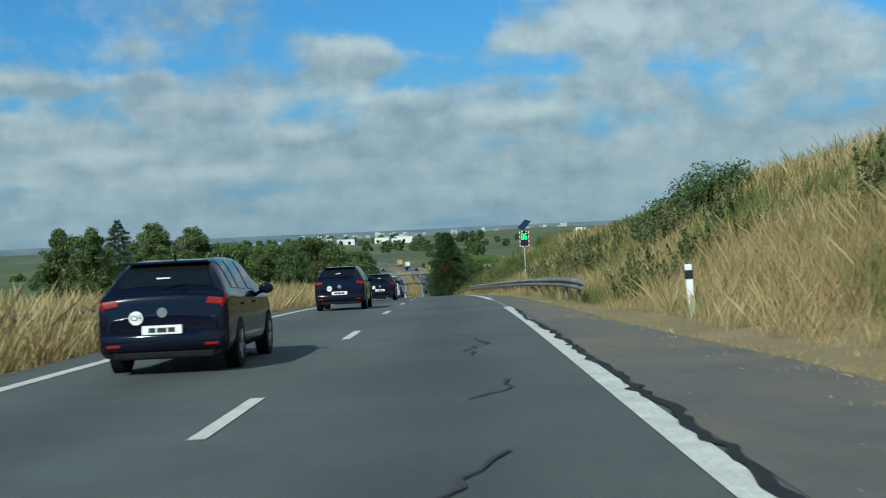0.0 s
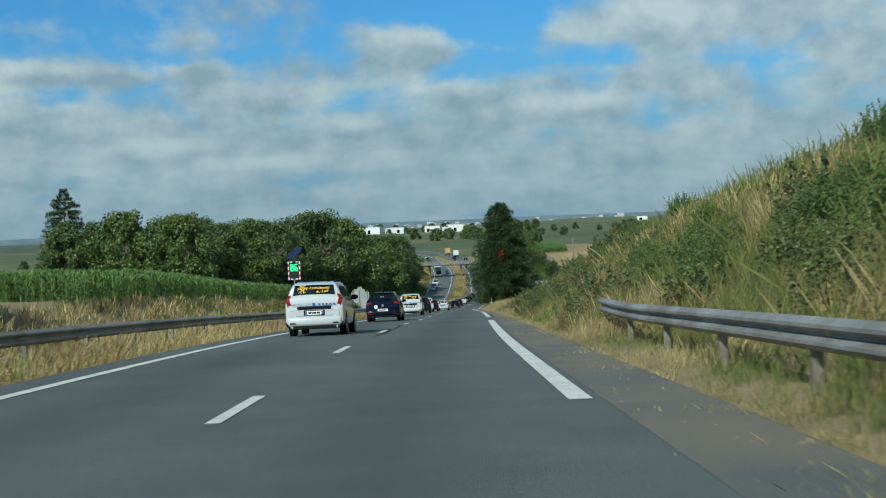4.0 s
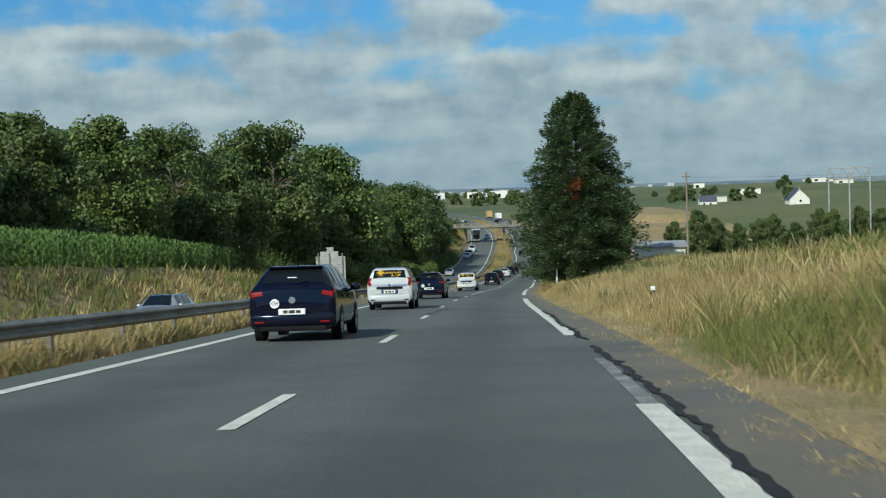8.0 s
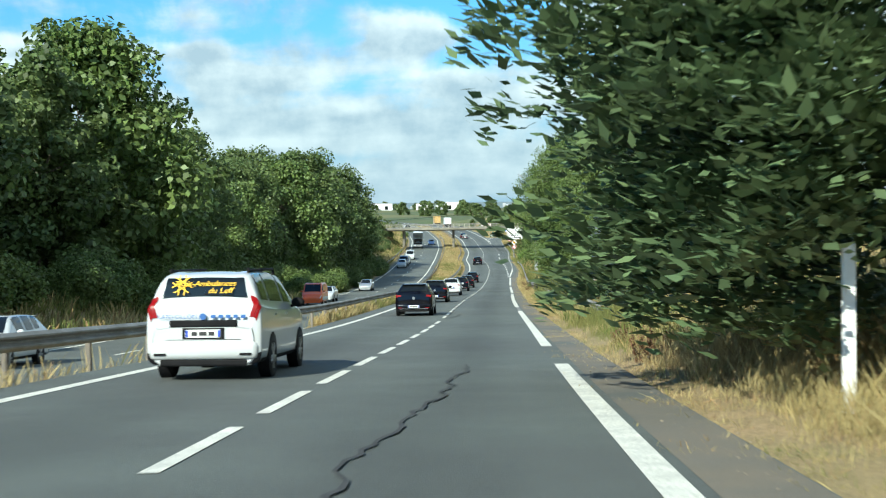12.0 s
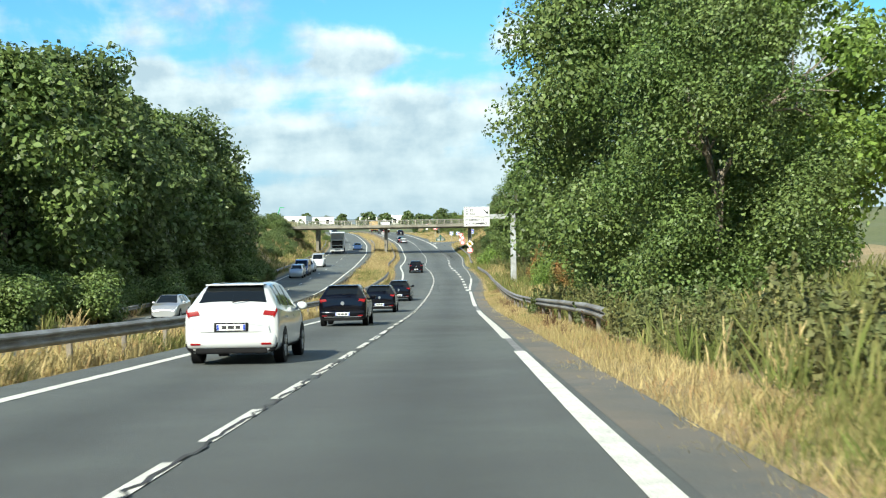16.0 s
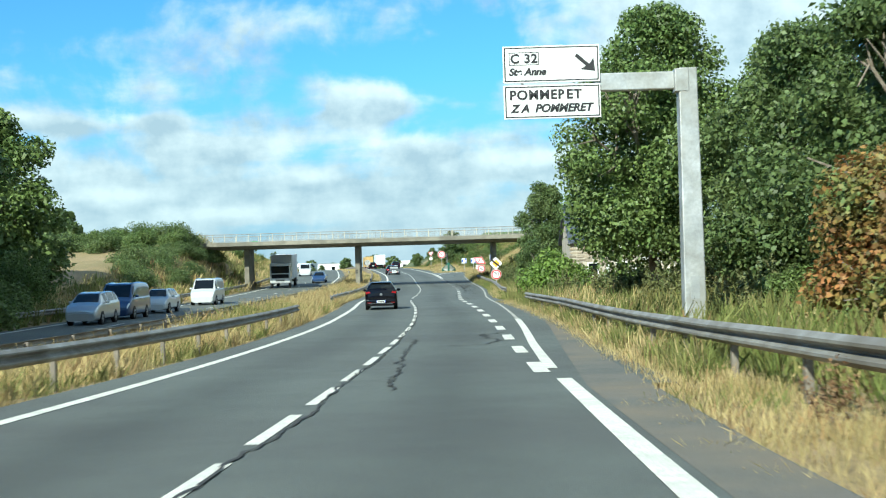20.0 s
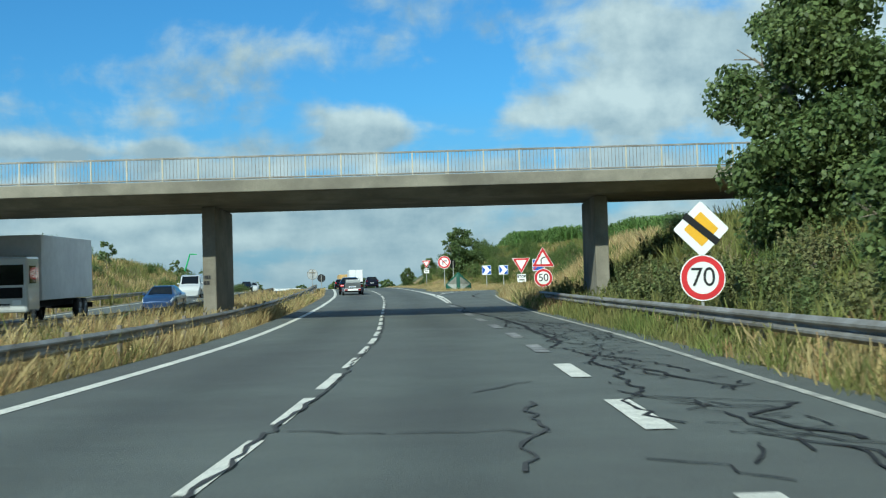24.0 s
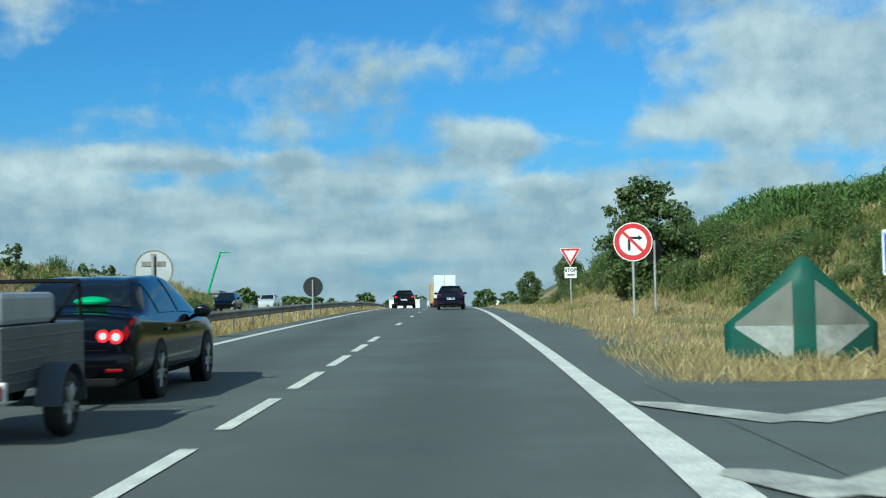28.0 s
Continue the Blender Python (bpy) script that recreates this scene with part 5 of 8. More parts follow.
def speed_display(x, y, base, pz0, pz1, w, label):
    root = thing("speed_display", label, "road sign", pose(x, y, base, 0, 0, 4), group="speed displays")
    z0, z1 = pz0 - base, pz1 - base
    sign_post(root, 0, -0.4, z1 + 0.35, 0.05, 0.09)
    bm = bmesh.new()
    box(bm, -w / 2, w / 2, 0, 0.12, z0, z1, 0.02)
    p = part("panel", bm, SIGN_BLACK, root)
    bm = bmesh.new()
    n = 7
    for k in range(n):
        zz = z0 + (z1 - z0) * k / n
        for sx in (-1, 1):
            if k % 2 == 0:
                box(bm, sx * (w / 2 - 0.03) - 0.03, sx * (w / 2 - 0.03) + 0.03, -0.012, -0.002, zz, zz + (z1 - z0) / n)
    for k in range(5):
        if k % 2:
            for zz in (z0, z1 - 0.06):
                box(bm, -w / 2 + w * k / 5, -w / 2 + w * (k + 1) / 5, -0.012, -0.002, zz, zz + 0.06)
    part("white_border", bm, SIGN_WHITE, p)
    bm = bmesh.new()
    for k in range(n):
        zz = z0 + (z1 - z0) * k / n
        for sx in (-1, 1):
            if k % 2:
                box(bm, sx * (w / 2 - 0.03) - 0.03, sx * (w / 2 - 0.03) + 0.03, -0.012, -0.002, zz, zz + (z1 - z0) / n)
    part("red_border", bm, SIGN_RED, p)
    h, cz = (z1 - z0) * 0.34, z0 + (z1 - z0) * 0.66
    for cx, lit in ((-w * 0.17, "abcdefg"), (w * 0.17, "acdefg")):
        a, b = w * 0.1, h / 2
        seg = {"a": ((-a, b), (a, b)), "b": ((a, b), (a, 0)), "c": ((a, 0), (a, -b)), "d": ((-a, -b), (a, -b)), "e": ((-a, 0), (-a, -b)), "f": ((-a, b), (-a, 0)), "g": ((-a, 0), (a, 0))}
        strokes(p, [((cx + seg[c][0][0], cz + seg[c][0][1]), (cx + seg[c][1][0], cz + seg[c][1][1])) for c in lit], 0.05, LED_GREEN, -0.006, "digit")
    bm = bmesh.new()
    box(bm, -0.42, 0.42, -0.3, 0.3, -0.015, 0.015, 0.005)
    bmesh.ops.transform(bm, matrix=pose(0.05, 0.1, z1 + 0.45, 20, -42, 20), verts=bm.verts)
    part("solar_panel", bm, SOLAR, root)


speed_display(6.55, 86, float(ground_z(6.55, 86)), -0.25, 0.8, 0.66, "speed display showing 86 on a pole with solar panel")
speed_display(-9.2, 158, float(ground_z(-9.2, 158)), -5.1, -4.1, 0.66, "speed display showing 86 in the dry median grass")


def gantry_sign():
    base = float(ground_z(8.6, 484.6))
    root = thing("cantilever_sign", "white exit sign on a grey steel cantilever arm", "road sign", pose(8.3, 484.6, base))
    top = -18.15 - base
    bm = bmesh.new()
    box(bm, -0.24, 0.24, -0.2, 0.2, -0.3, top, 0.03)
    for vtx in bm.verts:
        if vtx.co.z < 1:
            vtx.co.x *= 1.2
            vtx.co.y *= 1.2
    part("column", bm, STEEL, root)
    bm = bmesh.new()
    box(bm, -2.4, -0.25, 0.0, 0.26, top - 0.52, top - 0.06, 0.03)
    part("arm", bm, STEEL, root)
    bm = bmesh.new()
    box(bm, -0.34, 0.02, -0.22, 0.22, top - 0.62, top - 0.02, 0.02)
    part("joint", bm, STEEL, root)
    bm = bmesh.new()
    box(bm, -0.12, 0.12, -0.235, -0.215, 0.9, 1.5, 0.01)
    part("hatch", bm, SIGN_BACK, root)
    x0, x1 = -4.78, -2.26
    for z0, z1 in ((-18.42 - base, -17.46 - base), (-19.36 - base, -18.48 - base)):
        bm = bmesh.new()
        box(bm, x0, x1, -0.06, 0.0, z0, z1, 0.01)
        p = part("panel", bm, SIGN_WHITE, root)
        strokes(p, [((x0 + 0.04, z0 + 0.05), (x1 - 0.04, z0 + 0.05)), ((x0 + 0.04, z1 - 0.05), (x1 - 0.04, z1 - 0.05)), ((x0 + 0.05, z0 + 0.04), (x0 + 0.05, z1 - 0.04)), ((x1 - 0.05, z0 + 0.04), (x1 - 0.05, z1 - 0.04))], 0.034, SIGN_BLACK, -0.064, "border")
        mid = (z0 + z1) / 2
        if z1 > -17.7 - base:
            lettering("C 32", 0.33, p, INK, x0 + 0.55, mid + 0.14, -0.066, wide=1.1, bold=0.013)
            strokes(p, [((x0 + 0.16, mid + 0.31), (x0 + 0.94, mid + 0.31)), ((x0 + 0.16, mid - 0.01), (x0 + 0.94, mid - 0.01)), ((x0 + 0.17, mid - 0.01), (x0 + 0.17, mid + 0.31)), ((x0 + 0.93, mid - 0.01), (x0 + 0.93, mid + 0.31))], 0.02, SIGN_BLACK, -0.066, "number_frame")
            lettering("Ste Anne", 0.26, p, INK, x0 + 0.15, mid - 0.2, -0.066, "LEFT", 0.25, bold=0.013)
            strokes(p, [((x1 - 0.62, mid + 0.22), (x1 - 0.26, mid - 0.1))], 0.1, INK, -0.066, "arrow_shaft")
            bm = bmesh.new()
            plate(bm, [(x1 - 0.12, mid - 0.22), (x1 - 0.16, mid + 0.14), (x1 - 0.28, mid - 0.04), (x1 - 0.52, mid - 0.16)], -0.067)
            part("arrow_head", bm, INK, p)
        else:
            lettering("POMMERET", 0.34, p, INK, x0 + 0.15, mid + 0.17, -0.066, "LEFT", wide=1.12, bold=0.013)
            lettering("Z A  POMMERET", 0.29, p, INK, x0 + 0.18, mid - 0.18, -0.066, "LEFT", 0.25, bold=0.013)
    for x in (x0 + 0.5, x1 - 0.5):
        bm = bmesh.new()
        box(bm, x - 0.03, x + 0.03, 0.005, 0.06, -19.25 - base, -17.55 - base)
        part("bracket", bm, STEEL, root)


gantry_sign()


def speed_sign(x, y, cz, number, above):
    base = float(ground_z(x, y))
    root = thing("speed_limit_sign", f"round red-rimmed {number} sign under a " + ("yellow and white diamond" if above == "diamond" else "red-rimmed bend triangle"), "road sign", pose(x, y, base, 0, 0, 3))
    z = cz - base
    sign_post(root, 0, -0.5, z + 1.1)
    p = disc_sign(root, z, 0.5, SIGN_RED)
    lettering(number, 0.58, p, INK, 0, z, -0.014, wide=0.95)
    zc = z + 1.06
    if above == "diamond":
        q = poly_sign(root, rounded([(0, zc - 0.62), (0.62, zc), (0, zc + 0.62), (-0.62, zc)], 0.06), ((1.0, -0.003, SIGN_WHITE, "face"), (0.62, -0.006, SIGN_YELLOW, "centre")), "diamond")
        strokes(q, [((-0.36, zc + 0.3), (0.36, zc - 0.3))], 0.16, SIGN_BLACK, -0.01, "bar")
    else:
        zc -= 0.1
        tri = rounded([(-0.62, zc - 0.36), (0.62, zc - 0.36), (0, zc + 0.72)], 0.07)
        q = poly_sign(root, tri, ((1.0, -0.003, SIGN_WHITE, "border"), (0.95, -0.006, SIGN_RED, "rim"), (0.62, -0.009, SIGN_WHITE, "face")), "triangle")
        strokes(q, [((-0.1, zc - 0.2), (-0.1, zc + 0.05)), ((-0.1, zc + 0.03), (0.0, zc + 0.14)), ((0.0, zc + 0.13), (0.14, zc + 0.16))], 0.06, SIGN_BLACK, -0.013, "bend_arrow")


speed_sign(7.3, 573.8, -23.45, "70", "diamond")
speed_sign(7.3, 614.4, -22.7, "50", "triangle")


def give_way(x, y, top, w, plate_below=True):
    base = float(ground_z(x, y))
    root = thing("give_way_sign", "red-rimmed white give-way triangle on a steel post", "road sign", pose(x, y, base), group="give-way signs")
    z = top - base
    sign_post(root, 0, -0.4, z - 0.05)
    hgt = w * 0.87
    tri = rounded([(-w / 2, z), (0, z - hgt), (w / 2, z)], 0.05 * w)
    poly_sign(root, tri, ((1.0, -0.003, SIGN_WHITE, "border"), (0.94, -0.006, SIGN_RED, "rim"), (0.6, -0.009, SIGN_WHITE, "face")), "triangle")
    if plate_below:
        bm = bmesh.new()
        box(bm, -0.31, 0.31, 0, 0.02, z - hgt - 0.6, z - hgt - 0.04, 0.005)
        p = part("distance_plate", bm, SIGN_WHITE, root)
        lettering("STOP", 0.24, p, SIGN_BLACK, 0, z - hgt - 0.2, -0.004, wide=1.05, bold=0.008)
        strokes(p, [((-0.18, z - hgt - 0.43), (0.2, z - hgt - 0.43))], 0.1, SIGN_GREY, -0.004, "faded_writing")


give_way(7.5, 634.6, -20.95, 1.25)
give_way(0.4, 702, -18.75, 1.1)


def blue_square(x, y, z1, w):
    base = float(ground_z(x, y))
    root = thing("motor_road_end_sign", "square blue sign with white car and red bar", "road sign", pose(x, y, base))
    z = z1 - base - w / 2
    sign_post(root, 0, -0.4, z)
    sq = rounded([(-w / 2, z - w / 2), (w / 2, z - w / 2), (w / 2, z + w / 2), (-w / 2, z + w / 2)], 0.05)
    p = poly_sign(root, sq, ((1.0, -0.003, SIGN_WHITE, "border"), (0.9, -0.006, SIGN_BLUE, "face")))
    bm = bmesh.new()
    plate(bm, [(-0.34 * w, z - 0.16 * w), (0.34 * w, z - 0.16 * w), (0.34 * w, z), (0.2 * w, z + 0.02 * w), (0.12 * w, z + 0.15 * w), (-0.14 * w, z + 0.15 * w), (-0.22 * w, z + 0.02 * w), (-0.34 * w, z)], -0.01)
    part("car_symbol", bm, SIGN_WHITE, p)
    strokes(p, [((-0.42 * w, z - 0.42 * w), (0.42 * w, z + 0.42 * w))], 0.09 * w, SIGN_RED, -0.013, "red_bar")


blue_square(10.9, 661.5, -20.2, 1.1)


def chevron_sign(x, y, z1, w):
    base = float(ground_z(x, y))
    root = thing("chevron_sign", "square blue sign with a white chevron pointing along the bend", "road sign", pose(x, y, base), group="bend chevrons")
    z = z1 - base - w / 2
    sign_post(root, 0, -0.4, z)
    sq = rounded([(-w / 2, z - w / 2), (w / 2, z - w / 2), (w / 2, z + w / 2), (-w / 2, z + w / 2)], 0.04)
    p = poly_sign(root, sq, ((1.0, -0.003, SIGN_WHITE, "border"), (0.94, -0.006, SIGN_WHITE, "face")))
    for pts in ([(-0.46 * w, z - 0.46 * w), (-0.1 * w, z), (-0.46 * w, z + 0.46 * w)], [(0.02 * w, z - 0.46 * w), (0.46 * w, z - 0.46 * w), (0.46 * w, z - 0.1 * w), (0.40 * w, z)][:3] + [(0.40 * w, z - 0.02 * w)], [(0.02 * w, z + 0.46 * w), (0.46 * w, z + 0.46 * w), (0.46 * w, z + 0.1 * w), (0.40 * w, z + 0.02 * w)]):
        bm = bmesh.new()
        plate(bm, pts, -0.009)
        part("blue_field", bm, SIGN_BLUE, p)


chevron_sign(6.05, 659.0, -20.74, 0.82)
chevron_sign(7.55, 658.8, -20.76, 0.82)


def no_turn(x, y, top, r):
    base = float(ground_z(x, y))
    root = thing("no_right_turn_sign", "round red-rimmed sign with a barred black right-turn arrow", "road sign", pose(x, y, base))
    z = top - base - r
    sign_post(root, 0, -0.4, z, 0.045)
    p = disc_sign(root, z, r, SIGN_RED)
    strokes(p, [((-0.2 * r, z - 0.45 * r), (-0.2 * r, z + 0.2 * r)), ((-0.26 * r, z + 0.2 * r), (0.3 * r, z + 0.2 * r))], 0.13 * r, SIGN_BLACK, -0.012, "arrow")
    bm = bmesh.new()
    plate(bm, [(0.28 * r, z + 0.06 * r), (0.5 * r, z + 0.2 * r), (0.28 * r, z + 0.34 * r)], -0.012)
    part("arrow_head", bm, SIGN_BLACK, p)
    strokes(p, [((-0.55 * r, z + 0.55 * r), (0.55 * r, z - 0.55 * r))], 0.15 * r, SIGN_RED, -0.015, "red_bar")


no_turn(2.45, 680.5, -19.0, 0.68)


def sign_back(x, y, top, r, mat, label, cross=False, lean=0.0):
    base = float(ground_z(x, y))
    root = thing("round_sign_back", label, "road sign", pose(x, y, base, 0, 0, lean))
    z = top - base - r
    sign_post(root, 0, -0.4, z + r * 0.7, 0.045, -0.05)
    bm = bmesh.new()
    plate(bm, circle(r, 32, 0, z), 0.0, 0.02)
    p = part("plate", bm, mat, root)
    if cross:
        strokes(p, [((0, z - r), (0, z + r * 0.8)), ((-0.6 * r, z + 0.3 * r), (0.6 * r, z + 0.3 * r))], 0.12, STEEL_DARK, -0.02, "brackets")
        bm = bmesh.new()
        bmesh.ops.create_circle(bm, segments=32, radius=r)
        ring = bmesh.ops.extrude_edge_only(bm, edges=bm.edges[:])
        bmesh.ops.scale(bm, vec=(0.93, 0.93, 1), verts=[v for v in ring["geom"] if isinstance(v, bmesh.types.BMVert)])
        bmesh.ops.transform(bm, matrix=pose(0, -0.006, z, 90), verts=bm.verts)
        part("rim", bm, STEEL_DARK, p)


sign_back(-10.2, 666.7, -20.4, 0.5, SIGN_BACK, "grey back of a round sign with dark brackets", True)
sign_back(-12.0, 696, -20.2, 0.48, SIGN_BLACK, "dark back of a round sign in the median", False)
sign_back(3.4, 684, -19.3, 0.5, SIGN_BLACK, "dark back of a round sign beside the exit", False, 50)


FADED_WHITE = material("faded_white", (0.32, 0.33, 0.3), (0.22, 0.23, 0.2), 2.2, 0.6, fine=0.2, bump_scale=8)


def gore_marker():
    """The green bulging divider with white arrow halves."""
    base = float(ground_z(3.6, 655.0))
    root = thing("gore_divider", "bulging green plastic divider with two faded white arrow halves", "road marker", pose(3.45, 655.0, base - 0.05, 0, 0, -3))
    prof = [(-1.1, 0.0), (-1.1, 0.68), (-0.55, 1.16), (0.0, 1.7), (0.55, 1.16), (1.1, 0.68), (1.1, 0.0)]

    def wrap(x):
        return -0.55 * math.cos(x / 1.1 * math.pi / 2.2) + 0.1

    def skin(outline, dy, mat, name, parent):
        xs = np.linspace(outline(0)[0], outline(0)[1], 22)
        bm = bmesh.new()
        prev = None
        for x in xs:
            lo, hi = outline(1)(x)
            col = [bm.verts.new((x, wrap(x) + dy, lo + (hi - lo) * k / 4)) for k in range(5)]
            if prev:
                for k in range(4):
                    bm.faces.new((prev[k], col[k], col[k + 1], prev[k + 1]))
            prev = col
        bmesh.ops.remove_doubles(bm, verts=bm.verts, dist=0.001)
        return part(name, bm, mat, parent, smooth=True)

    top = lambda x: float(np.interp(x, [p[0] for p in prof[1:-1]], [p[1] for p in prof[1:-1]]))
    body = skin(lambda k: (-1.1, 1.1) if k == 0 else (lambda x: (0.0, top(x))), 0.0, SIGN_GREEN, "body", root)
    sol = body.modifiers.new("thickness", "SOLIDIFY")
    sol.thickness, sol.offset = 0.05, -1
    for s in (-1, 1):
        lo = lambda x: (max(0.1, 0.66 - (1.0 - abs(x)) * 0.72) if abs(x) < 1.0 else 0.66, 0.66)
        hi = lambda x: (0.66, 0.66 + (1.0 - abs(x)) * 0.78)
        rng_x = (-0.95, -0.16) if s < 0 else (0.16, 0.95)
        skin(lambda k: rng_x if k == 0 else lo, -0.012, FADED_WHITE, "white_field", body)
        skin(lambda k: rng_x if k == 0 else hi, -0.012, SIGN_GREY, "grey_field", body)


gore_marker()


def back_board():
    """The big direction board that faces the oncoming traffic."""
    base = float(ground_z(-21.0, 315))
    root = thing("direction_board", "ribbed grey back of a large stepped direction board", "road sign", pose(-21.0, 315, base, 0, 0, -4))
    z0 = -17.2 - base
    for x0, x1, a, b in ((-1.6, 1.6, z0, z0 + 3.05), (-1.1, 0.85, z0 + 3.05, z0 + 3.55), (-0.4, 0.35, z0 + 3.55, z0 + 4.0)):
        n = max(2, int((b - a) / 0.3))
        for k in range(n):
            bm = bmesh.new()
            box(bm, x0, x1, 0.0, 0.05, a + (b - a) * k / n + 0.01, a + (b - a) * (k + 1) / n - 0.01, 0.008)
            part("panel", bm, SIGN_BACK, root)
    for x in (-1.3, -0.1, 1.3):
        bm = bmesh.new()
        box(bm, x - 0.06, x + 0.06, -0.14, -0.01, -0.4, z0 + 3.4, 0.01)
        part("post", bm, STEEL_DARK, root)


back_board()


def marker_post(x, y, h, lean, label, band=True):
    root = thing("marker_post", label, "marker post", at_ground(x, y) @ pose(0, 0, 0, lean, lean * 0.5, 0), group="marker posts")
    bm = bmesh.new()
    box(bm, -0.07, 0.07, -0.03, 0.05, -0.2, h, 0.02)
    p = part("post", bm, SIGN_WHITE, root)
    if band:
        bm = bmesh.new()
        box(bm, -0.073, 0.073, -0.033, 0.053, h - 0.3, h - 0.12)
        part("band", bm, SIGN_BLACK, p)


marker_post(5.15, 25.0, 1.0, -4, "white marker post with a dark band leaning in the grass")
marker_post(3.4, 218, 0.7, 3, "short white marker post in the dry grass")
marker_post(2.3, 287.6, 1.75, 0, "tall plain white post beside the shoulder", False)
marker_post(16.3, 663.1, 2.0, 0, "tall grey-white reflector post on the grass bank", False)


# ---- vehicles ----
def spline(pts, sub):
    """Catmull-Rom through rows of points (n, ...), sub steps a span."""
    pts = np.asarray(pts, float)
    p = np.concatenate([pts[:1] * 2 - pts[1:2], pts, pts[-1:] * 2 - pts[-2:-1]])
    out = []
    for i in range(1, len(p) - 2):
        for k in range(sub):
            s = k / sub
            out.append(0.5 * (2 * p[i] + (p[i + 1] - p[i - 1]) * s + (2 * p[i - 1] - 5 * p[i] + 4 * p[i + 1] - p[i + 2]) * s**2 + (3 * p[i] - p[i - 1] - 3 * p[i + 1] + p[i + 2]) * s**3))
    out.append(pts[-1])
    return np.array(out)


SHAPES = {
    "hatch": [(-2.17, 0.74, 0.66, 0.62, 0.69), (-2.13, 0.87, 0.90, 0.78, 0.95), (-2.02, 0.895, 0.98, 0.76, 1.04), (-1.62, 0.90, 0.98, 0.62, 1.36), (-0.9, 0.90, 0.95, 0.60, 1.42), (0.0, 0.90, 0.93, 0.59, 1.42), (0.5, 0.90, 0.92, 0.61, 1.35), (1.2, 0.89, 0.91, 0.76, 0.98), (1.75, 0.86, 0.82, 0.70, 0.86), (2.1, 0.78, 0.62, 0.6, 0.66), (2.17, 0.7, 0.5, 0.5, 0.53)],
    "estate": [(-2.25, 0.76, 0.70, 0.66, 0.73), (-2.21, 0.86, 0.98, 0.78, 1.03), (-2.14, 0.87, 1.04, 0.74, 1.14), (-1.98, 0.87, 1.05, 0.66, 1.44), (-1.2, 0.87, 1.02, 0.63, 1.51), (0.0, 0.87, 1.0, 0.62, 1.50), (0.6, 0.87, 0.99, 0.63, 1.42), (1.3, 0.86, 0.97, 0.74, 1.05), (1.85, 0.84, 0.88, 0.7, 0.92), (2.2, 0.76, 0.66, 0.6, 0.7), (2.25, 0.7, 0.52, 0.5, 0.55)],
    "sedan": [(-2.38, 0.74, 0.66, 0.62, 0.69), (-2.34, 0.87, 0.92, 0.78, 0.98), (-2.2, 0.905, 0.99, 0.80, 1.03), (-1.75, 0.91, 0.97, 0.76, 1.06), (-1.05, 0.91, 0.95, 0.60, 1.40), (-0.3, 0.91, 0.94, 0.58, 1.46), (0.4, 0.91, 0.93, 0.59, 1.42), (1.25, 0.90, 0.91, 0.76, 0.98), (1.85, 0.87, 0.82, 0.7, 0.86), (2.3, 0.78, 0.62, 0.6, 0.66), (2.38, 0.7, 0.5, 0.5, 0.53)],
    "van": [(-2.45, 0.84, 0.80, 0.72, 0.84), (-2.43, 0.93, 1.15, 0.86, 1.25), (-2.40, 0.95, 1.22, 0.86, 1.6), (-2.3, 0.95, 1.22, 0.82, 1.9), (-1.0, 0.95, 1.2, 0.8, 1.98), (0.3, 0.95, 1.2, 0.8, 1.97), (1.0, 0.95, 1.18, 0.78, 1.85), (1.7, 0.94, 1.15, 0.82, 1.22), (2.2, 0.90, 0.95, 0.74, 1.0), (2.42, 0.8, 0.7, 0.6, 0.74), (2.45, 0.72, 0.55, 0.5, 0.58)],
}
STANCE = {"hatch": (0.95, 1.045), "estate": (0.975, 1.06), "sedan": (1.0, 0.95), "van": (1.0, 1.0)}
SHAPES = {k: [(y, w * STANCE[k][0], zb * STANCE[k][1], wr * STANCE[k][0], zr * STANCE[k][1]) for y, w, zb, wr, zr in rows] for k, rows in SHAPES.items()}
GLASS = {"hatch": (((3.25, 3.85), (3.95, 4.75), (4.9, 5.95)), (2.1, 2.92), (5.9, 6.95)), "estate": (((3.15, 3.8), (3.95, 4.8), (4.95, 6.0)), (2.05, 2.9), (6.05, 6.95)), "sedan": (((3.95, 4.25), (4.35, 5.2), (5.3, 6.3)), (3.1, 3.95), (6.05, 6.95)), "van": (((6.05, 6.6),), (2.1, 2.85), (6.05, 6.95))}
LAMPS = {"hatch": (0.66, 0.94, 3.5, 5.55), "estate": (0.55, 2.1, 3.35, 5.15), "sedan": (0.5, 0.86, 3.2, 4.3), "van": (0.4, 2.0, 2.6, 3.9)}
SUB = 6


def skin_grid(shape):
    rings = []
    for y, w, zb, wr, zr in SHAPES[shape]:
        rings.append([(w * 0.80, y, 0.21), (w * 0.97, y, 0.31), (w * 1.0, y, 0.31 + (zb - 0.31) * 0.45), (w * 0.985, y, zb - 0.1), (w * 0.945, y, zb), (wr, y, zr - 0.035), (wr * 0.55, y, zr), (0.0, y, zr + 0.01)])
    g = spline(rings, SUB)
    g = spline(np.swapaxes(g, 0, 1), SUB)
    g = np.swapaxes(g, 0, 1)
    g[..., 0] = np.maximum(g[..., 0], 0.0)
    g[:, -1, 0] = 0.0
    du, dv = np.gradient(g, axis=0), np.gradient(g, axis=1)
    n = np.cross(du, dv)
    n /= np.linalg.norm(n, axis=2)[..., None] + 1e-9
    out = np.sign((n[..., 0] * (g[..., 0] + 0.01) + n[..., 2] * (g[..., 2] - 0.7)).mean())
    return g, n * (out if out else 1.0)


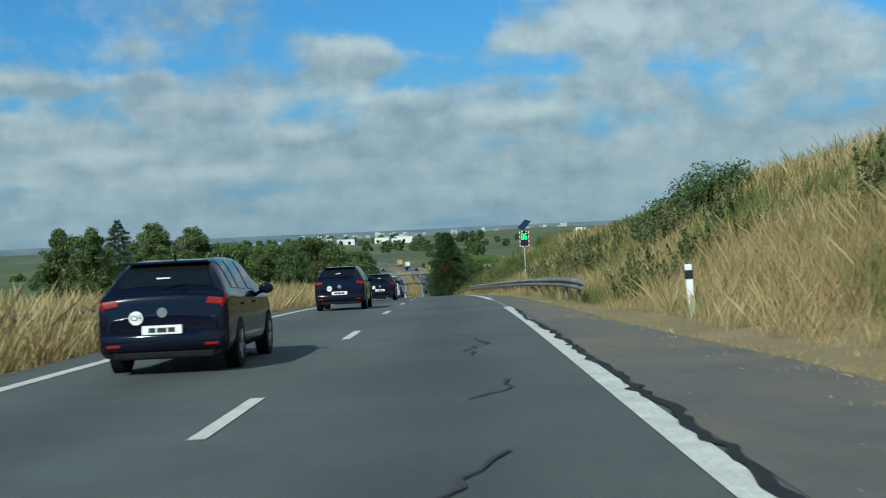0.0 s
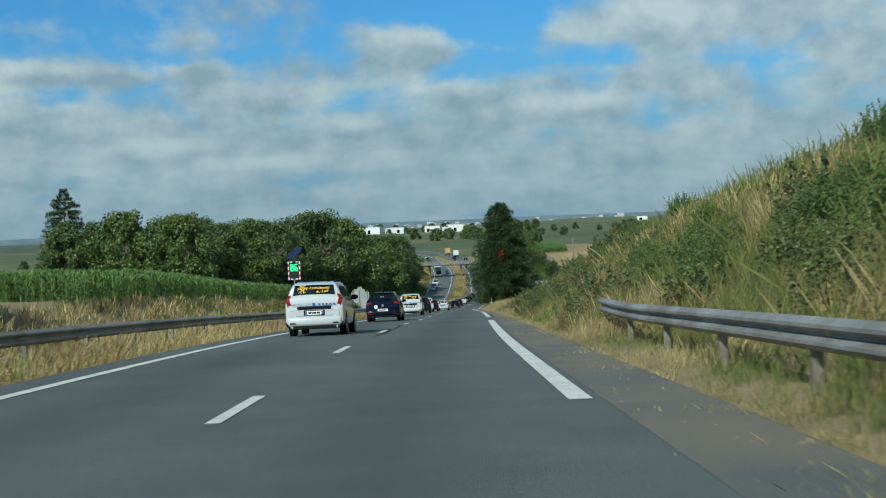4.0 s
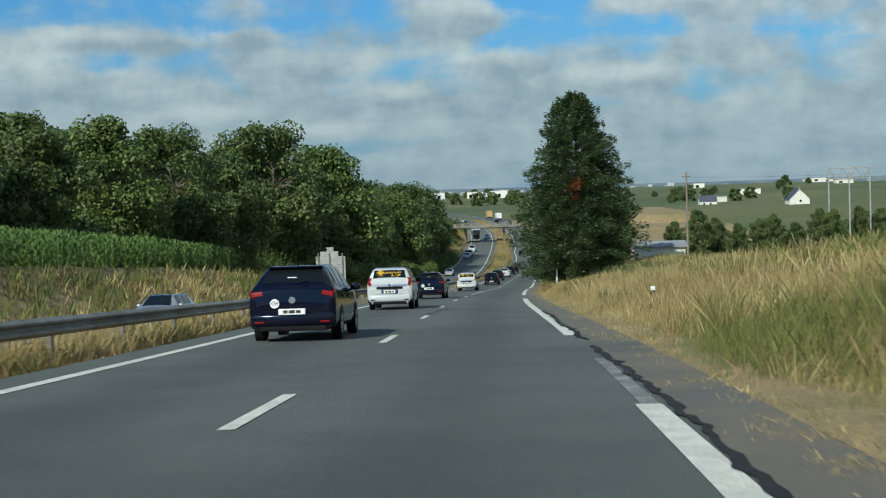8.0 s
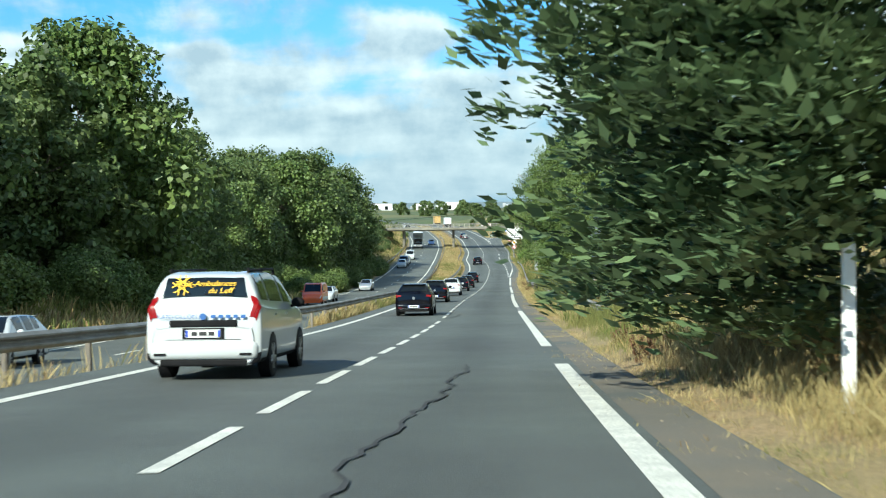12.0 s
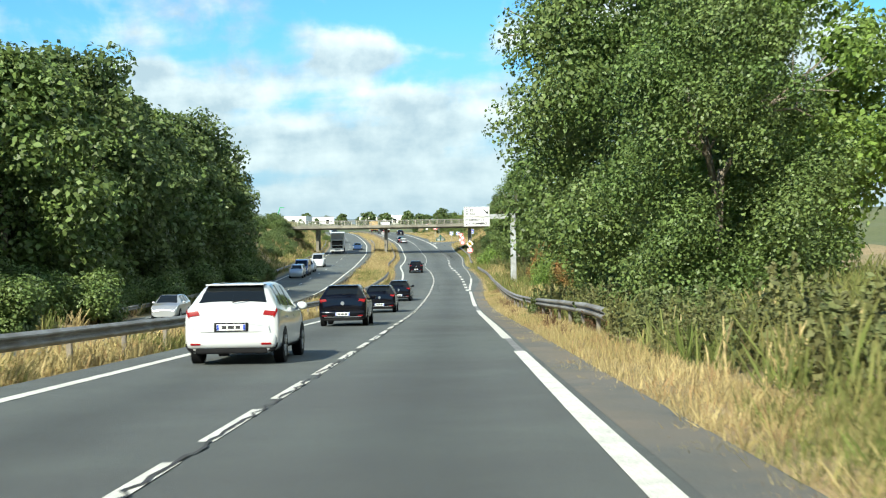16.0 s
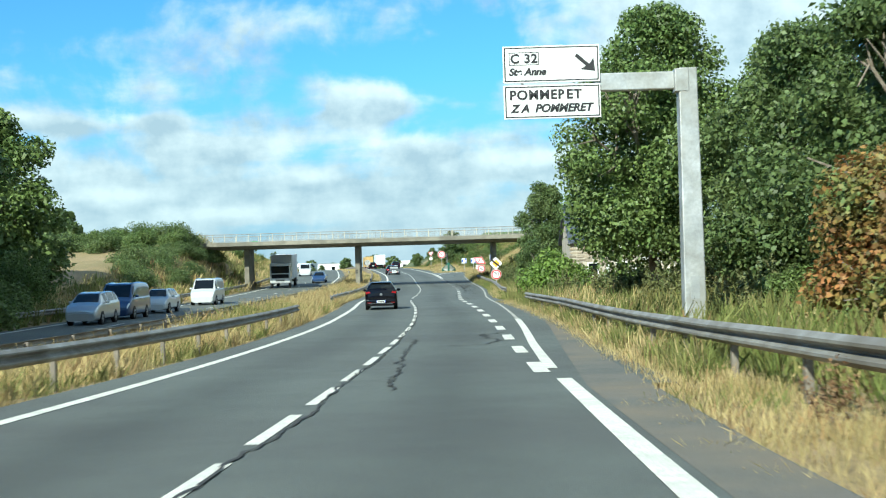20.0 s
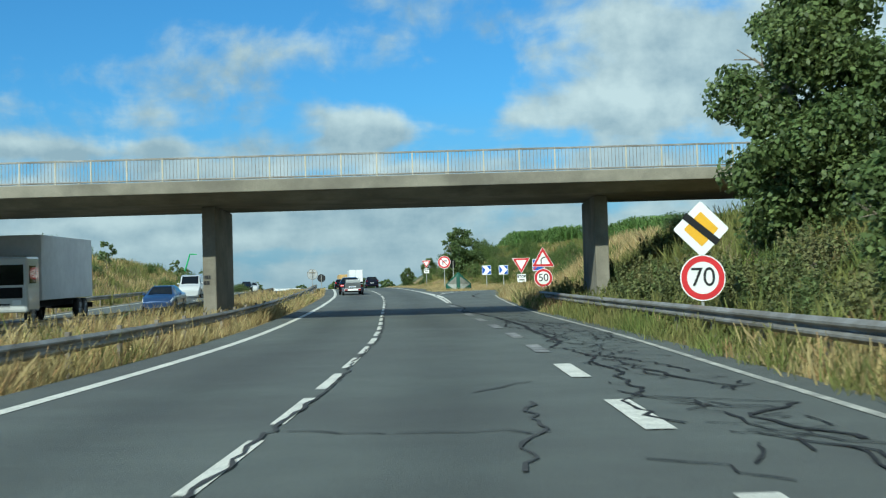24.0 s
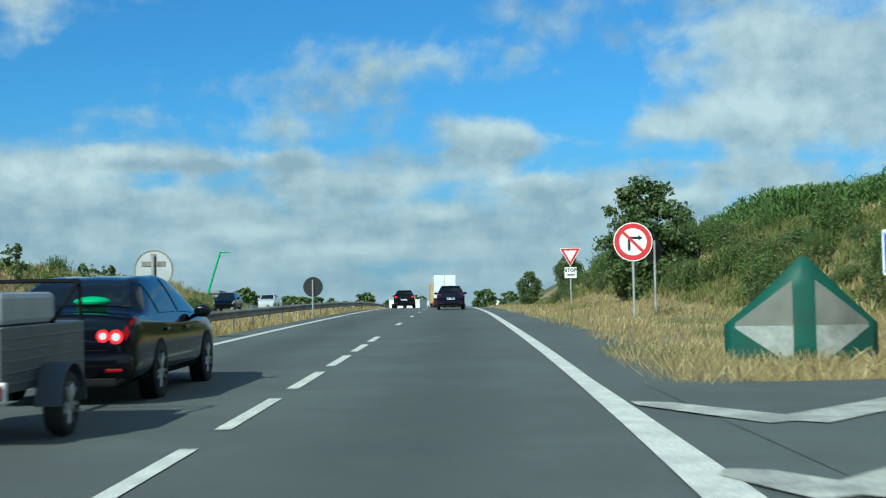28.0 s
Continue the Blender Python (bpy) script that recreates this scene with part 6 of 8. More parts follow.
def patch(name, g, n, i0, i1, j0, j1, mat, parent, sides=(1, -1), lift=0.008, label=""):
    """A panel cut from the skin between stations i and ring places j, laid just proud of it."""
    a, b, c, d = (int(round(v * SUB)) for v in (i0, i1, j0, j1))
    made = []
    for s in sides:
        q = (g + n * lift)[a : b + 1, c : d + 1].copy()
        q[..., 0] *= s
        ni, nj = q.shape[:2]
        faces = [(i * nj + j, i * nj + j + 1, (i + 1) * nj + j + 1, (i + 1) * nj + j) for i in range(ni - 1) for j in range(nj - 1)]
        ob = new(name, mesh_of(name, q.reshape(-1, 3), faces, mat, True))
        ob.parent = parent
        tagged(ob, label)
        made.append(ob)
    return made


def wheel(parent, x, y, r, w=0.2):
    root_bm = bmesh.new()
    n = 28
    prof = [(r * 0.69, -w / 2), (r * 0.93, -w / 2), (r, -w / 2 + 0.03), (r, w / 2 - 0.03), (r * 0.95, w / 2), (r * 0.70, w / 2)]
    rings = [[root_bm.verts.new((dx, p * math.cos(2 * math.pi * k / n), p * math.sin(2 * math.pi * k / n))) for p, dx in prof] for k in range(n)]
    for k in range(n):
        for m in range(len(prof) - 1):
            root_bm.faces.new((rings[k][m], rings[k][m + 1], rings[(k + 1) % n][m + 1], rings[(k + 1) % n][m]))
    tyre = part("wheel", root_bm, RUBBER, parent, smooth=True)
    tyre.location = (x, y, r)
    s = 1 if x > 0 else -1
    bm = bmesh.new()
    tube(bm, (s * (w / 2 - 0.05), 0, 0), (s * (w / 2 - 0.035), 0, 0), r * 0.69, r * 0.69, 24)
    part("brake_disc", bm, STEEL_DARK, tyre)
    bm = bmesh.new()
    for k in range(10):
        a = 2 * math.pi * (k + (0.18 if k % 2 else -0.18)) / 10
        tube(bm, (s * w / 2 - s * 0.02, 0, 0), (s * w / 2 - s * 0.014, r * 0.64 * math.cos(a), r * 0.64 * math.sin(a)), 0.03, 0.022, 6)
    outer = [bm.verts.new((s * w / 2 - s * 0.01, r * q * math.cos(2 * math.pi * k / 28), r * q * math.sin(2 * math.pi * k / 28))) for k in range(28) for q in (0.63, 0.71)]
    for k in range(28):
        bm.faces.new((outer[2 * k], outer[2 * k + 1], outer[(2 * k + 3) % 56], outer[(2 * k + 2) % 56]))
    tube(bm, (s * (w / 2 - 0.03), 0, 0), (s * (w / 2 - 0.004), 0, 0), r * 0.17, r * 0.15, 12)
    part("rim", bm, ALLOY, tyre)
    return tyre


def car(name, shape, paint, label, m, group="", plate_x=0.0, plate_z=0.62, lit=False, rails=False, wiper=True, blue=True):
    root = thing(name, label, "car", m, group)
    g, n = skin_grid(shape)
    ni, nj = g.shape[:2]
    both = np.concatenate([g, g[:, ::-1][:, 1:] * np.array([-1, 1, 1])], 1)
    mj = both.shape[1]
    faces = [(i * mj + j, i * mj + j + 1, (i + 1) * mj + j + 1, (i + 1) * mj + j) for i in range(ni - 1) for j in range(mj - 1)]
    faces += [tuple(range(mj)), tuple((ni - 1) * mj + j for j in reversed(range(mj)))]
    faces += [(i * mj, (i + 1) * mj, (i + 1) * mj + mj - 1, i * mj + mj - 1) for i in range(ni - 1)]
    me = mesh_of("body", both.reshape(-1, 3), faces, paint, True)
    for k in (0, 1):
        me.polygons[(ni - 1) * (mj - 1) + k].use_smooth = False
    body = new("body", me)
    body.parent = root
    sides, rear, front = GLASS[shape]
    for a, b in sides:
        patch("side_window", g, n, a, b, 4.1, 4.92, CAR_GLASS, body)
    for a, b, nm in ((rear[0], rear[1], "rear_window"), (front[0], front[1], "windscreen")):
        patch(nm, g, n, a, b, 5.3, 7.0, CAR_GLASS, body)
    a, b, c, d = LAMPS[shape]
    patch("tail_lamp", g, n, a, b, c, d, LAMP_LIT if lit else LAMP_RED, body, lift=0.012)
    if shape in ("hatch", "sedan"):
        patch("tail_lamp_side", g, n, 0.94, 1.6, 3.55, 3.98, LAMP_LIT if lit else LAMP_RED, body, lift=0.012)
    patch("headlamp", g, n, 8.2, 9.2, 3.1, 4.0, LAMP_CLEAR, body, lift=0.01)
    patch("bumper_trim", g, n, 0.15, 1.2, 0.3, 1.3, PLASTIC, body, lift=0.012)
    patch("sill", g, n, 2.5, 7.5, 0.3, 1.0, PLASTIC, body, lift=0.006)
    yr = SHAPES[shape][0][0]
    half = SHAPES[shape][4][1]
    low = 0.12 if shape == "van" else 0.0
    bm = bmesh.new()
    box(bm, -half + 0.04, half - 0.04, yr - 0.055, yr + 0.4, 0.29, 0.57 + low, 0.085)
    part("rear_bumper", bm, paint, body, smooth=True)
    bm = bmesh.new()
    box(bm, -half + 0.2, half - 0.2, yr - 0.01, yr + 0.3, 0.2, 0.31, 0.03)
    part("valance", bm, PLASTIC, body)
    for sx in (-1, 1):
        bm = bmesh.new()
        box(bm, sx * (half - 0.22) - 0.09, sx * (half - 0.22) + 0.09, yr - 0.064, yr, 0.36, 0.395, 0.006)
        part("reflector", bm, PLASTIC if shape == "estate" else LAMP_RED, body)
    if plate_z > 0.56:
        bm = bmesh.new()
        box(bm, plate_x - 0.31, plate_x + 0.31, yr - 0.012, yr + 0.02, plate_z - 0.02, plate_z + 0.14, 0.008)
        part("plate_recess", bm, PLASTIC, body)
    bm = bmesh.new()
    box(bm, -half + 0.3, half - 0.3, yr - 0.004, yr + 0.02, 0.585 + low, 0.592 + low)
    part("tailgate_gap", bm, PLASTIC, body)
    yr -= 0.04 if plate_z < 0.56 else 0.0
    bm = bmesh.new()
    box(bm, plate_x - 0.26, plate_x + 0.26, yr - 0.03, yr + 0.05, plate_z, plate_z + 0.115, 0.006)
    p = part("number_plate", bm, PLATE, body)
    strokes(p, [((plate_x - 0.17, plate_z + 0.057), (plate_x - 0.08, plate_z + 0.057)), ((plate_x - 0.06, plate_z + 0.057), (plate_x + 0.06, plate_z + 0.057)), ((plate_x + 0.08, plate_z + 0.057), (plate_x + 0.17, plate_z + 0.057))], 0.06, INK, yr - 0.034, "plate_bars")
    if blue:
        for sx in (-1, 1):
            strokes(p, [((plate_x + sx * 0.235, plate_z + 0.008), (plate_x + sx * 0.235, plate_z + 0.107))], 0.04, PLATE_BLUE, yr - 0.034, "blue_band")
    yr = SHAPES[shape][0][0]
    w = SHAPES[shape][4][1]
    wb = 1.3 if shape != "van" else 1.5
    r = 0.315 if shape != "van" else 0.34
    for sx in (1, -1):
        for y in (-wb, wb):
            bm = bmesh.new()
            tube(bm, (sx * (w * 0.80), y, r + 0.01), (sx * (w + 0.002), y, r + 0.01), r + 0.035, r + 0.035, 32)
            part("wheel_arch", bm, PLASTIC, body)
            wheel(root, sx * (w - 0.092), y, r)
        bm = bmesh.new()
        bmesh.ops.create_uvsphere(bm, u_segments=12, v_segments=8, radius=1.0)
        bmesh.ops.scale(bm, vec=(0.115, 0.075, 0.08), verts=bm.verts)
        for vtx in bm.verts:
            vtx.co.y = max(vtx.co.y, -0.045)
        my, mz = 0.62 if shape != "van" else 1.2, SHAPES[shape][5][2] + 0.05
        bmesh.ops.translate(bm, vec=(sx * (w + 0.08), my, mz), verts=bm.verts)
        tube(bm, (sx * (w - 0.06), my + 0.02, mz - 0.07), (sx * (w + 0.07), my + 0.01, mz - 0.03), 0.025, 0.02, 6)
        part("door_mirror", bm, paint if rails is False else PLASTIC, body, smooth=True)
        for y in (0.55, -0.42):
            bm = bmesh.new()
            box(bm, sx * w - 0.02, sx * w + 0.02, y - 0.62, y - 0.47, SHAPES[shape][5][2] - 0.14, SHAPES[shape][5][2] - 0.11, 0.006)
            part("door_handle", bm, paint, body)
    if wiper and shape in ("hatch", "estate"):
        zz = SHAPES[shape][2][4]
        bm = bmesh.new()
        tube(bm, (0, yr + 0.11, zz + 0.04), (0.3, yr + 0.16, zz + 0.09), 0.012, 0.008, 6)
        part("rear_wiper", bm, PLASTIC, body)
    if shape == "hatch":
        bm = bmesh.new()
        box(bm, -0.54, 0.54, -1.78, -1.5, 1.43, 1.46, 0.012)
        part("roof_spoiler", bm, paint, body)
    if rails:
        for sx in (1, -1):
            bm = bmesh.new()
            tube(bm, (sx * 0.58, -1.85, 1.6), (sx * 0.56, 0.3, 1.66), 0.022, 0.022, 8)
            for y in (-1.8, -0.8, 0.25):
                tube(bm, (sx * 0.58, y, 1.57), (sx * 0.575, y, 1.64), 0.025, 0.025, 6)
            part("roof_rail", bm, PLASTIC, body)
    return root, body


def on_lane(u, y, turn=0.0, centre=road_x, height=road_z, back=False):
    x = float(centre(y)) + u
    slope = math.degrees(math.atan2(float(height(y + 1) - height(y - 1)), 2.0))
    head = -math.degrees(math.atan2(float(centre(y + 3) - centre(y - 3)), 6.0))
    if back:
        return pose(x, y, float(height(y)) + 0.008, -slope, 0, head + 180 + turn)
    return pose(x, y, float(height(y)) + 0.008, slope, 0, head + turn)


def disc(parent, x, z, r, y, mat, name):
    bm = bmesh.new()
    plate(bm, circle(r, 28, x, z), y, 0.01)
    return part(name, bm, mat, parent)


navy, body = car("car", "hatch", CAR_NAVY, "dark navy hatchback with a white round sticker on the tailgate", on_lane(-1.78, 18.5), blue=False, plate_z=0.52)
disc(body, 0.0, 0.80, 0.065, -2.185, ALLOY, "emblem")
st = disc(body, -0.34, 0.74, 0.09, -2.185, SIGN_WHITE, "sticker")
lettering("CH", 0.1, st, INK, -0.34, 0.74, -2.19, name="letters")
bm = bmesh.new()
box(bm, -0.12, 0.06, -1.9, -1.87, 1.19, 1.25)
part("window_sticker", bm, SIGN_WHITE, body)
bm = bmesh.new()
tube(bm, (0, -1.25, 1.47), (0, -1.32, 1.6), 0.02, 0.006, 6)
part("aerial", bm, PLASTIC, body)

estate, body = car("estate_car", "estate", CAR_WHITE, "white estate ambulance-taxi with yellow tailgate lettering and roof rails", on_lane(-1.84, 128.2), rails=True, plate_z=0.62)
bm = bmesh.new()
box(bm, -0.5, 0.5, -2.275, -2.2, 0.775, 0.875, 0.02)
part("tailgate_strip", bm, PLASTIC, body)
lettering("LANVOLLON", 0.088, body, DECAL_BLUE, -0.66, 0.925, -2.285, "LEFT", wide=1.15)
disc(body, 0.0, 0.925, 0.05, -2.288, DECAL_BLUE, "round_mark")
strokes(body, [((0.12 + 0.11 * k, 0.925), (0.19 + 0.11 * k, 0.925)) for k in range(5)], 0.05, DECAL_BLUE, -2.285, "blue_bars")


def on_rear_window(pts, mat, name):
    """Flat marks on the sloping rear window: x and height to the glass's plane."""
    ya, za, yb, zb2 = -2.155, 1.208, -1.985, 1.526
    bm = bmesh.new()
    for quad in pts:
        vs = []
        for x, z in quad:
            s = (z - za) / (zb2 - za)
            vs.append(bm.verts.new((x, ya + (yb - ya) * s - 0.065, z)))
        bm.faces.new(vs)
    part(name, bm, mat, body)


star = []
for k in range(3):
    a = math.pi * k / 3 + math.pi / 2
    d, q = (math.cos(a), math.sin(a)), (-math.sin(a), math.cos(a))
    for s0, s1 in ((0.0, 1.0),):
        for e in (-1, 1):
            star.append([(-0.34 + d[0] * 0.15 + q[0] * 0.05 * e, 1.39 + d[1] * 0.15 + q[1] * 0.05 * e), (-0.34 - d[0] * 0.15 + q[0] * 0.05 * e, 1.39 - d[1] * 0.15 + q[1] * 0.05 * e), (-0.34 - d[0] * 0.15 + q[0] * 0.035 * e, 1.39 - d[1] * 0.15 + q[1] * 0.035 * e), (-0.34 + d[0] * 0.15 + q[0] * 0.035 * e, 1.39 + d[1] * 0.15 + q[1] * 0.035 * e)])
on_rear_window(star, DECAL_YELLOW, "yellow_star")
for words, size, x, z in (("Taxis-Ambulances", 0.125, 0.0, 1.405), ("du Leff", 0.13, 0.24, 1.3)):
    made = lettering(words, size, body, DECAL_YELLOW, x, z, 0, slant=0.2, name="yellow_lettering")
    made.matrix_basis = pose(x, -2.155 + 0.17 * (z - 1.208) / 0.318 - 0.085, z, 61.5, 0, 0)

golf, body = car("car", "hatch", CAR_BLACK, "black hatchback with red tail lamps and a chrome bumper line", on_lane(-1.5, 334.8), plate_z=0.38)
disc(body, 0.0, 0.82, 0.07, -2.185, ALLOY, "emblem")
strokes(body, [((-0.66, 0.335), (0.66, 0.335))], 0.018, ALLOY, -2.232, "chrome_line")
sedan, body = car("car", "sedan", CAR_BLACK, "black saloon towing a small trailer", on_lane(-2.3, 651.3), plate_z=0.6)
for k, (x, z, r) in enumerate(((0.56, 0.80, 0.062), (0.70, 0.79, 0.07))):
    for s in (1, -1):
        disc(body, s * x, z - 0.06, r + 0.008, -2.40, LAMP_LIT, "lamp_ring")
        disc(body, s * x, z - 0.06, r * 0.62, -2.405, LAMP_CLEAR, "lamp_lens")
strokes(body, [((-0.75, 0.5), (0.75, 0.5))], 0.025, ALLOY, -2.385, "chrome_line")
bm = bmesh.new()
bmesh.ops.create_uvsphere(bm, u_segments=14, v_segments=8, radius=0.25)
bmesh.ops.scale(bm, vec=(0.85, 0.5, 0.24), verts=bm.verts)
bmesh.ops.translate(bm, vec=(0.2, -1.55, 1.1), verts=bm.verts)
part("rear_shelf_cloth", bm, CLOTH_GREEN, body, "bright green cloth behind the rear window")


def trailer():
    root = thing("car_trailer", "small grey box trailer with mesh front and red lamps", "trailer", on_lane(-2.1, 646.4))
    bm = bmesh.new()
    box(bm, -0.62, 0.62, -1.05, 1.05, 0.42, 0.95, 0.015)
    b = part("tub", bm, TRAILER, root)
    for k in range(5):
        for sx in (-1, 1):
            bm = bmesh.new()
            box(bm, sx * 0.622 - 0.008, sx * 0.622 + 0.008, -1.0, 1.0, 0.48 + 0.09 * k, 0.5 + 0.09 * k, 0.003)
            part("side_rib", bm, TRAILER, b)
    bm = bmesh.new()
    for x in (-0.6, 0.6):
        tube(bm, (x, 0.2, 0.95), (x, 0.95, 1.32), 0.02, 0.02, 6)
        tube(bm, (x, 1.03, 0.95), (x, 0.95, 1.32), 0.02, 0.02, 6)
    tube(bm, (-0.6, 0.95, 1.32), (0.6, 0.95, 1.32), 0.02, 0.02, 6)
    part("mesh_frame", bm, PLASTIC, root)
    bm = bmesh.new()
    box(bm, -0.55, 0.6, -0.98, 0.3, 0.95, 1.22, 0.05)
    part("load", bm, SIGN_BACK, root)
    bm = bmesh.new()
    box(bm, -0.66, 0.66, -1.1, -1.04, 0.36, 0.52, 0.01)
    part("lamp_bar", bm, SIGN_WHITE, root)
    for sx in (-1, 1):
        bm = bmesh.new()
        box(bm, sx * 0.52 - 0.12, sx * 0.52 + 0.12, -1.13, -1.09, 0.38, 0.5, 0.008)
        part("tail_lamp", bm, LAMP_RED, root)
        wheel(root, sx * 0.76, -0.05, 0.27, 0.16)
        bm = bmesh.new()
        n = 10
        for k in range(n):
            a0, a1 = math.pi * k / n, math.pi * (k + 1) / n
            vs = [bm.verts.new((sx * x, -0.05 + 0.34 * math.cos(a), 0.27 + 0.34 * math.sin(a))) for x, a in ((0.65, a0), (0.87, a0), (0.87, a1), (0.65, a1))]
            bm.faces.new(vs)
        bmesh.ops.remove_doubles(bm, verts=bm.verts, dist=0.001)
        mg = part("mudguard", bm, TRAILER_DARK, root)
        mg.modifiers.new("thickness", "SOLIDIFY").thickness = 0.012
    bm = bmesh.new()
    tube(bm, (0, 1.0, 0.42), (0, 2.35, 0.42), 0.035, 0.035, 8)
    part("drawbar", bm, STEEL, root)
    bm = bmesh.new()
    box(bm, -0.3, 0.22, -1.112, -1.102, 0.62, 0.73)
    part("number_plate", bm, PLATE, root)
    bm = bmesh.new()
    box(bm, -0.24, 0.16, -1.118, -1.113, 0.65, 0.7)
    part("plate_bars", bm, DECAL_BLUE, root)


TRAILER = material("trailer_sheet", (0.13, 0.14, 0.145), (0.1, 0.105, 0.11), 2.0, 0.45, 0.5, fine=0.1)
TRAILER_DARK = material("mudguard_plastic", (0.07, 0.08, 0.1), None, 2.0, 0.4, fine=0.1)
trailer()
# more of the queue in the fast lane: the same cars, further along
white_hatch, body = car("car", "hatch", CAR_WHITE, "white hatchback in the fast lane", on_lane(-1.85, 386.5))
for ob, y in ((navy, 45.0), (navy, 72.0), (navy, 155.0), (estate, 184.0), (navy, 208.0), (estate, 231.5), (navy, 255.0), (estate, 295.0), (golf, 362.0), (golf, 409.0), (golf, 432.0), (golf, 455.0), (golf, 522.0)):
    made = copy_thing(ob, pose(0, y, 0))
    made.matrix_basis = on_lane(-1.85, y)
# cars ahead, beyond the end of the drive
ahead1, body = car("car", "hatch", CAR_BLACK, "distant dark hatchback in the fast lane", on_lane(-1.9, 741), group="cars ahead", lit=True)
ahead2, body = car("car", "hatch", CAR_NAVY, "distant dark hatchback in the slow lane", on_lane(1.75, 716), group="cars ahead")


def lorry(name, label, m, box_mat, h=3.6, length=8.0, cab=True):
    root = thing(name, label, "lorry", m)
    bm = bmesh.new()
    box(bm, -1.22, 1.22, -length / 2, length / 2, 1.05, h, 0.03)
    cargo = part("cargo_box", bm, box_mat, root)
    bm = bmesh.new()
    for sx in (-1.215, -0.02, 1.175):
        box(bm, sx, sx + 0.04, -length / 2 - 0.02, -length / 2 + 0.01, 1.1, h - 0.05)
    part("door_posts", bm, SIGN_BACK, cargo)
    bm = bmesh.new()
    box(bm, -0.5, 0.5, -length / 2, length / 2 + 2.2, 0.7, 1.0, 0.02)
    part("chassis", bm, PLASTIC, root)
    bm = bmesh.new()
    box(bm, -1.2, 1.2, -length / 2 - 0.1, -length / 2, 0.5, 0.75, 0.02)
    part("rear_bumper", bm, PLASTIC, root)
    for sx in (-0.95, 0.95):
        bm = bmesh.new()
        box(bm, sx - 0.18, sx + 0.18, -length / 2 - 0.13, -length / 2 - 0.09, 0.56, 0.7, 0.01)
        part("tail_lamp", bm, LAMP_RED, root)
    bm = bmesh.new()
    box(bm, -1.2, 1.2, length / 2 + 0.25, length / 2 + 2.2, 0.6, 2.95, 0.12)
    c = part("cab", bm, CAR_WHITE, root)
    bm = bmesh.new()
    box(bm, -1.05, 1.05, length / 2 + 2.19, length / 2 + 2.215, 1.75, 2.6, 0.01)
    part("windscreen", bm, CAR_GLASS, c)
    for sx in (-1, 1):
        bm = bmesh.new()
        box(bm, sx * 1.19, sx * 1.215, length / 2 + 0.9, length / 2 + 1.9, 1.8, 2.55, 0.005)
        part("side_window", bm, CAR_GLASS, c)
        bm = bmesh.new()
        box(bm, sx * 0.75 - 0.18, sx * 0.75 + 0.18, length / 2 + 2.19, length / 2 + 2.22, 0.9, 1.12, 0.02)
        part("headlamp", bm, LAMP_CLEAR, c)
        for y in (-length / 2 + 1.4, -length / 2 + 2.5, length / 2 + 1.3):
            wheel(root, sx * 1.05, y, 0.5, 0.28)
    bm = bmesh.new()
    box(bm, -1.0, 1.0, length / 2 + 2.2, length / 2 + 2.23, 1.2, 1.65, 0.01)
    part("grille", bm, PLASTIC, c)
    return root


lorry("lorry", "white box lorry far ahead in the slow lane", on_lane(1.8, 775), SHED_WHITE, 3.5, 7.0)
lorry("straw_lorry", "lorry with a tall load of straw bales", on_lane(1.8, 826), STRAWBALE, 4.0, 9.0)
lorry("lorry", "white articulated lorry on the oncoming carriageway", on_lane(-1.8, 606, centre=opp_x, height=opp_z, back=True), SHED_WHITE, 3.9, 9.5)
ONCOMING = [("van", "van", CAR_ORANGE, "orange and white ambulance van", -1.8, 389), ("car", "hatch", CAR_WHITE, "white hatchback in the oncoming traffic", -1.8, 399), ("car", "estate", CAR_SILVER, "silver estate in the oncoming traffic", -1.8, 516),
            ("van", "van", CAR_BLUE, "dark blue van in the oncoming traffic", -1.8, 522.5), ("car", "hatch", CAR_WHITE, "white hatchback in the oncoming queue", -1.8, 532), ("van", "van", CAR_WHITE, "white van in the oncoming queue", -1.8, 549),
            ("car", "sedan", CAR_BLUE, "dark saloon in the oncoming fast lane", 1.8, 618), ("van", "van", CAR_WHITE, "white van beyond the bridge in the oncoming traffic", -1.8, 657), ("car", "hatch", CAR_SILVER, "silver hatchback in the oncoming traffic", -1.8, 440), ("car", "hatch", CAR_WHITE, "white hatchback by the oncoming verge", -1.8, 311),
            ("car", "estate", CAR_BLUE, "dark blue estate on the oncoming carriageway", 1.0, 292), ("van", "van", CAR_WHITE, "white van on the oncoming carriageway", -1.8, 276), ("car", "hatch", CAR_SILVER, "silver car on the oncoming carriageway", -1.8, 236),
            ("car", "hatch", CAR_BLACK, "black hatchback far off in the oncoming traffic", -1.8, 735), ("car", "estate", CAR_WHITE, "white estate far off in the oncoming traffic", -1.8, 760)]
for nm, shape, paint, label, u, y in ONCOMING:
    ob, body = car(nm, shape, paint, label, on_lane(u, y, centre=opp_x, height=opp_z, back=True), group="oncoming traffic")
    if paint == CAR_ORANGE:
        bm = bmesh.new()
        box(bm, -0.97, 0.97, -2.3, 1.9, 0.45, 0.75, 0.03)
        part("white_band", bm, CAR_WHITE, body)


